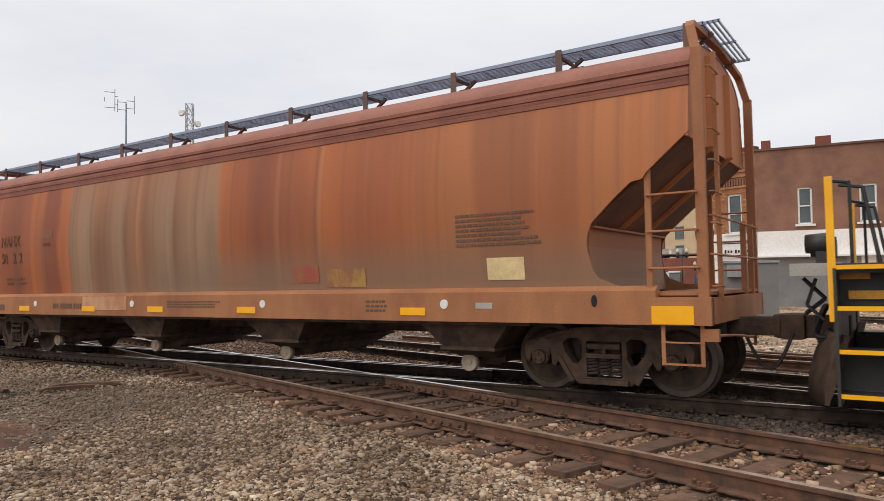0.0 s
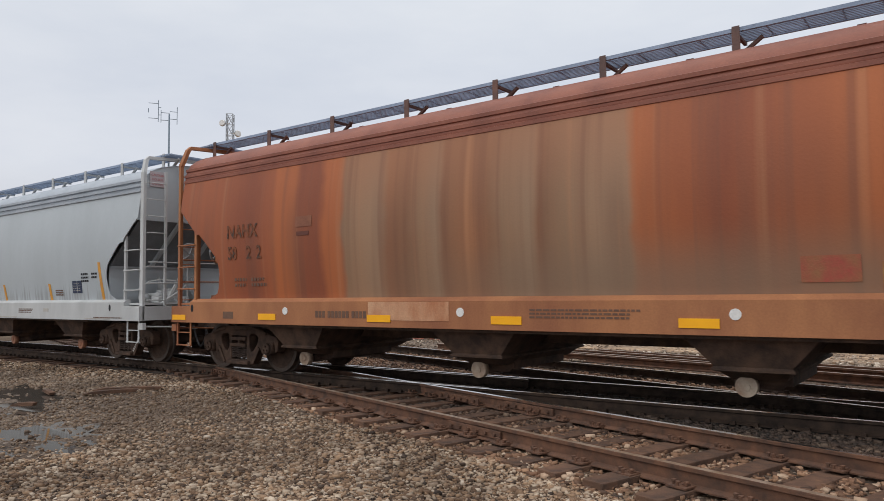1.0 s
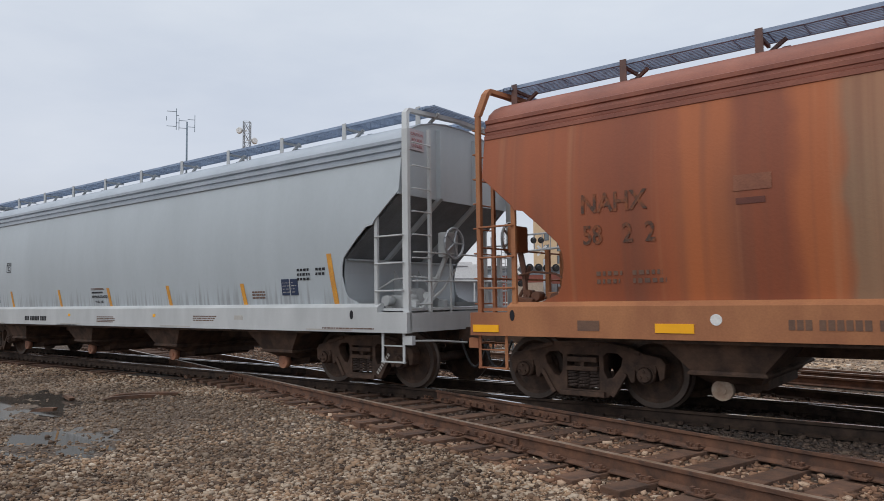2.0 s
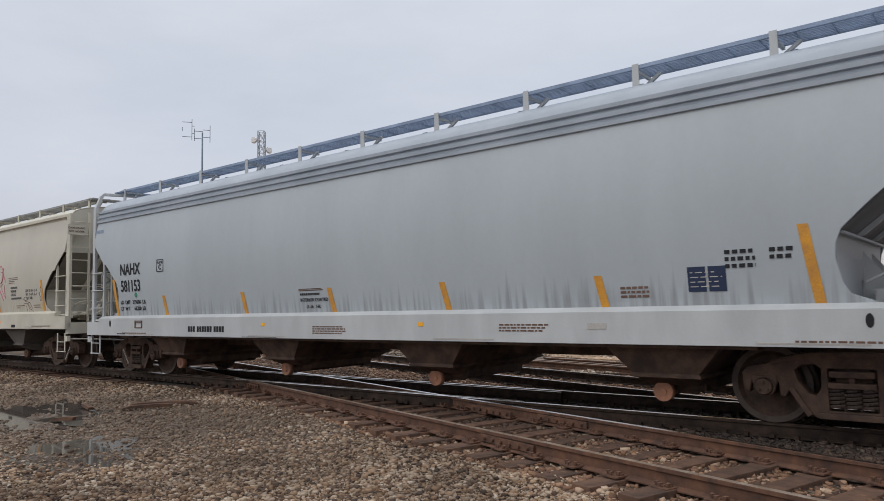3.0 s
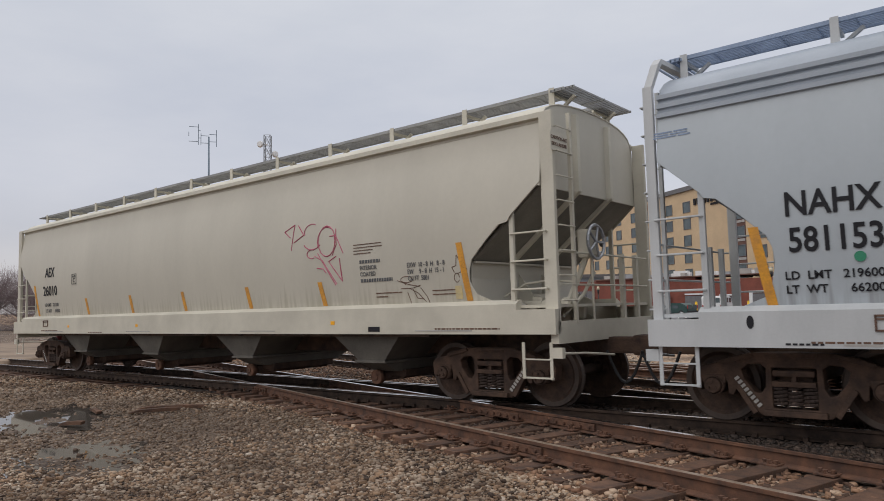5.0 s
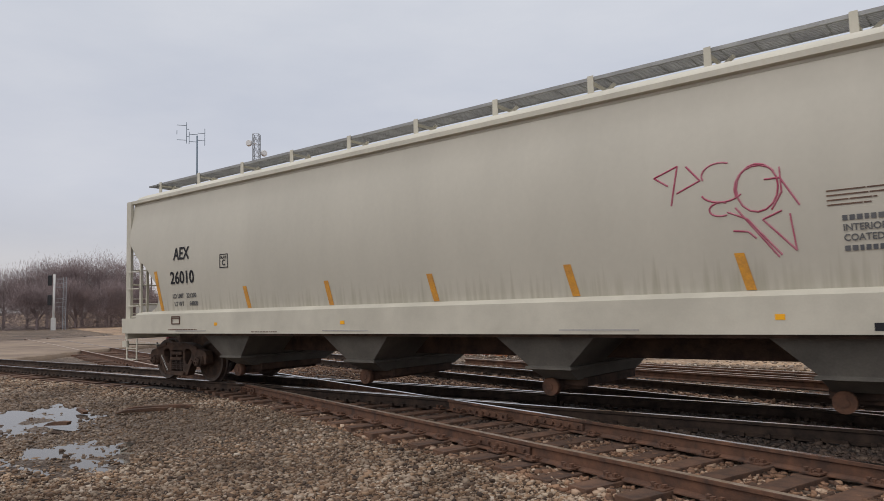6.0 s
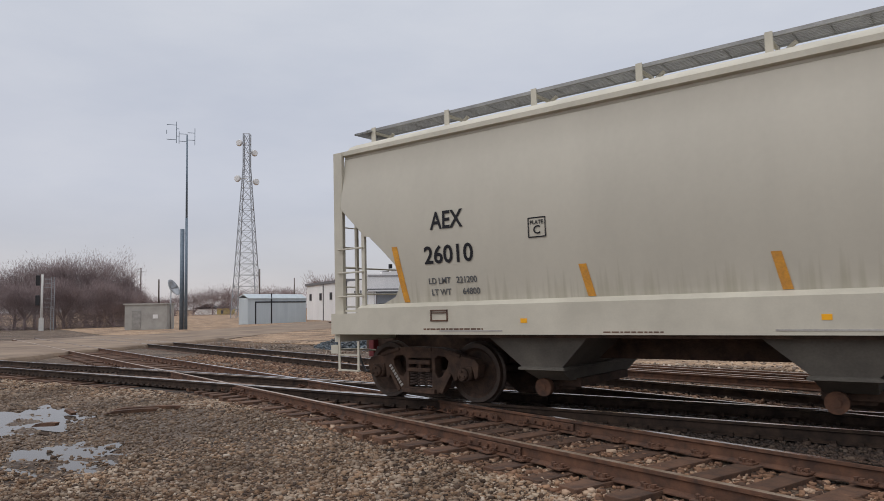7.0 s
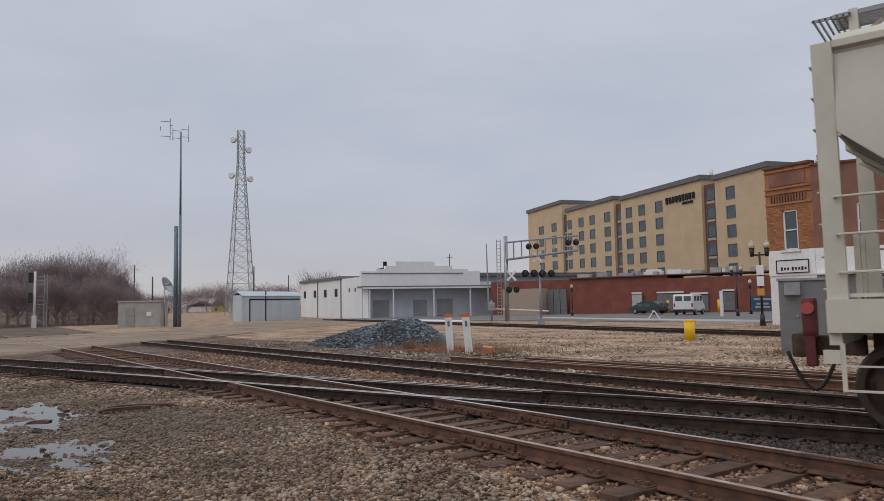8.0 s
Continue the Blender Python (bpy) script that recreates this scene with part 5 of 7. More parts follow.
box(bm, (9.0, 0, 2.85), (14.6, 1.9, 2.5), bevel=0.10)
part("hood", bm, GRIME, loco)
for i, z in enumerate((0.25, 0.70, 1.14, 1.56)):
    for s in (-1, 1):
        bm = bmesh.new()
        box(bm, (0.60, s * 1.42, z), (0.86, 0.36, 0.04))
        st = part("step", bm, GRIME, loco)
        bm = bmesh.new()
        box(bm, (0.60, s * 1.607, z), (0.86, 0.014, 0.045))
        part("step_edge", bm, YELLOW, st, "yellow step edging")
for s in (-1, 1):
    bm = bmesh.new()
    box(bm, (0.60, s * 1.22, 0.48), (0.86, 0.03, 0.42))
    box(bm, (0.60, s * 1.22, 1.35), (0.86, 0.03, 0.40))
    box(bm, (0.155, s * 1.42, 0.85), (0.03, 0.40, 1.4))
    box(bm, (1.05, s * 1.42, 0.9), (0.04, 0.40, 1.4))
    part("step_well", bm, GRIME, loco)
    bm = bmesh.new()
    box(bm, (0.13, s * 1.58, 1.75), (0.075, 0.04, 1.50), bevel=0.008)
    part("handrail", bm, YELLOW, loco, "yellow grab post")
    bm = bmesh.new()
    pipe(bm, [(0.30, s * 1.30, 1.6), (0.30, s * 1.30, 2.46), (0.12, s * 1.2, 2.50)], 0.02)
    pipe(bm, [(0.55, s * 1.30, 1.6), (0.42, s * 1.30, 2.40), (0.2, s * 1.28, 2.44)], 0.02)
    part("end_handrail", bm, GRIME, loco)
    bm = bmesh.new()
    box(bm, (0.42, s * 1.25, 1.27), (0.34, 0.05, 0.09))
    part("marker_reflector", bm, ORANGE, loco)
    bm = bmesh.new()
    box(bm, (0.30, s * 1.25, 1.47), (0.30, 0.05, 0.07))
    part("marker_reflector", bm, ORANGE, loco)
for y, hgt in ((-0.55, 0.34), (-0.05, 0.30)):
    bm = bmesh.new()
    box(bm, (-0.05, y, 1.60 + hgt / 2), (0.12, 0.16, hgt), bevel=0.02)
    rod(bm, (-0.22, y, 1.60 + hgt * 0.75), (0.06, y, 1.60 + hgt * 0.75), 0.11, 14, 0.13)
    part("signal_bell", bm, GRIME, loco)
bm = bmesh.new()
box(bm, (-0.22, 0, 0.86), (0.80, 0.26, 0.28), bevel=0.03)
box(bm, (-0.44, -0.04, 0.86), (0.28, 0.36, 0.32), bevel=0.06)
part("coupler", bm, TRUCK_IRON, loco)
for y, dip in ((-0.45, 0.50), (-0.60, 0.42), (-0.75, 0.36)):
    bm = bmesh.new()
    pipe(bm, [(-0.02 - 0.12 * math.sin(math.pi * i / 8), y - 0.05 * i / 8, 1.15 - dip * i / 8 - 0.12 * math.sin(math.pi * i / 8)) for i in range(9)], 0.024)
    part("brake_hose", bm, BLACK, loco)
bm = bmesh.new()
pipe(bm, [(-0.10, -0.80, 1.45), (-0.20, -0.82, 1.15), (-0.02, -0.86, 0.98)], 0.02)
pipe(bm, [(-0.25, -0.60, 1.45), (-0.02, -0.70, 1.22), (-0.22, -0.78, 1.05)], 0.025)
part("cable", bm, BLACK, loco)
truck(loco, 3.0)
truck(loco, 13.6)
things_that_roll.append((loco, -0.83))

# ---- beyond the tracks
BRICK_RED = mat("brick_red", (0.25, 0.078, 0.054), (0.17, 0.054, 0.04), rough=0.9, scale=0.6, bump=0.2, fine=12)
BRICK_BROWN = mat("brick_brown", (0.29, 0.145, 0.10), (0.17, 0.085, 0.062), rough=0.9, scale=0.5, bump=0.2, fine=14)
BRICK_ORANGE = mat("brick_orange", (0.42, 0.19, 0.085), (0.27, 0.115, 0.06), rough=0.9, scale=1.2, bump=0.2, fine=14)
TAN = mat("tan_render", (0.62, 0.455, 0.285), (0.54, 0.395, 0.25), rough=0.85, scale=0.4, bump=0.05, fine=6)
BROWN_TRIM = mat("brown_trim", (0.17, 0.085, 0.062), (0.12, 0.06, 0.048), rough=0.8, scale=0.5)
GREY_TRIM = mat("grey_trim", (0.17, 0.165, 0.17), (0.13, 0.125, 0.13), rough=0.7)
GLASS = mat("window_glass", (0.10, 0.13, 0.14), (0.06, 0.08, 0.09), rough=0.12, scale=0.6, bump=0.0)
WHITEWASH = mat("whitewashed_wall", (0.84, 0.83, 0.82), (0.75, 0.745, 0.74), rough=0.8, scale=0.3, stretch=(1, 1, 0.3), bump=0.05, fine=8)
GREY_WALL = mat("grey_wall", (0.40, 0.40, 0.39), (0.33, 0.33, 0.32), rough=0.8, scale=0.5)
SHEET_BLUE = mat("blue_white_sheet", (0.52, 0.58, 0.61), (0.45, 0.51, 0.55), rough=0.6, scale=0.6, stretch=(2, 2, 0.2))
CABINET = mat("cabinet_grey", (0.21, 0.21, 0.215), (0.16, 0.16, 0.165), rough=0.5, scale=1.0)
SHELTER = mat("shelter_metal", (0.40, 0.39, 0.36), (0.31, 0.30, 0.28), rough=0.55, scale=0.8)
TWIG = mat("bare_twigs", (0.37, 0.295, 0.29), (0.22, 0.172, 0.172), rough=0.95, scale=0.3)
DRY = mat("dry_grass", (0.31, 0.19, 0.115), (0.19, 0.11, 0.07), rough=0.95, scale=2)
BLUE_STONE = stone_mat("crushed_blue_stone", ((0.0, (0.025, 0.034, 0.044)), (0.5, (0.085, 0.118, 0.150)), (0.9, (0.18, 0.230, 0.275)), (1.0, (0.36, 0.41, 0.45))), False)
POLE_BLUE = mat("mast_blue_grey", (0.17, 0.22, 0.27), (0.12, 0.16, 0.20), rough=0.5, metal=0.3)
WOOD_POLE = mat("pole_wood", (0.12, 0.095, 0.08), (0.08, 0.06, 0.05), rough=0.95)
SIGNAL_YELLOW = mat("bollard_yellow", (0.85, 0.52, 0.01), (0.75, 0.44, 0.01), rough=0.4, bump=0.03)
ORANGE_PLASTIC = plain("orange_plastic", (0.70, 0.16, 0.04), 0.5)


def at_az(az, d):
    a = radians(az)
    return -d * math.sin(a), d * math.cos(a)


def facade(p, q):
    """A frame whose x runs along the wall from p to q, whose y points into the building."""
    d = Vector((q[0] - p[0], q[1] - p[1]))
    ang = math.atan2(d.y, d.x)
    return Matrix.Translation((p[0], p[1], 0)) @ Matrix.Rotation(ang, 4, "Z"), d.length


# hotel: tan blocks between brown strips; x runs from its near corner to its far one, y out of the wall is +y
hotel_m, hotel_l = facade((-24.3, 110.4), (-75.7, 146.6))
hotel = thing("hotel_building", "tan five-storey hotel with brown strips and dark cornices", "building", hotel_m)
OUT = 1.0   # the street side of this frame is +y


def block(parent, name, x0, x1, y0, y1, z0, z1, material, label=""):
    bm = bmesh.new()
    box(bm, ((x0 + x1) / 2, (y0 + y1) / 2, (z0 + z1) / 2), (abs(x1 - x0), abs(y1 - y0), z1 - z0))
    return part(name, bm, material, parent, label)


def window(parent, x, z, w, h, y, out, frame_mat, sash=True):
    """A framed window set on a wall; out is the way to the street along y."""
    bm = bmesh.new()
    t = 0.09
    for dx, dz, sx, sz in ((0, h / 2, w + t, t), (0, -h / 2, w + t, t), (-w / 2, 0, t, h), (w / 2, 0, t, h)):
        box(bm, (x + dx, y + out * 0.04, z + dz), (sx, 0.12, sz))
    if sash:
        box(bm, (x, y + out * 0.03, z), (w, 0.08, 0.07))
    win = part("window", bm, frame_mat, parent)
    bm = bmesh.new()
    box(bm, (x, y + out * 0.005, z), (w, 0.03, h))
    part("pane", bm, GLASS, win)
    return win


HB = -1.2
for x0, x1, y, top, m in ((0.2, 12.0, 0.0, 20.6, TAN), (15.0, 39.8, 0.3, 21.2, TAN), (42.5, 63.0, 0.3, 21.8, TAN), (65.2, 84.5, 0.3, 24.2, TAN)):
    block(hotel, "wall", x0, x1, y - 16, y, HB, top, m)
    block(hotel, "cornice", x0 - 0.2, x1 + 0.2, y - 16, y + 0.4, top, top + 0.8, GREY_TRIM)
for x0, x1, top in ((12.0, 15.0, 20.2), (39.8, 42.5, 20.8), (63.0, 65.2, 21.4)):
    block(hotel, "brown_strip", x0, x1, -16, -0.2, HB, top, BROWN_TRIM)
for x, y, w in ((8.4, 0.0, 1.9), (27.0, 0.3, 2.1), (32.5, 0.3, 2.0), (36.9, 0.3, 2.0), (45.1, 0.3, 2.2), (51.3, 0.3, 2.0), (56.2, 0.3, 2.0), (61.6, 0.3, 1.8)):
    for f in range(5):
        window(hotel, x, 17.9 + x * 0.015 - 3.02 * f, w, 1.9, y, 1, GREY_TRIM, False)
for x, w in ((13.4, 1.9), (41.1, 1.6), (64.1, 1.3)):
    for f in range(5):
        window(hotel, x, 18.5 - 3.02 * f, w, 1.8, -0.2, 1, GREY_TRIM, False)
        block(hotel, "spandrel", x - w / 2, x + w / 2, -0.2, -0.14, 17.0 - 3.02 * f, 17.4 - 3.02 * f, CONCRETE)
for x in (69.5, 76.5):
    for f in range(5):
        window(hotel, x, 19.0 - 3.02 * f, 2.4, 1.9, 0.3, 1, GREY_TRIM, False)
rnd = random.Random(2)
bm = bmesh.new()
for i in range(9):
    box(bm, (24.4 - i * 0.93, 0.45, 18.9), (0.60, 0.14, 1.1), (0, rnd.uniform(-4, 4), 0))
for i in range(6):
    box(bm, (19.8 - i * 0.5, 0.45, 17.9), (0.34, 0.1, 0.4))
part("sign_letters", bm, INK, hotel, "dark raised sign with lettering turned to bars")
bm = bmesh.new()
rod(bm, (16.5, -3, 21.8), (16.5, -3, 23.4), 0.35, 10)
part("vent_pipe", bm, WHITE, hotel)

# low red brick building before the hotel
low_m, _ = facade((-19.0, 92.0), (-56.0, 93.0))
low = thing("low_brick_building", "long single-storey red brick building with dark doors", "building", low_m)
block(low, "wall", 0, 14.5, -6, 0.3, -1, 4.25, BRICK_RED)
block(low, "wall", 14.5, 29.0, -6, 0.0, -1, 4.65, BRICK_RED)
block(low, "wall", 29.0, 45.0, -9, -3.0, -1, 4.7, BRICK_RED)
block(low, "coping", -0.1, 29.0, -6.1, 0.4, 4.65, 4.80, BROWN_TRIM)
for x, w, h, m in ((6.6, 1.5, 2.3, GREY_TRIM), (18.6, 1.4, 2.2, CONCRETE), (10.2, 2.2, 2.0, GREY_TRIM), (14.0, 3.6, 2.2, GREY_TRIM)):
    block(low, "door", x - w / 2, x + w / 2, 0.3, 0.50, 0.0, h, m)
    block(low, "lintel_light", x - w / 2, x + w / 2, 0.3, 0.56, h + 0.12, h + 0.30, WHITE)
for x in (29.6, 30.7, 31.8):
    block(low, "bin_gate", x, x + 1.0, -0.2, 0.0, -0.4, 3.2, GREY_TRIM)
block(low, "screen_wall", 33.0, 39.4, -0.6, 2.0, -0.5, 3.4, mat("block_wall", (0.42, 0.32, 0.25), (0.34, 0.26, 0.2), rough=0.9))
rnd = random.Random(7)
for i in range(22):
    bm = bmesh.new()
    x = rnd.uniform(3, 28)
    box(bm, (x, -1.5 - rnd.uniform(0, 3), 5.0), (rnd.uniform(0.5, 2.2), 0.8, rnd.uniform(0.4, 1.3)))
    part("roof_unit", bm, (STEEL, WHITE, CONCRETE)[i % 3], low, "rooftop air unit")

# corner building with a shop front
corner = thing("corner_brick_building", "old two-storey brick building with white shop front", "building")
cm, cl = facade((-7.75, 45.3), (14.0, 47.9))
om, ol = facade((-10.5, 46.4), (-7.75, 45.3))


def block_m(m4, parent, name, x0, x1, y0, y1, z0, z1, material, label=""):
    ob = block(parent, name, x0, x1, y0, y1, z0, z1, material, label)
    ob.matrix_basis = m4
    return ob


def wall_with_holes(m4, parent, name, x0, x1, depth, z0, z1, holes, material):
    """A wall with real openings: upright strips between them, sills below and lintels above."""
    def piece(xa, xb, za, zb):
        block_m(m4, parent, name, xa, xb, 0.0, depth, za, zb, material)

    x = x0
    for hx0, hx1, hz0, hz1 in sorted(holes):
        piece(x, hx0, z0, z1)
        piece(hx0, hx1, z0, hz0)
        piece(hx0, hx1, hz1, z1)
        x = hx1
    piece(x, x1, z0, z1)


wall_with_holes(cm, corner, "wall", 0.0, 21.0, 0.35, 4.36, 9.15, [(2.2, 2.95, 4.7, 6.85), (5.3, 6.15, 4.7, 6.85), (8.6, 9.4, 4.7, 6.9), (11.8, 12.6, 4.7, 6.9)], BRICK_BROWN)
block_m(cm, corner, "shop_front", 0.02, 21.0, -0.02, 0.35, 2.85, 4.36, WHITEWASH)
block_m(cm, corner, "shop_wall", 0.02, 21.0, 0.05, 0.35, -0.6, 2.85, GREY_WALL)
block_m(cm, corner, "shop_door", 5.3, 6.0, -0.06, 0.0, 0.0, 3.85, WHITEWASH)
block_m(cm, corner, "shutter", 0.6, 4.6, -0.06, 0.04, -0.4, 2.7, CABINET)
block_m(cm, corner, "canopy", 0.0, 12.0, -0.5, 0.0, 2.82, 2.92, WHITE)
wall_with_holes(om, corner, "wall", 0.0, 2.96, 0.35, 4.36, 9.35, [(1.05, 2.0, 4.37, 6.75)], BRICK_ORANGE)
block_m(om, corner, "shop_front", 0.02, 2.96, -0.02, 0.35, 2.85, 4.36, WHITEWASH)
block_m(om, corner, "shop_wall", 0.02, 2.96, 0.05, 0.35, -0.6, 2.85, WHITEWASH)
block_m(om, corner, "sign_board", 0.55, 2.6, -0.07, -0.02, 3.0, 3.75, WHITE)
for a in ((0.55, 2.6, 3.72, 3.78), (0.55, 2.6, 2.98, 3.03), (0.53, 0.59, 3.0, 3.75), (2.56, 2.62, 3.0, 3.75)):
    block_m(om, corner, "sign_edge", a[0], a[1], -0.09, -0.07, a[2], a[3], INK)
bm = bmesh.new()
for i in range(8):
    box(bm, (0.9 + i * 0.2 + (0.1 if i > 2 else 0), -0.085, 3.25), (0.11, 0.02, 0.14 + 0.07 * (i % 3 == 0)))
ob = part("sign_letters", bm, INK, corner)
ob.matrix_basis = om
for m4, x, z0, z1, w in ((om, 1.525, 4.35, 6.75, 0.95), (cm, 2.575, 4.7, 6.85, 0.75), (cm, 5.725, 4.7, 6.85, 0.85), (cm, 9.0, 4.7, 6.9, 0.8), (cm, 12.2, 4.7, 6.9, 0.8)):
    bm = bmesh.new()
    zc, h = (z0 + z1) / 2, z1 - z0
    for dx, dz, sx, sz in ((0, h / 2 - 0.05, w, 0.1), (0, -h / 2 + 0.05, w, 0.1), (-w / 2 + 0.05, 0, 0.1, h), (w / 2 - 0.05, 0, 0.1, h), (0, 0, w, 0.07)):
        box(bm, (x + dx, 0.12, zc + dz), (sx, 0.1, sz))
    box(bm, (x, -0.03, z0 - 0.05), (w + 0.3, 0.2, 0.12))
    win = part("window", bm, WHITE, corner, "white sash window")
    win.matrix_basis = m4
    bm = bmesh.new()
    box(bm, (x, 0.16, zc), (w - 0.1, 0.03, h - 0.1))
    part("pane", bm, GLASS, win)
# corbelled brick teeth under the parapet, and the parapet's courses
for i in range(13):
    block_m(om, corner, "brick_tooth", 0.35 + i * 0.18, 0.44 + i * 0.18, -0.10, 0.0, 7.25, 7.65, BRICK_BROWN)
for z in (7.1, 7.75, 8.05, 9.1):
    block_m(om, corner, "brick_course", 0.0, 2.96, -0.09, 0.0, z, z + 0.12, BRICK_ORANGE)
block_m(om, corner, "parapet_panel", 0.3, 2.6, -0.05, 0.0, 8.25, 9.0, BRICK_BROWN)
block_m(cm, corner, "coping", -0.05, 21.0, -0.1, 0.45, 9.15, 9.27, BROWN_TRIM)
block_m(om, corner, "coping", -0.05, 2.95, -0.14, 0.45, 9.35, 9.5, BROWN_TRIM)
for x0, x1, t in ((0.35, 0.85, 9.75), (3.2, 4.0, 9.75), (7.6, 8.1, 9.7)):
    block_m(cm, corner, "chimney", x0, x1, 0.0, 0.6, 9.2, t, BRICK_RED)
block_m(cm, corner, "roof", 0.0, 21.0, 0.35, 14.0, 8.6, 8.8, GREY_TRIM)
block_m(cm, corner, "side_wall", 20.7, 21.0, 0.35, 14.0, -0.6, 9.1, BRICK_BROWN)
rnd = random.Random(12)
for m4, x0, x1, z0, z1, matb, gaps in ((om, 0.02, 2.9, 4.40, 7.05, BRICK_ORANGE, [(1.0, 2.05, 4.28, 6.8)]),):
    bm = bmesh.new()
    box(bm, (0, 0, 0), (0.205, 0.02, 0.062))
    me = mesh_of("brick", bm, mat("brick_face", (0.46, 0.20, 0.085), (0.30, 0.125, 0.06), rough=0.9, scale=3, vary=0.45))
    r = 0
    z = z0
    while z < z1:
        x = x0 + (0.11 if r % 2 else 0.0) + 0.11
        while x < x1 - 0.08:
            if not any(g0 < x < g1 and g2 < z < g3 for g0, g1, g2, g3 in gaps):
                ob = new("brick", me)
                ob.parent = corner
                ob.matrix_basis = m4 @ pose(x, -0.008 + rnd.uniform(-0.003, 0.002), z)
            x += 0.22
        z += 0.151
        r += 1

# warehouse with a loading porch
wm, wlen = facade((-75.6, 80.0), (-64.0, 98.5))
wh = thing("warehouse", "white warehouse with a stepped parapet and a loading porch", "building")
FB = -0.95


# in this frame the street is on +y turned to the right of p->q, so the building lies at +y
def wq(name, x0, x1, y0, y1, z0, z1, m, label=""):
    return block_m(wm, wh, name, x0, x1, y0, y1, z0, z1, m, label)


wq("wall", -0.4, 22.0, 3.2, 3.5, FB, 5.0, mat("porch_wall", (0.66, 0.69, 0.74), (0.56, 0.59, 0.63), rough=0.8, scale=0.4))
wq("front_wall", -0.8, 19.5, 2.2, 3.2, 4.35, 6.7, WHITEWASH)
for x0, x1, zb, z in ((1.7, 17.4, 6.70, 7.05), (3.2, 14.6, 7.05, 7.55), (4.9, 11.5, 7.55, 8.25)):
    wq("parapet", x0, x1, 2.2, 3.2, zb, z, WHITEWASH)
wq("gutter", -0.6, 16.5, 2.08, 2.2, 6.32, 6.44, GREY_TRIM)
wq("porch_roof", -1.2, 22.4, -0.3, 3.2, 4.02, 4.30, GREY_TRIM)
wq("fascia", -1.2, 22.4, -0.36, -0.3, 3.86, 4.10, WHITE)
for x in (0.0, 3.8, 10.5, 16.8, 21.8):
    wq("porch_post", x - 0.10, x + 0.10, -0.1, 0.10, FB, 4.02, WHITE)
for x0, x1, zt in ((1.4, 4.0, 2.1), (8.1, 10.4, 2.1), (12.2, 14.9, 2.2)):
    wq("dock_door", x0, x1, 3.10, 3.2, FB + 0.4, zt, mat("dock_door_grey", (0.36, 0.37, 0.38), (0.29, 0.30, 0.31), rough=0.6, scale=0.6))
wq("dock", -0.4, 22.0, 0.2, 3.2, FB - 0.3, FB + 0.35, CONCRETE)
wq("right_wing", 18.0, 46.0, 6.0, 14.0, FB, 6.0, mat("wing_grey", (0.30, 0.33, 0.36), rough=0.7))
wq("wing_roof", 17.0, 46.0, 5.6, 14.0, 6.0, 6.6, GREY_TRIM)
wm2, wl2 = facade((-112.0, 98.3), (-75.6, 80.0))


def ws(name, x0, x1, y0, y1, z0, z1, m, label=""):
    return block_m(wm2, wh, name, x0, x1, y0, y1, z0, z1, m, label)


ws("side_wall", -0.5, 37.2, 0.0, 14.0, FB, 5.9, WHITEWASH)
ws("porch_end", 37.2, 40.2, 0.0, 0.25, FB, 4.02, WHITEWASH)
ws("porch_post", 40.2, 40.5, 0.0, 0.3, FB, 4.02, BROWN_TRIM)
ws("side_roof", -0.8, 27.0, -0.3, 14.0, 5.9, 6.4, GREY_TRIM)
for x in (39.0 - 36.4, 10.0, 17.0, 23.6):
    ws("side_window", x - 0.75, x + 0.75, -0.08, 0.02, 2.9, 4.3, GREY_TRIM)
    ws("side_pane", x - 0.62, x + 0.62, -0.11, -0.08, 3.02, 4.18, INK)
for x in (31.0, 34.0):
    ws("side_window", x - 0.3, x + 0.3, -0.08, 0.02, 3.6, 4.2, GREY_TRIM)
for x in (12.0, 26.5):
    ws("downpipe", x - 0.1, x + 0.1, -0.15, 0.0, FB, 5.9, GREY_TRIM)
ws("roof_unit", 29.6, 34.6, 5.0, 8.0, 5.9, 7.5, INK)
ws("chimney", 31.0, 31.5, 6.0, 6.5, 7.5, 8.7, INK)

# blue-white shed
shed = thing("storage_shed", "pale blue metal shed with dark trim", "shed")
sm, sl = facade(at_az(53.3, 118), at_az(48.85, 128))
bm = bmesh.new()
prism(bm, [(0, -1.4), (sl, -1.4), (sl, 3.3), (0, 3.3)], 0, 2.0)
ob = part("wall", bm, SHEET_BLUE, shed)
ob.matrix_basis = sm
bm = bmesh.new()
loft(bm, [[(-0.1, -0.25, 3.2), (-0.1, 1.0, 3.95), (-0.1, 2.25, 3.2), (-0.1, 1.0, 3.75)], [(sl, -0.25, 3.2), (sl, 1.0, 3.95), (sl, 2.25, 3.2), (sl, 1.0, 3.75)]], close=True, caps=True)
ob = part("roof", bm, SHEET_BLUE, shed)
ob.matrix_basis = sm
for x0, x1, z0, z1 in ((1.6, 1.8, -1.4, 2.6), (1.6, sl, 2.5, 2.7), (5.2, 5.4, -1.4, 4.0)):
    block_m(sm, shed, "dark_trim", x0, x1, -0.08, 0.0, z0, z1, INK)

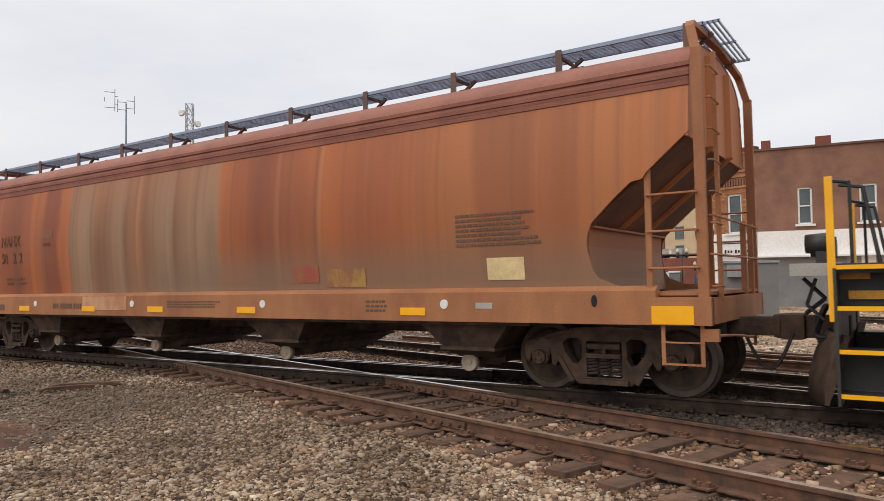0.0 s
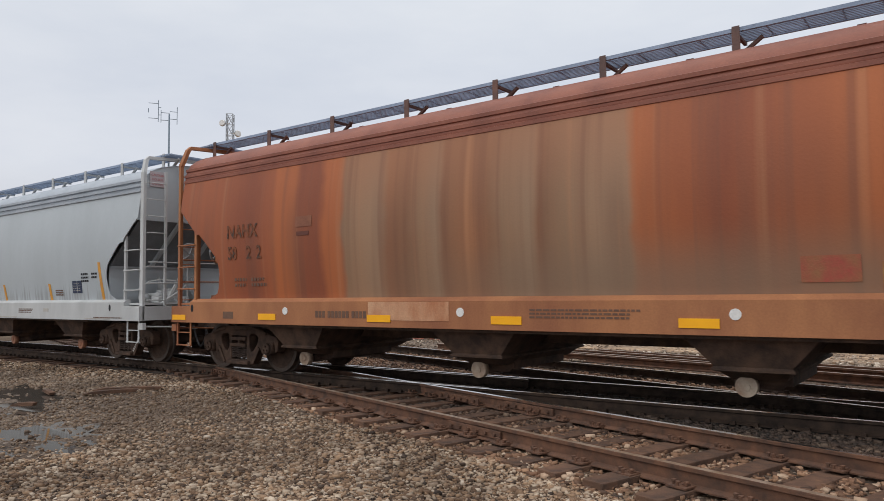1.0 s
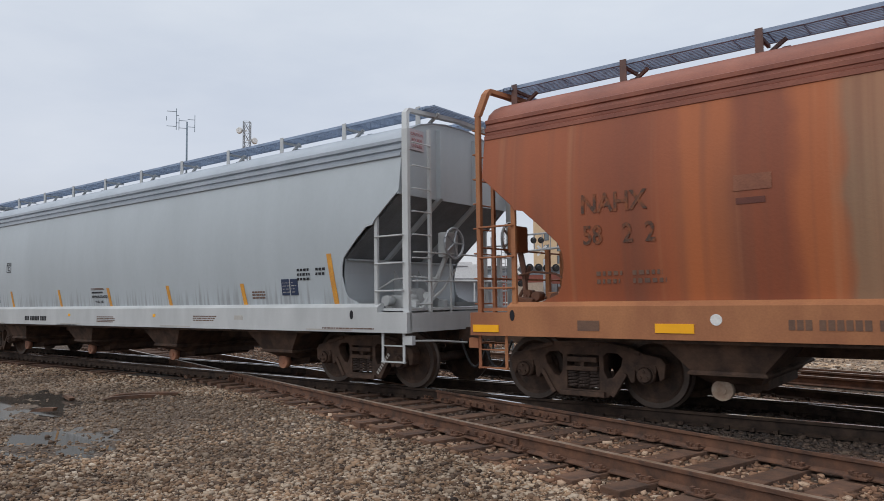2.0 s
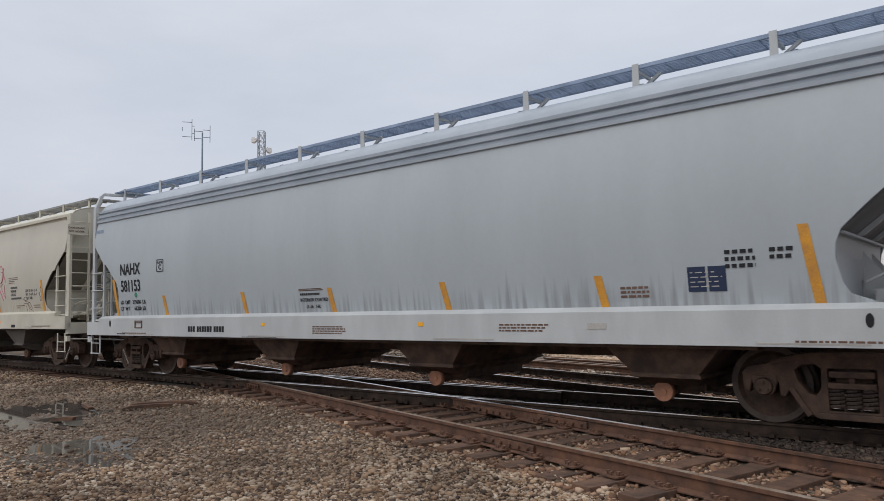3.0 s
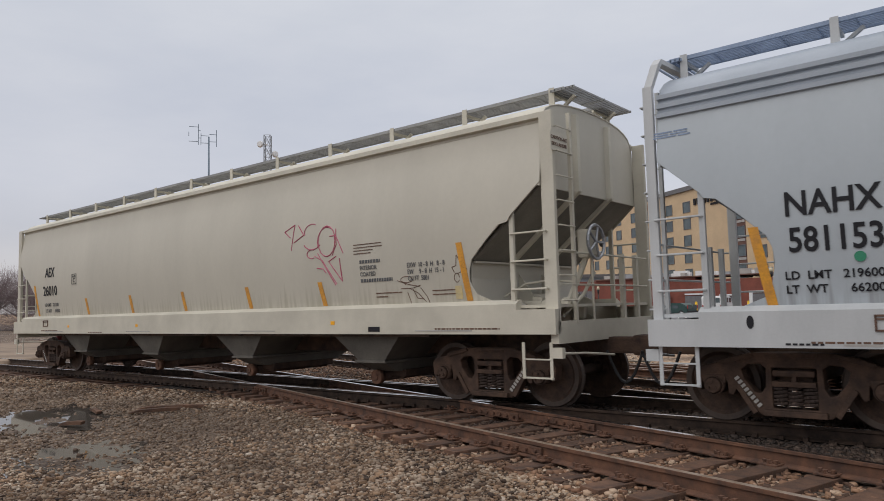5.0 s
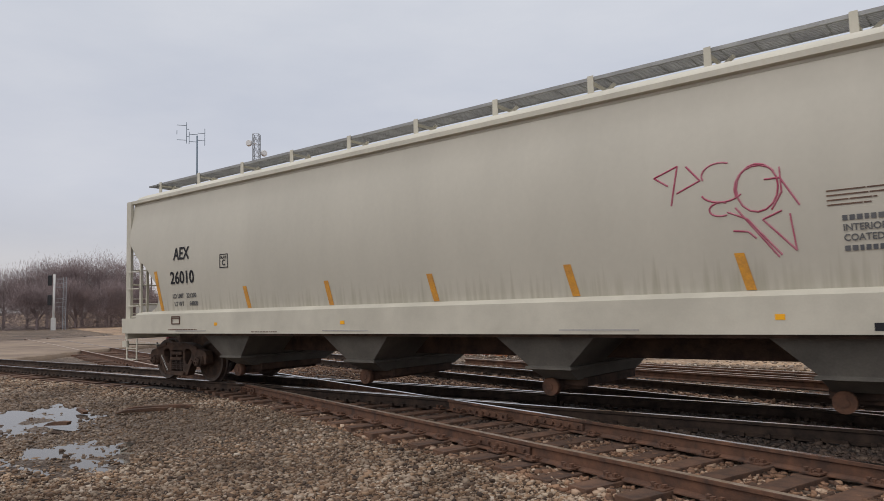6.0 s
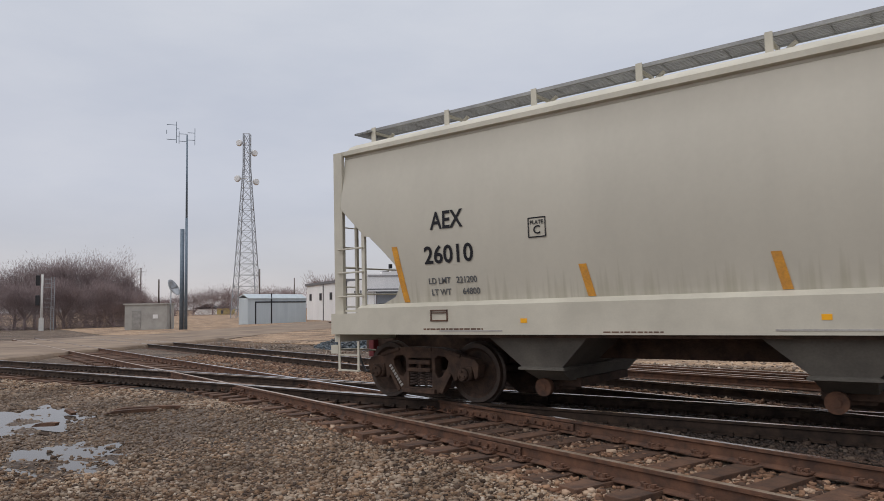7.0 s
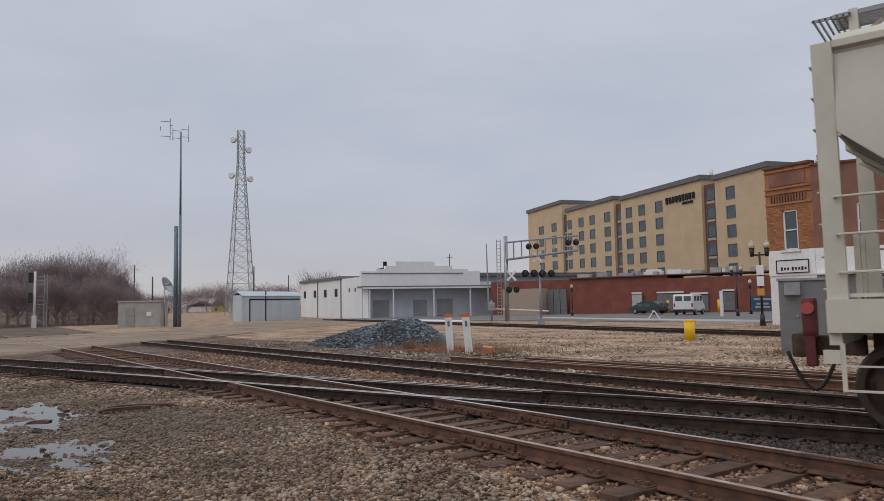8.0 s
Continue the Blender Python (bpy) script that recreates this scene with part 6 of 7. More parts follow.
# relay shelter and dish
x, y = at_az(61.85, 98)
shelter = thing("relay_shelter", "grey metal railway equipment shelter on a gravel pad", "shelter", pose(x, y, -0.95, 0, 0, 40))
block(shelter, "body", -0.3, 4.9, -0.2, 2.6, 0.0, 3.25, SHELTER)
block(shelter, "roof", -0.45, 5.05, -0.35, 2.75, 3.25, 3.42, SHELTER)
block(shelter, "door", 0.6, 1.7, -0.27, -0.2, 0.2, 2.5, mat("shelter_door", (0.33, 0.32, 0.30), rough=0.5))
block(shelter, "placard", 3.2, 3.8, -0.24, -0.2, 1.5, 2.0, WHITE)
x, y = at_az(58.9, 97)
dish = thing("satellite_dish", "grey dish antenna on a thin pole", "antenna", pose(x, y, -0.95))
bm = bmesh.new()
rod(bm, (0, 0, 0), (0, 0, 5.0), 0.07, 8)
part("pole", bm, STEEL, dish)
bm = bmesh.new()
rings = [[(r * math.cos(a), r * math.sin(a), 0.35 * r * r) for a in [2 * math.pi * i / 16 for i in range(17)]] for r in (0.02, 0.5, 0.9, 1.15)]
loft(bm, rings, smooth=True)
d2 = part("reflector", bm, STEEL, dish)
d2.matrix_basis = pose(0, 0, 5.2, 62, 0, 120)
d2.modifiers.new("thick", "SOLIDIFY").thickness = 0.04

# radio mast
x, y = at_az(57.9, 90)
mast = thing("radio_mast", "slim blue-grey radio mast with dipole antennas", "antenna mast", pose(x, y, -0.95))
bm = bmesh.new()
rod(bm, (-0.35, -0.2, 0), (-0.35, -0.2, 12.2), 0.26, 12, 0.24)
part("lower_tube", bm, POLE_BLUE, mast)
bm = bmesh.new()
rod(bm, (0.22, 0, 0), (0.18, 0, 13.5), 0.20, 10, 0.15)
rod(bm, (0.18, 0, 13.5), (0.12, 0, 23.6), 0.13, 10, 0.09)
part("upper_tube", bm, POLE_BLUE, mast)
A = Vector((math.cos(radians(58)), math.sin(radians(58)), 0))
for off, z, hgt, root in ((-0.85, 23.3, 1.5, 0.12), (0.95, 23.5, 2.1, 0.12), (-1.15, 23.9, 2.6, -0.85), (-2.25, 23.9, 0.5, -1.15)):
    bm = bmesh.new()
    p, q0 = A * off, A * root
    rod(bm, (p.x, p.y, z - hgt / 2), (p.x, p.y, z + hgt / 2), 0.04, 6)
    for dz in ((-0.45, 0.45) if hgt > 1 else (-0.9, 0.9)):
        rod(bm, (p.x, p.y, z + dz), (q0.x, q0.y, z + dz), 0.035, 6)
    part("dipole", bm, POLE_BLUE, mast)

# lattice tower
x, y = at_az(53.4, 200)
tower = thing("lattice_tower", "tall galvanized lattice tower with microwave dishes", "tower", pose(x, y, -1.4, 0, 0, 40))
TH = 51.0


def half_at(z):
    return 3.4 + (0.85 - 3.4) * min(z / 42.0, 1.0)


for sx, sy in ((1, 1), (1, -1), (-1, 1), (-1, -1)):
    bm = bmesh.new()
    loft(bm, [[(sx * half_at(z) + 0.13 * math.cos(k * math.pi / 3), sy * half_at(z) + 0.13 * math.sin(k * math.pi / 3), z) for k in range(6)] for z in (0.0, 42.0, 51.0)], close=True, caps=True)
    part("leg", bm, STEEL, tower)
for s in range(4):
    for z in range(0, 51, 3):
        a, b = half_at(z), half_at(z + 3)
        bm = bmesh.new()
        q = Matrix.Rotation(s * math.pi / 2, 4, "Z")
        for p0, p1 in (((-a, a, z), (b, b, z + 3)), ((a, a, z), (-b, b, z + 3)), ((-b, b, z + 3), (b, b, z + 3))):
            rod(bm, q @ Vector(p0), q @ Vector(p1), 0.055, 4)
        part("bracing", bm, STEEL, tower)
for z, ox in ((48.5, -1.9), (45.8, 1.9), (38.6, -2.4), (37.8, 2.4)):
    bm = bmesh.new()
    rod(bm, (ox, -0.6, z), (ox, -1.2, z), 0.95, 16, 0.72)
    rod(bm, (ox, -0.6, z), (0, 0, z), 0.12, 6)
    d3 = part("microwave_dish", bm, WHITE, tower)
    d3.matrix_basis = pose(0, 0, 0, 0, 0, -10 if ox < 0 else 35)

# wayside signal
x, y = at_az(67.4, 119)
sig = thing("railway_signal", "tall railway signal with two dark heads and a ladder", "railway signal", pose(x, y, -1.1, 0, 0, 60))
bm = bmesh.new()
rod(bm, (0, 0, 0), (0, 0, 8.2), 0.16, 8)
box(bm, (0, 0, 0.9), (0.6, 0.5, 1.8))
part("mast", bm, plain("signal_silver", (0.62, 0.61, 0.58), 0.5), sig)
for z in (7.3, 4.4):
    bm = bmesh.new()
    box(bm, (-0.55, 0, z), (0.55, 0.35, 1.5), bevel=0.1)
    part("signal_head", bm, BLACK, sig)
    bm = bmesh.new()
    for q in (-0.6, 0.6):
        rod(bm, (0.3, q, z - 1.0), (1.2, q, z - 1.0), 0.04, 5)
    for dz in (-1.0, -0.4, 0.2):
        pipe(bm, [(0.3, -0.6, z + dz), (1.2, -0.6, z + dz), (1.2, 0.6, z + dz), (0.3, 0.6, z + dz)], 0.03, 5)
    part("platform_rail", bm, STEEL, sig)
bm = bmesh.new()
for q in (1.2, 1.6):
    rod(bm, (q, 0, 0), (q, 0, 7.8), 0.05, 6)
for i in range(24):
    rod(bm, (1.2, 0, 0.3 + i * 0.32), (1.6, 0, 0.3 + i * 0.32), 0.03, 4)
part("ladder", bm, STEEL, sig)

# crossing signals: cantilever and roadside mast
x, y = at_az(32.35, 66)
cant = thing("crossing_cantilever", "grey cantilever over the road with crossing lights", "crossing signal", pose(x, y, -0.25, 0, 0, 28))
bm = bmesh.new()
rod(bm, (0, 0, 0), (0, 0, 7.9), 0.21, 12, 0.18)
part("mast", bm, STEEL, cant)
bm = bmesh.new()
for yy in (-0.4, 0.4):
    rod(bm, (0, yy, 7.3), (6.6, yy, 7.75), 0.05, 6)
    rod(bm, (0, yy, 5.7), (6.6, yy, 6.4), 0.08, 6)
    for i in range(10):
        u = i / 9 * 6.6
        rod(bm, (u, yy, 5.7 + 0.106 * u), (u, yy, 7.3 + 0.068 * u), 0.035, 5)
box(bm, (3.3, 0, 6.02), (6.6, 0.8, 0.05), (0, -6, 0))
part("walkway_arm", bm, STEEL, cant)
bm = bmesh.new()
for q in (-0.85, -0.5):
    rod(bm, (q, 0, 0.4), (q, 0, 7.6), 0.04, 6)
for i in range(22):
    rod(bm, (-0.85, 0, 0.5 + i * 0.33), (-0.5, 0, 0.5 + i * 0.33), 0.025, 5)
part("ladder", bm, STEEL, cant)


def lights(parent, x, z, y=-0.35):
    for q in (-0.34, 0.34):
        bm = bmesh.new()
        rod(bm, (x + q, y - 0.05, z), (x + q - 0.02, y, z), 0.29, 18)
        rod(bm, (x + q + 0.10, y - 0.40, z - 0.03), (x + q, y - 0.05, z), 0.17, 14, 0.19)
        rod(bm, (x + q, y, z), (x + q, y + 0.35, z), 0.03, 6)
        part("crossing_light", bm, BLACK, parent, "round black-backed crossing light")


def crossbuck(parent, x, z, y=-0.3):
    for s in (-1, 1):
        bm = bmesh.new()
        box(bm, (x, y - 0.02 * s, z), (1.2, 0.02, 0.2), (0, s * 48, 0))
        part("crossbuck_blade", bm, WHITE, parent, "white crossbuck blade")


lights(cant, 2.5, 6.85)
lights(cant, 6.1, 7.1)
lights(cant, 0.6, 2.9)
crossbuck(cant, 0.5, 4.2)
crossbuck(cant, 2.9, 5.9)
x, y = at_az(29.67, 55)
xsig = thing("crossing_signal", "roadside crossing signal with paired lights on a steel mast", "crossing signal", pose(x, y, -0.25, 0, 0, 28))
bm = bmesh.new()
rod(bm, (0, 0, 0), (0, 0, 4.6), 0.085, 10)
box(bm, (0, 0, 0.25), (0.55, 0.45, 0.5), bevel=0.04)
part("mast", bm, STEEL, xsig)
lights(xsig, -0.75, 3.95)
lights(xsig, 0.55, 3.9)
x, y = at_az(33.6, 69)
gate = thing("crossing_gate", "raised grey crossing gate machine on a post", "crossing gate", pose(x, y, -0.3, 0, 0, 28))
bm = bmesh.new()
rod(bm, (0, 0, 0), (0, 0, 2.0), 0.09, 8)
box(bm, (0, 0, 1.4), (0.7, 0.5, 0.8), bevel=0.08)
part("mechanism", bm, STEEL, gate)
bm = bmesh.new()
rod(bm, (-0.25, -0.2, 1.2), (-0.35, -0.2, 7.5), 0.09, 6, 0.05)
part("gate_arm", bm, STEEL, gate)
bm = bmesh.new()
rod(bm, (0.2, 0, 1.2), (5.5, 0, 0.9), 0.06, 6)
part("low_rail", bm, WHITE, gate)

# gravel heap
bm = bmesh.new()
rings = []
for i in range(10):
    f = i / 9
    ring = []
    for j in range(28):
        a = 2 * math.pi * j / 28
        r = (1 - f) ** 0.8 * (1 + 0.18 * noise.noise((math.cos(a) * 1.5, math.sin(a) * 1.5, 2)))
        ring.append((-21.1 + 1.25 * f + 4.2 * r * math.cos(a) * (1.08 if math.cos(a) < 0 else 0.66), 23.6 + 2.2 * r * math.sin(a), -0.27 + 1.16 * f ** 0.9 + 0.08 * noise.noise((a * 3, f * 6, 0))))
    rings.append(ring)
loft(bm, rings, close=True, caps=True)
heap = tagged(new("gravel_heap", mesh_of("gravel_heap", bm, BLUE_STONE)), "heap of blue-grey crushed stone beside the track", "gravel heap", "", "stuff")

# leaning marker posts and bits
for az, d, lean, top in ((36.95, 25.7, -3, 1.40), (35.45, 24.6, -5, 1.42)):
    x, y = at_az(az, d)
    post = thing("marker_post", "white plastic marker post with an orange top", "post", pose(x, y, gz(x) - 0.05, 0, lean, 36), group="marker posts")
    block(post, "board", -0.13, 0.13, -0.05, 0.05, 0.0, top - 0.12, WHITE)
    block(post, "cap", -0.14, 0.14, -0.06, 0.06, top - 0.12, top, ORANGE_PLASTIC)
    block(post, "label", -0.04, 0.04, -0.056, -0.05, top - 0.45, top - 0.25, GREY_TRIM)
x, y = at_az(34.0, 23.9)
bucket = thing("orange_block", "faded orange plastic block lying in the weeds", "block", pose(x, y, gz(x) - 0.03, 0, 0, 25))
bm = bmesh.new()
box(bm, (0, 0, 0.14), (0.34, 0.3, 0.3), (8, 6, 0), bevel=0.05)
part("body", bm, mat("faded_orange", (0.55, 0.22, 0.10), rough=0.7), bucket)
x, y = at_az(18.45, 30.3)
boll = thing("yellow_bollard", "bright yellow plastic pipe cover in the gravel", "bollard", pose(x, y, gz(x) - 0.04))
bm = bmesh.new()
rod(bm, (0, 0, 0), (0, 0, 0.84), 0.21, 20)
rod(bm, (0, 0, 0.84), (0, 0, 0.88), 0.22, 20, 0.15)
part("sleeve", bm, SIGNAL_YELLOW, boll)
bm = bmesh.new()
rod(bm, (0, 0, 0.0), (0, 0, 0.05), 0.25, 20)
part("base_ring", bm, SIGNAL_YELLOW, boll)
x, y = at_az(10.4, 22.8)
cab = thing("relay_cabinet", "dark grey steel trackside relay cabinet", "cabinet", pose(x, y, gz(x) - 0.05, 0, 0, 10))
block(cab, "body", -0.70, 0.80, -0.4, 0.5, 0.0, 2.15, CABINET)
block(cab, "lid", -0.74, 0.84, -0.46, 0.54, 2.15, 2.22, STEEL)
block(cab, "meter_box", -0.55, -0.15, -0.62, -0.4, 1.75, 2.10, STEEL)
bm = bmesh.new()
rod(bm, (-0.25, -0.44, 1.15), (-0.25, -0.4, 1.15), 0.045, 12)
part("lock", bm, STEEL, cab)


def lamp_post(az, d, h, two):
    x, y = at_az(az, d)
    lp = thing("street_lamp", "black ornamental street lamp with pale glass tops", "street lamp", pose(x, y, gz(x) + 0.05, 0, 0, 12), group="street lamps")
    bm = bmesh.new()
    rod(bm, (0, 0, 0), (0, 0, 0.7), 0.17, 10, 0.11)
    rod(bm, (0, 0, 0.7), (0, 0, h - 0.7), 0.07, 10, 0.06)
    if two:
        rod(bm, (-0.42, 0, h - 0.85), (0.42, 0, h - 0.85), 0.05, 8)
    part("post", bm, BLACK, lp)
    for q in ((-0.40, 0.40) if two else (0.0,)):
        bm = bmesh.new()
        rod(bm, (q, 0, h - 0.95), (q, 0, h - 0.45), 0.10, 8, 0.15)
        hd = part("lamp_head", bm, BLACK, lp)
        bm = bmesh.new()
        rod(bm, (q, 0, h - 0.45), (q, 0, h - 0.12), 0.19, 10, 0.15)
        rod(bm, (q, 0, h - 0.12), (q, 0, h), 0.15, 10, 0.02)
        part("lamp_glass", bm, mat("lamp_glass", (0.66, 0.58, 0.40), rough=0.4), hd)
    return lp


lamp = lamp_post(13.35, 45.0, 4.95, True)
for z0, z1, m in ((2.95, 3.5, WHITE), (2.3, 2.85, WHITE), (1.75, 2.15, ORANGE)):
    block(lamp, "road_sign", -0.20, 0.18, -0.10, -0.08, z0, z1, m)
lamp_post(15.0, 72.0, 4.7, True)
lamp_post(14.1, 80.0, 3.6, False)
lamp_post(27.2, 92.0, 4.0, False)
x, y = at_az(13.3, 70)
bsign = thing("blue_sign", "low dark blue sign with pale bars of lettering", "sign", pose(x, y, 0.0, 0, 0, 12))
block(bsign, "board", -0.95, 0.95, -0.05, 0.05, 0.4, 1.7, plain("sign_blue", (0.03, 0.09, 0.16), 0.5))
for z, w in ((1.4, 0.7), (1.0, 0.5), (0.7, 0.6)):
    block(bsign, "sign_letters", -w, w, -0.08, -0.05, z - 0.08, z + 0.08, CONCRETE)
for az, d, h in ((16.1, 72, 2.4),):
    x, y = at_az(az, d)
    pb = thing("white_post", "white plastic post by a folded barricade", "post", pose(x, y, -0.15))
    block(pb, "body", -0.13, 0.13, -0.13, 0.13, 0, h, WHITE)
x, y = at_az(21.0, 62)
barr = thing("barricade", "small white A-frame barricade in the lot", "barricade", pose(x, y, -0.2, 0, 0, 20))
bm = bmesh.new()
for s in (-1, 1):
    box(bm, (s * 0.28, 0, 0.42), (0.08, 0.5, 0.95), (0, -s * 32, 0))
part("frame", bm, WHITE, barr)
for az, d in ((19.95, 88), (16.3, 89), (18.9, 89.5)):
    x, y = at_az(az, d)
    yb = thing("yellow_post", "short yellow guard post at the wall", "bollard", pose(x, y, -0.1), group="guard posts")
    bm = bmesh.new()
    rod(bm, (0, 0, 0), (0, 0, 1.45), 0.14, 10)
    rod(bm, (0, 0, 1.45), (0, 0, 1.55), 0.14, 10, 0.07)
    part("tube", bm, SIGNAL_YELLOW, yb)


def vehicle(name, label, az, d, turn, L, W, H, paint, van):
    x, y = at_az(az, d)
    v = thing(name, label, "van" if van else "car", pose(x, y, -0.18, 0, 0, turn))
    bm = bmesh.new()
    if van:
        side = [(-L / 2, 0.45), (L / 2 - 0.1, 0.45), (L / 2, 1.0), (L / 2 - 0.75, 1.25), (L / 2 - 1.35, H - 0.1), (L / 2 - 1.7, H), (-L / 2 + 0.1, H), (-L / 2, H - 0.25)]
    else:
        side = [(-L / 2, 0.35), (L / 2, 0.35), (L / 2, 0.75), (L / 2 - 1.0, 1.0), (L / 2 - 1.9, H), (-L / 2 + 0.9, H), (-L / 2 + 0.1, 1.05)]
    prism(bm, side, -W / 2, W / 2)
    bmesh.ops.bevel(bm, geom=list(bm.edges), offset=0.07, segments=2, affect="EDGES")
    part("body", bm, paint, v)
    zc = H - 0.45
    for s in (-1, 1):
        for k in range(3 if van else 2):
            bm = bmesh.new()
            xw = L / 2 - 1.75 - k * (1.15 if van else 1.0)
            box(bm, (xw, s * (W / 2 + 0.003), zc), (0.9 if van else 0.8, 0.02, 0.5 if van else 0.36))
            part("side_window", bm, GLASS, v)
    for q in (-0.45, 0.45):
        bm = bmesh.new()
        box(bm, (-L / 2 - 0.003, q, zc), (0.02, 0.72, 0.5))
        part("rear_window", bm, GLASS, v)
        bm = bmesh.new()
        box(bm, (-L / 2 - 0.01, q * 2.05, 1.05), (0.04, 0.14, 0.4))
        part("tail_light", bm, RED, v)
    bm = bmesh.new()
    box(bm, (-L / 2 - 0.03, 0, 0.5), (0.14, W, 0.22), bevel=0.03)
    part("bumper", bm, BLACK, v)
    bm = bmesh.new()
    box(bm, (L / 2 - 1.05, 0, zc), (0.05, W - 0.3, 0.6), (0, -35, 0))
    part("windscreen", bm, GLASS, v)
    for sx in (-L / 2 + 0.9, L / 2 - 0.95):
        for s in (-1, 1):
            bm = bmesh.new()
            rod(bm, (sx, s * (W / 2 - 0.2), 0.34), (sx, s * (W / 2 + 0.02), 0.34), 0.34, 18)
            wv = part("wheel", bm, BLACK, v)
            bm = bmesh.new()
            rod(bm, (sx, s * (W / 2 + 0.0), 0.34), (sx, s * (W / 2 + 0.035), 0.34), 0.19, 14)
            part("rim", bm, STEEL, wv)
    return v


vehicle("parked_van", "white passenger van parked with its rear outward", 18.4, 82, 94, 4.9, 2.12, 2.2, plain("van_white", (0.74, 0.74, 0.73), 0.35), True)
vehicle("parked_car", "dark green hatchback parked at the brick wall", 21.4, 88, 165, 4.4, 1.8, 1.5, plain("car_green", (0.03, 0.07, 0.065), 0.3), False)

# small house, poles, wires
x, y = at_az(54.9, 330)
house = thing("yellow_house", "small yellow house far behind the tracks", "house", pose(x, y, -1.6, 0, 0, 40))
block(house, "wall", -3, 3, -4, 4, 0, 3.6, mat("yellow_siding", (0.62, 0.50, 0.18), rough=0.8))
bm = bmesh.new()
prism(bm, [(-3.5, 3.4), (3.5, 3.4), (0, 6.2)], -4.4, 4.4)
part("roof", bm, GREY_TRIM, house)
block(house, "window", -1.2, -0.2, -4.06, -4.0, 1.0, 2.6, GLASS)
x, y = at_az(56.2, 345)
house2 = thing("white_house", "small pale house with a dark roof in the distance", "house", pose(x, y, -1.6, 0, 0, 40))
block(house2, "wall", -5, 5, -4, 4, 0, 3.4, WHITEWASH)
bm = bmesh.new()
prism(bm, [(-5.5, 3.2), (5.5, 3.2), (0, 5.6)], -4.4, 4.4)
part("roof", bm, INK, house2)
for az, d, el in ((61.0, 190, 0.055), (59.75, 150, 0.040), (52.4, 170, 0.0535), (49.75, 210, 0.041), (36.9, 190, 0.068)):
    x, y = at_az(az, d)
    up = thing("utility_pole", "weathered wooden utility pole", "utility pole", pose(x, y, -1.4), group="utility poles")
    bm = bmesh.new()
    h = 3.0 + el * d
    rod(bm, (0, 0, 0), (0, 0, h), 0.2, 7, 0.13)
    part("pole", bm, WOOD_POLE, up)
    if az < 40 or az > 60.5:
        bm = bmesh.new()
        box(bm, (0, 0, h - 1.0), (1.6, 0.10, 0.12), (0, 0, az))
        part("cross_arm", bm, WOOD_POLE, up)


def bare_tree(az, d, h, wide, seed):
    """A leafless tree: trunk, limbs, and a crown of fine twigs."""
    x, y = at_az(az, d)
    rnd = random.Random(seed)
    tr = thing("bare_tree", "leafless grey-brown tree in a thicket", "tree", pose(x, y, -1.5, 0, 0, rnd.uniform(0, 360)), group="bare trees")
    bm = bmesh.new()
    rod(bm, (0, 0, 0), (0, 0, h * 0.35), 0.26, 6, 0.18)
    tips = []
    for i in range(9):
        a, up = rnd.uniform(0, 6.28), rnd.uniform(0.45, 0.9)
        s = Vector((0, 0, h * rnd.uniform(0.08, 0.35)))
        e = s + Vector((math.cos(a) * wide * 0.30 * rnd.uniform(0.4, 1), math.sin(a) * wide * 0.30 * rnd.uniform(0.4, 1), h * 0.35 * up))
        rod(bm, s, e, 0.12, 5, 0.06)
        for j in range(4):
            q = e + Vector((rnd.gauss(0, wide * 0.13), rnd.gauss(0, wide * 0.13), h * rnd.uniform(0.02, 0.26)))
            rod(bm, e, q, 0.05, 4, 0.015)
            tips.append(q)
            tips.append(e.lerp(q, 0.5))
    part("trunk", bm, TWIG, tr)
    vs, fs = [], []
    near = d < 160
    for i in range(11000 if near else 3200):
        if i % 3:
            p = rnd.choice(tips) + Vector((rnd.gauss(0, wide * 0.08), rnd.gauss(0, wide * 0.08), rnd.gauss(0, h * 0.06)))
        else:
            a, r = rnd.uniform(0, 6.28), math.sqrt(rnd.random()) * wide * 0.46
            p = Vector((r * math.cos(a), r * math.sin(a), h * rnd.uniform(0.0, 0.86) * (1 - 0.55 * (r / (wide * 0.46)) ** 2)))
        p.z = max(p.z, 0.2)
        out = (p - Vector((0, 0, h * 0.25))).normalized()
        dr = (out + Vector((rnd.gauss(0, 0.35), rnd.gauss(0, 0.35), abs(rnd.gauss(0.5, 0.35))))).normalized() * rnd.uniform(0.30, 0.80) * (1.0 if near else 1.6)
        side = dr.cross(Vector((rnd.random(), rnd.random(), rnd.random()))).normalized() * (0.020 if near else 0.040)
        up2 = dr.cross(side).normalized() * (0.014 if near else 0.03)
        b0 = len(vs)
        vs += [p + side, p - side + up2, p - side - up2, p + dr]
        fs += [(b0, b0 + 1, b0 + 3), (b0 + 1, b0 + 2, b0 + 3), (b0 + 2, b0, b0 + 3)]
    me = bpy.data.meshes.new("crown")
    me.from_pydata(vs, [], fs)
    me.materials.append(TWIG)
    cr = new("crown", me)
    cr.parent = tr
    return tr


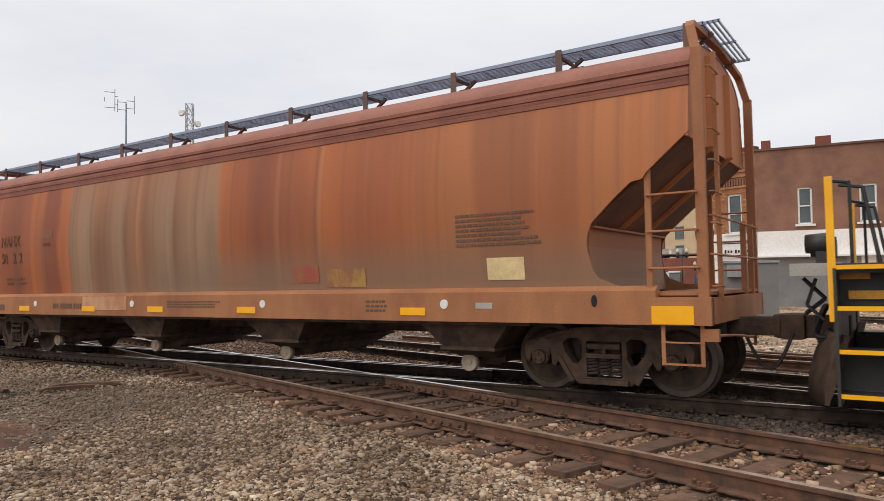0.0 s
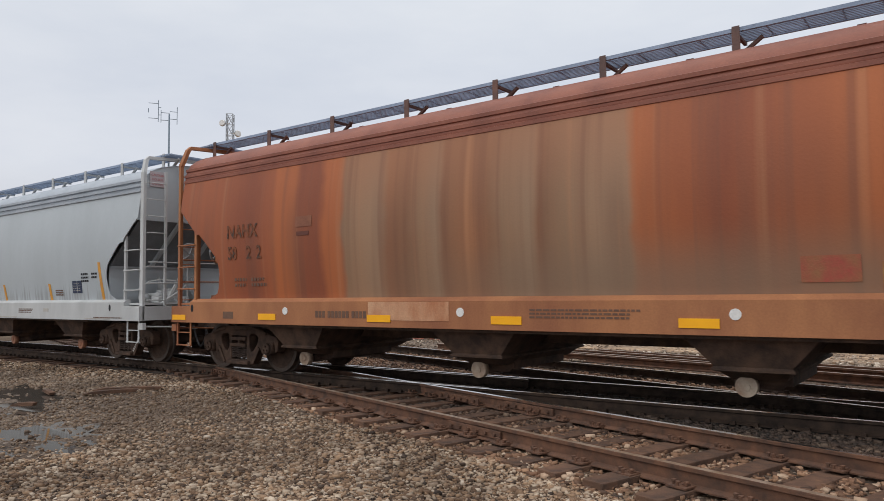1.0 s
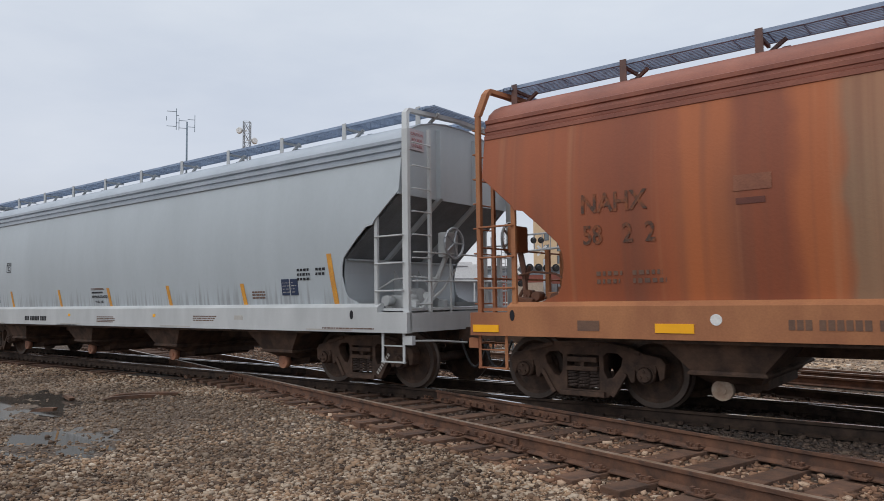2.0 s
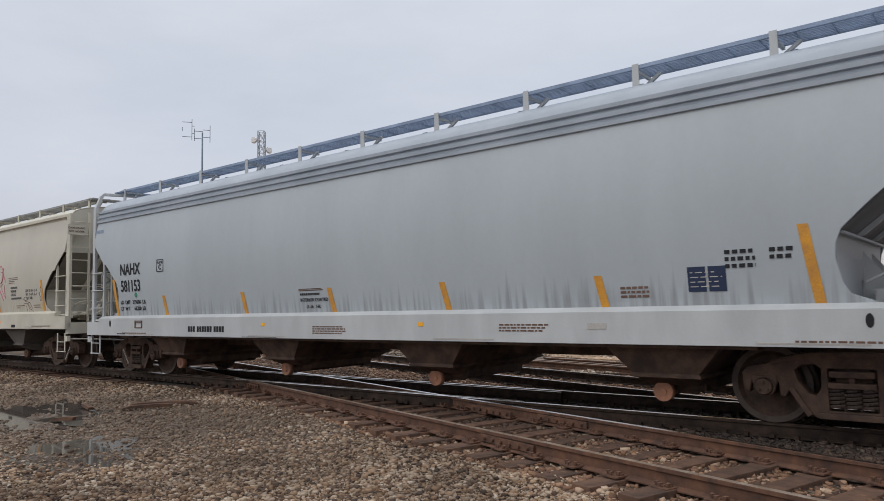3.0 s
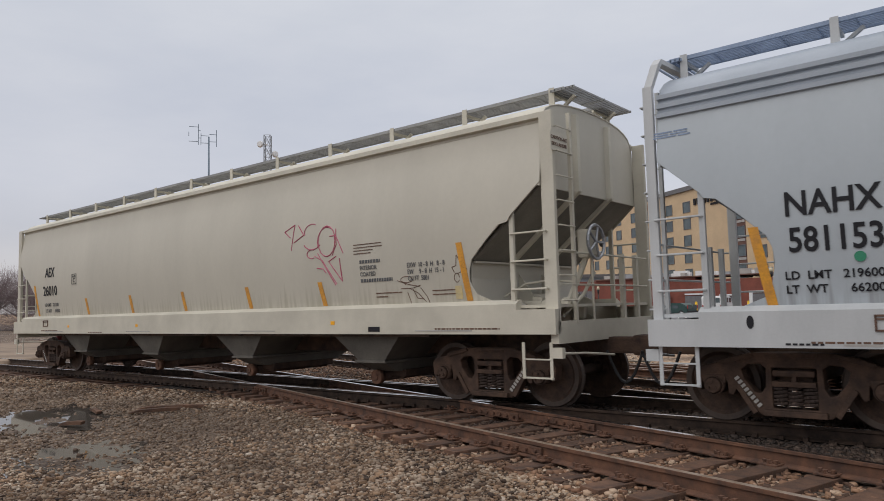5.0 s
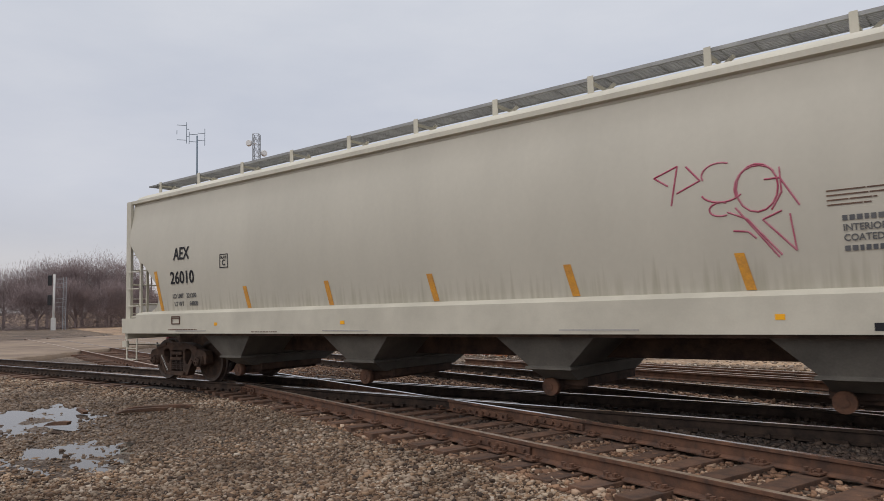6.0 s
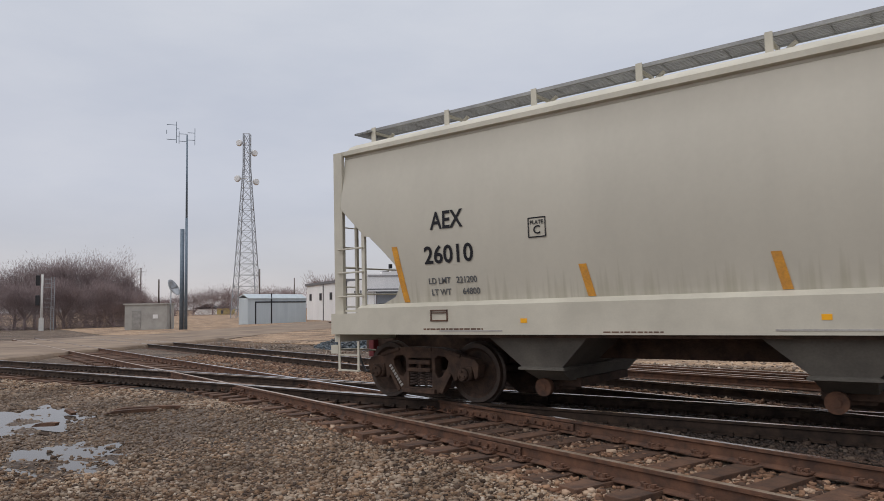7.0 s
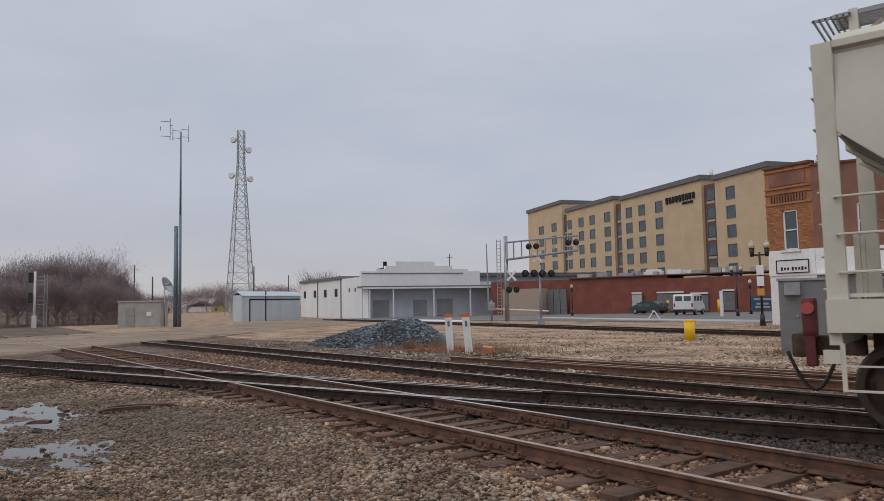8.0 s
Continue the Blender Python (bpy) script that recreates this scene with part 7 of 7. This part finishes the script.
i = 0
for az, d, h, w in ((75.5, 150, 9, 11), (73.6, 150, 10, 11), (72.0, 150, 9.0, 11), (70.4, 148, 10.0, 11), (69.0, 150, 11.0, 12), (67.8, 146, 11.8, 12), (66.6, 150, 12.8, 12), (65.6, 145, 12.4, 11), (64.6, 148, 13.0, 12),
                    (63.7, 143, 12.8, 11), (63.0, 146, 11.5, 10), (62.3, 142, 9.2, 8), (61.7, 140, 6.8, 7), (68.4, 136, 8, 9), (66.0, 134, 8.5, 9), (64.0, 133, 8.5, 9), (62.8, 132, 6.5, 8),
                    (47.2, 175, 11.5, 10), (46.6, 178, 10.5, 9), (51.3, 230, 11, 12), (50.2, 240, 10, 12), (57.3, 300, 11, 16), (55.9, 310, 12, 18), (54.6, 300, 12, 18), (53.5, 310, 11, 18), (58.6, 300, 9, 16), (60.0, 300, 9, 16)):
    bare_tree(az, d, h * (1.17 if d < 160 else 1.10), w * 1.1, 40 + i)
    i += 1

# loose rusty rails lying beyond the far track
for n, (a, b, zz) in enumerate((((-12.6, 16.75), (4.0, 12.6), 0.16), ((-10.4, 17.3), (4.0, 13.5), 0.15), ((-11.4, 17.05), (-3.0, 15.0), 0.13), ((-7.6, 16.9), (4.0, 14.0), 0.16))):
    lr = thing("loose_rail", "rusty length of rail lying on the ballast", "rail", group="loose rails")
    rail(lr, a, b, 0.0, RAIL - zz, RUST_RAIL, RAIL_DULL, "rail_bar")

# puddles
WATER = bpy.data.materials.new("muddy_water")
WATER.use_nodes = True
wb_ = WATER.node_tree.nodes["Principled BSDF"]
wb_.inputs["Base Color"].default_value, wb_.inputs["Roughness"].default_value, wb_.inputs["IOR"].default_value = (0.07, 0.06, 0.052, 1), 0.03, 1.33
for n, (cx, cy, rx, ry, rot, seed) in enumerate(((-13.1, 5.25, 1.75, 0.95, -24, 1), (-9.0, 3.95, 1.25, 0.85, -24, 2))):
    bm = bmesh.new()
    q = Matrix.Rotation(radians(rot), 3, "Z")
    ring = []
    for j in range(90):
        a = 2 * math.pi * j / 90
        r = 1 + 0.45 * noise.noise((math.cos(a) * 2.2, math.sin(a) * 2.2, seed)) + 0.25 * noise.noise((math.cos(a) * 7, math.sin(a) * 7, seed + 9))
        p = q @ Vector((rx * r * math.cos(a), ry * r * math.sin(a), 0))
        ring.append(bm.verts.new((cx + p.x, cy + p.y, gz(cx) - 0.088)))
    bm.faces.new(ring)
    tagged(new("puddle", mesh_of("puddle", bm, WATER)), "shallow muddy puddle reflecting the grey sky", "puddle", "puddles", "")

# rail joints with bolts, tie plates and spikes on the near track
UX, UY = 1 / math.hypot(1, SLOPE), SLOPE / math.hypot(1, SLOPE)
ANG = math.degrees(math.atan(SLOPE))


def on_near(x, off):
    """A point on the near track, off metres from its middle, at x along it."""
    return x - UY * off, 6.23 + SLOPE * x + UX * off


def make_joint(bm):
    box(bm, (0, 0, -0.09), (0.92, 0.030, 0.085), bevel=0.006)
    for i in range(6):
        rod(bm, (-0.38 + i * 0.152, -0.045, -0.088), (-0.38 + i * 0.152, 0.0, -0.088), 0.022, 6)


for x, off, s in ((-4.35, -0.755, -1), (-5.0, 0.755, -1), (-12.3, -0.755, -1), (-6.3, 0.64, -1)):
    px, py = on_near(x, off + s * 0.032)
    child("joint_bar", shared_mesh("joint_bar", make_joint, RUST_RAIL), track_near, pose(px, py, gz(px) + RAIL - 0.004, 0, 0, ANG))


def make_plate(bm):
    box(bm, (0, 0, 0.006), (0.19, 0.36, 0.018), bevel=0.004)
    for a, b in ((-0.06, -0.12), (0.06, -0.12), (-0.06, 0.12), (0.06, 0.12), (0.0, -0.155)):
        rod(bm, (a, b, 0.0), (a, b, 0.045), 0.014, 6)
        box(bm, (a, b * 0.93, 0.045), (0.034, 0.04, 0.014))


for i in range(36):
    for off in (-0.755, 0.755):
        d0 = 0.2 + (82 + i) * 0.55
        x = -60.0 + UX * d0
        px, py = on_near(x, off)
        child("tie_plate", shared_mesh("tie_plate", make_plate, RUST_RAIL), track_near, pose(px, py, gz(px) + 0.016, 0, 0, ANG))

# spikes and clips along the rail feet
def clips(parent, a, b, offs, u0, u1, step, material):
    d = (Vector(b) - Vector(a)).normalized()
    ang = math.degrees(math.atan2(d.y, d.x))
    for off in offs:
        bm = bmesh.new()
        u = u0
        rnd2 = random.Random(int(off * 100))
        while u < u1:
            for s in (-0.085, 0.085):
                p = Vector(a) + d * (u + rnd2.uniform(-0.02, 0.02)) + Vector((-d.y, d.x)) * (off + s)
                box(bm, (p.x, p.y, gz(p.x) + 0.022), (0.055, 0.05, 0.045), (0, 0, ang))
            u += step
        ob = part("rail_clip_row", bm, material, parent)
        tagged(ob, kind="stuff")


clips(track_main, (-70.0, TY), (40.0, TY), (-0.755, 0.755), 44.0, 72.0, 0.275, RAIL_DARK)
clips(track_near, (-60.0, 6.23 + SLOPE * -60.0), (14.0, 6.23 + SLOPE * 14.0), (-0.755, 0.755), 36.0, 62.0, 0.55, RUST_RAIL)
clips(track_far, (-60.0, 10.77 + SLOPE * -60.0), (26.0, 10.77 + SLOPE * 26.0), (-0.755, 0.755), 34.0, 64.0, 0.55, RAIL_DARK)

# torn orange netting in the weeds, a strip of old snow
rnd = random.Random(21)
bm = bmesh.new()
for i in range(90):
    px, py = rnd.gauss(-15.6, 1.5), rnd.gauss(20.3, 0.35)
    box(bm, (px, py, gz(px) + 0.01 + rnd.uniform(0, 0.05)), (rnd.uniform(0.1, 0.45), rnd.uniform(0.02, 0.06), 0.012), (rnd.uniform(-15, 15), rnd.uniform(-15, 15), rnd.uniform(0, 180)))
tagged(new("netting_scraps", mesh_of("netting_scraps", bm, mat("netting", (0.42, 0.10, 0.06), (0.28, 0.08, 0.05), rough=0.8))), "torn red-orange plastic netting on the ballast", "netting", "", "stuff")
bm = bmesh.new()
ring = []
for j in range(40):
    a = 2 * math.pi * j / 40
    r = 1 + 0.3 * noise.noise((math.cos(a) * 2, math.sin(a) * 2, 5))
    q = Matrix.Rotation(radians(-25), 3, "Z") @ Vector((9 * r * math.cos(a), 1.0 * r * math.sin(a), 0))
    ring.append((-50.0 + q.x, 62.0 + q.y))
loft(bm, [[(x, y, gz(x) - 0.05) for x, y in ring], [(x * 0.99 - 0.5, y * 0.99 + 0.6, gz(x) + 0.18) for x, y in ring]], close=True, caps=True, smooth=True)
tagged(new("snow_strip", mesh_of("snow_strip", bm, plain("old_snow", (0.80, 0.80, 0.82), 0.7))), "thin strip of old snow by the lot", "snow")

# bits of broken tie and a branch on the gravel
rnd = random.Random(3)
for az, d, L, turn in ((48.0, 12.4, 0.8, 20), (46.6, 11.9, 0.6, 35), (49.5, 12.9, 0.7, 10), (40.5, 10.1, 0.7, 25), (38.6, 9.6, 0.9, 12), (60.5, 14.2, 1.3, 40), (61.5, 13.9, 0.9, 55), (67.0, 13.0, 0.5, 20), (65.5, 14.5, 0.5, -10), (30.0, 8.1, 0.6, 30)):
    x, y = at_az(az, d)
    bm = bmesh.new()
    prism(bm, [(-L / 2, 0), (L / 2 * 0.9, 0), (L / 2, 0.05), (L * 0.2, 0.06), (-L * 0.3, 0.045)], -0.04, 0.045)
    ob = tagged(new("wood_chunk", mesh_of("wood_chunk", bm, TIE)), "splintered dark piece of old railway tie", "wood debris", "tie debris")
    ob.matrix_world = pose(x, y, gz(x) - 0.06, rnd.uniform(-6, 6), rnd.uniform(-5, 5), turn)

# dry weeds
vs, fs = [], []
rnd = random.Random(9)
spots = [((-18.2, 21.6), 0.22, 260), ((-17.3, 22.3), 0.25, 240), ((-14.6, 21.2), 1.2, 520), ((-16.6, 21.4), 0.9, 200), ((-18.8, 20.7), 0.5, 120), ((-13.0, 20.6), 1.6, 200), ((-4.6, 22.0), 0.7, 160), ((-30.2, 21.5), 1.0, 160), ((-8.8, 42.0), 1.5, 160)]
for (cx, cy), sp, n in spots:
    for i in range(n):
        px, py = rnd.gauss(cx, sp), rnd.gauss(cy, sp * 0.5)
        h = rnd.uniform(0.12, 0.5)
        t = Vector((rnd.gauss(0, 0.12), rnd.gauss(0, 0.12), h))
        b0 = len(vs)
        z = gz(px) - 0.03
        vs += [(px - 0.008, py, z), (px + 0.008, py, z), (px, py + 0.012, z), (px + t.x, py + t.y, z + t.z)]
        fs += [(b0, b0 + 1, b0 + 3), (b0 + 1, b0 + 2, b0 + 3), (b0 + 2, b0, b0 + 3)]
me = bpy.data.meshes.new("dry_weeds")
me.from_pydata(vs, [], fs)
me.materials.append(DRY)
tagged(new("dry_weeds", me), "sparse dry brown weeds along the ballast", "weeds", "", "stuff")


# ---- loose stones
def stones(name, label, spots, sizes, material, seed, heights):
    """One mesh of many small broken stones."""
    rs = np.random.RandomState(seed)
    base = np.array([(-1, -1, -1), (1, -1, -1), (1, 1, -1), (-1, 1, -1), (-1, -1, 1), (1, -1, 1), (1, 1, 1), (-1, 1, 1)], float) * 0.5
    quads = np.array([(0, 3, 2, 1), (4, 5, 6, 7), (0, 1, 5, 4), (1, 2, 6, 5), (2, 3, 7, 6), (3, 0, 4, 7)])
    n = len(spots)
    v = base[None] * (1 + rs.uniform(-0.42, 0.30, (n, 8, 3)))
    v *= (sizes[:, None] * np.stack([rs.uniform(0.8, 1.35, n), rs.uniform(0.7, 1.1, n), rs.uniform(0.45, 0.8, n)], 1))[:, None]
    a, b = rs.uniform(0, 6.283, n), rs.normal(0, 0.45, n)
    ca, sa, cb, sb = np.cos(a), np.sin(a), np.cos(b), np.sin(b)
    x, y, z = v[..., 0], v[..., 1], v[..., 2]
    y, z = y * cb[:, None] - z * sb[:, None], y * sb[:, None] + z * cb[:, None]
    x, y = x * ca[:, None] - y * sa[:, None], x * sa[:, None] + y * ca[:, None]
    co = np.stack([x + spots[:, 0, None], y + spots[:, 1, None], z + heights[:, None]], 2).reshape(-1, 3)
    f = (quads[None] + 8 * np.arange(n)[:, None, None]).reshape(-1, 4)
    me = bpy.data.meshes.new(name)
    me.vertices.add(len(co))
    me.vertices.foreach_set("co", co.ravel())
    me.loops.add(f.size)
    me.loops.foreach_set("vertex_index", f.ravel())
    me.polygons.add(len(f))
    me.polygons.foreach_set("loop_start", np.arange(len(f)) * 4)
    me.polygons.foreach_set("loop_total", np.full(len(f), 4))
    me.update(calc_edges=True)
    me.materials.append(material)
    return tagged(new(name, me), label, "gravel", "", "stuff")


rs = np.random.RandomState(4)
az = np.radians(rs.uniform(0, 74, 400000))
dist = 2.4 + 13.6 * rs.uniform(0, 1, 400000) ** 1.25
px, py = -dist * np.sin(az), dist * np.cos(az)
edge = 6.23 + SLOPE * px - 1.40
keep = (py < edge + rs.normal(0.12, 0.22, len(px))) & (py < TY - 1.25)
w = np.minimum(1.0, (6.5 / dist) ** 0.8) * 0.56
keep &= rs.uniform(0, 1, len(px)) < w
mud = np.hypot((px + 14.0) * 0.095, (py - 5.6) * 0.29)
keep &= rs.uniform(0, 1, len(px)) < np.clip(0.55 + (mud - 0.45) * 1.6, 0.55, 1.0)
for cx, cy, rx, ry, rot in ((-13.1, 5.25, 1.6, 0.85, -24), (-9.0, 3.95, 1.1, 0.7, -24)):
    c, s = math.cos(radians(rot)), math.sin(radians(rot))
    u, v2 = (px - cx) * c + (py - cy) * s, -(px - cx) * s + (py - cy) * c
    keep &= ((u / rx) ** 2 + (v2 / ry) ** 2 > 1.0) | (rs.uniform(0, 1, len(px)) < 0.2)
px, py, dist = px[keep], py[keep], dist[keep]
sz = np.clip(rs.lognormal(np.log(0.0225), 0.40, len(px)), 0.010, 0.065) * np.clip(0.85 + dist * 0.012, 0.85, 1.05)
hz = np.array([surface(a, b) for a, b in zip(px, py)]) + sz * 0.18
stones("gravel_stones", "loose crushed stone, grey and brown", np.stack([px, py], 1), sz, STONE, 1, hz)

# coarser cover further down the yard
n = 90000
az, dist = np.radians(rs.uniform(44, 76, n)), 14.0 + 18.0 * rs.uniform(0, 1, n)
px, py = -dist * np.sin(az), dist * np.cos(az)
ok = (py < 6.23 + SLOPE * px - 1.4) & (py < TY - 1.15) & (rs.uniform(0, 1, n) < 14.0 / dist)
for cx, cy, rx, ry in ((-13.1, 5.25, 1.7, 1.2),):
    ok &= ((px - cx) / rx) ** 2 + ((py - cy) / ry) ** 2 > 1.0
px, py = px[ok], py[ok]
sz = np.clip(rs.lognormal(np.log(0.036), 0.3, len(px)), 0.02, 0.08)
hz = np.array([surface(a, b) for a, b in zip(px, py)]) + sz * 0.2
stones("far_gravel_stones", "loose brown crushed stone along the main track", np.stack([px, py], 1), sz, STONE, 6, hz)

# ballast between and beside the rails
px, py = rs.uniform(-26, 3, 170000), rs.uniform(4.6, 19, 170000)
dn = (py - (6.23 + SLOPE * px)) * UX
df = (py - (10.77 + SLOPE * px)) * UX
dm = py - TY
rr = np.hypot(px, py)
ok = (np.abs(dn) < 2.0) | (np.abs(df) < 2.2) | (np.abs(dm) < 2.2)
for dd in (dn, df, dm):
    ok &= np.abs(np.abs(dd) - 0.755) > 0.085
ok &= rs.uniform(0, 1, len(px)) < np.minimum(1, (9.0 / rr) ** 1.2)
ok &= (py > 6.23 + SLOPE * px - 1.4)
px, py = px[ok], py[ok]
sz = np.clip(rs.lognormal(np.log(0.038), 0.3, len(px)), 0.02, 0.075)
hz = np.array([surface(a, b) for a, b in zip(px, py)]) + sz * 0.2
stones("ballast_stones", "dark crushed ballast between the ties", np.stack([px, py], 1), sz, BALLAST, 2, hz)
# stones on the heap
n = 11000
a, f = rs.uniform(0, 6.283, n), rs.uniform(0, 1, n) ** 1.25
r = (1 - f) ** 0.8
px = -21.1 + 1.25 * f + 4.2 * r * np.cos(a) * np.where(np.cos(a) < 0, 1.08, 0.66) * 1.02
py = 23.6 + 2.2 * r * np.sin(a) * 1.02
hz = -0.25 + 1.16 * f ** 0.9 + rs.uniform(-0.03, 0.05, n)
stones("heap_stones", "blue-grey crushed stones on the heap", np.stack([px, py], 1), rs.uniform(0.05, 0.11, n), BLUE_STONE, 3, hz)
# coarse gravel scattered over the lot beyond the tracks
n = 30000
az, dist = np.radians(rs.uniform(2, 58, n)), 17.0 + 26.0 * rs.uniform(0, 1, n) ** 1.6
px, py = -dist * np.sin(az), dist * np.cos(az)
clump = np.array([noise.noise((a * 0.35, b * 0.55, 4)) for a, b in zip(px, py)])
ok = (py > 12.6 + SLOPE * px) & (clump + rs.normal(0, 0.16, n) > 0.0)
px, py = px[ok], py[ok]
sz = np.clip(rs.lognormal(np.log(0.040), 0.35, len(px)), 0.02, 0.10)
hz = GRADE * px + 0.008 + sz * 0.1
stones("lot_gravel", "grey and tan stones strewn over the dirt lot", np.stack([px, py], 1), sz, LOT_STONE, 5, hz)


def motions():
    tilt = -math.degrees(math.atan(GRADE))
    for ob, x0 in things_that_roll:
        walk(ob, [(t, pose(x0 + d, TY, RAIL + GRADE * (x0 + d), 0, tilt, 0)) for t, d in WAY])
    steps = [i / 15 for i in range(121)]
    for ob, u in wheel_jobs:
        walk(ob, [(t, Matrix.Translation((u, 0, 0.457)) @ Matrix.Rotation(travel(t) / 0.457, 4, "Y")) for t in steps])


motions()
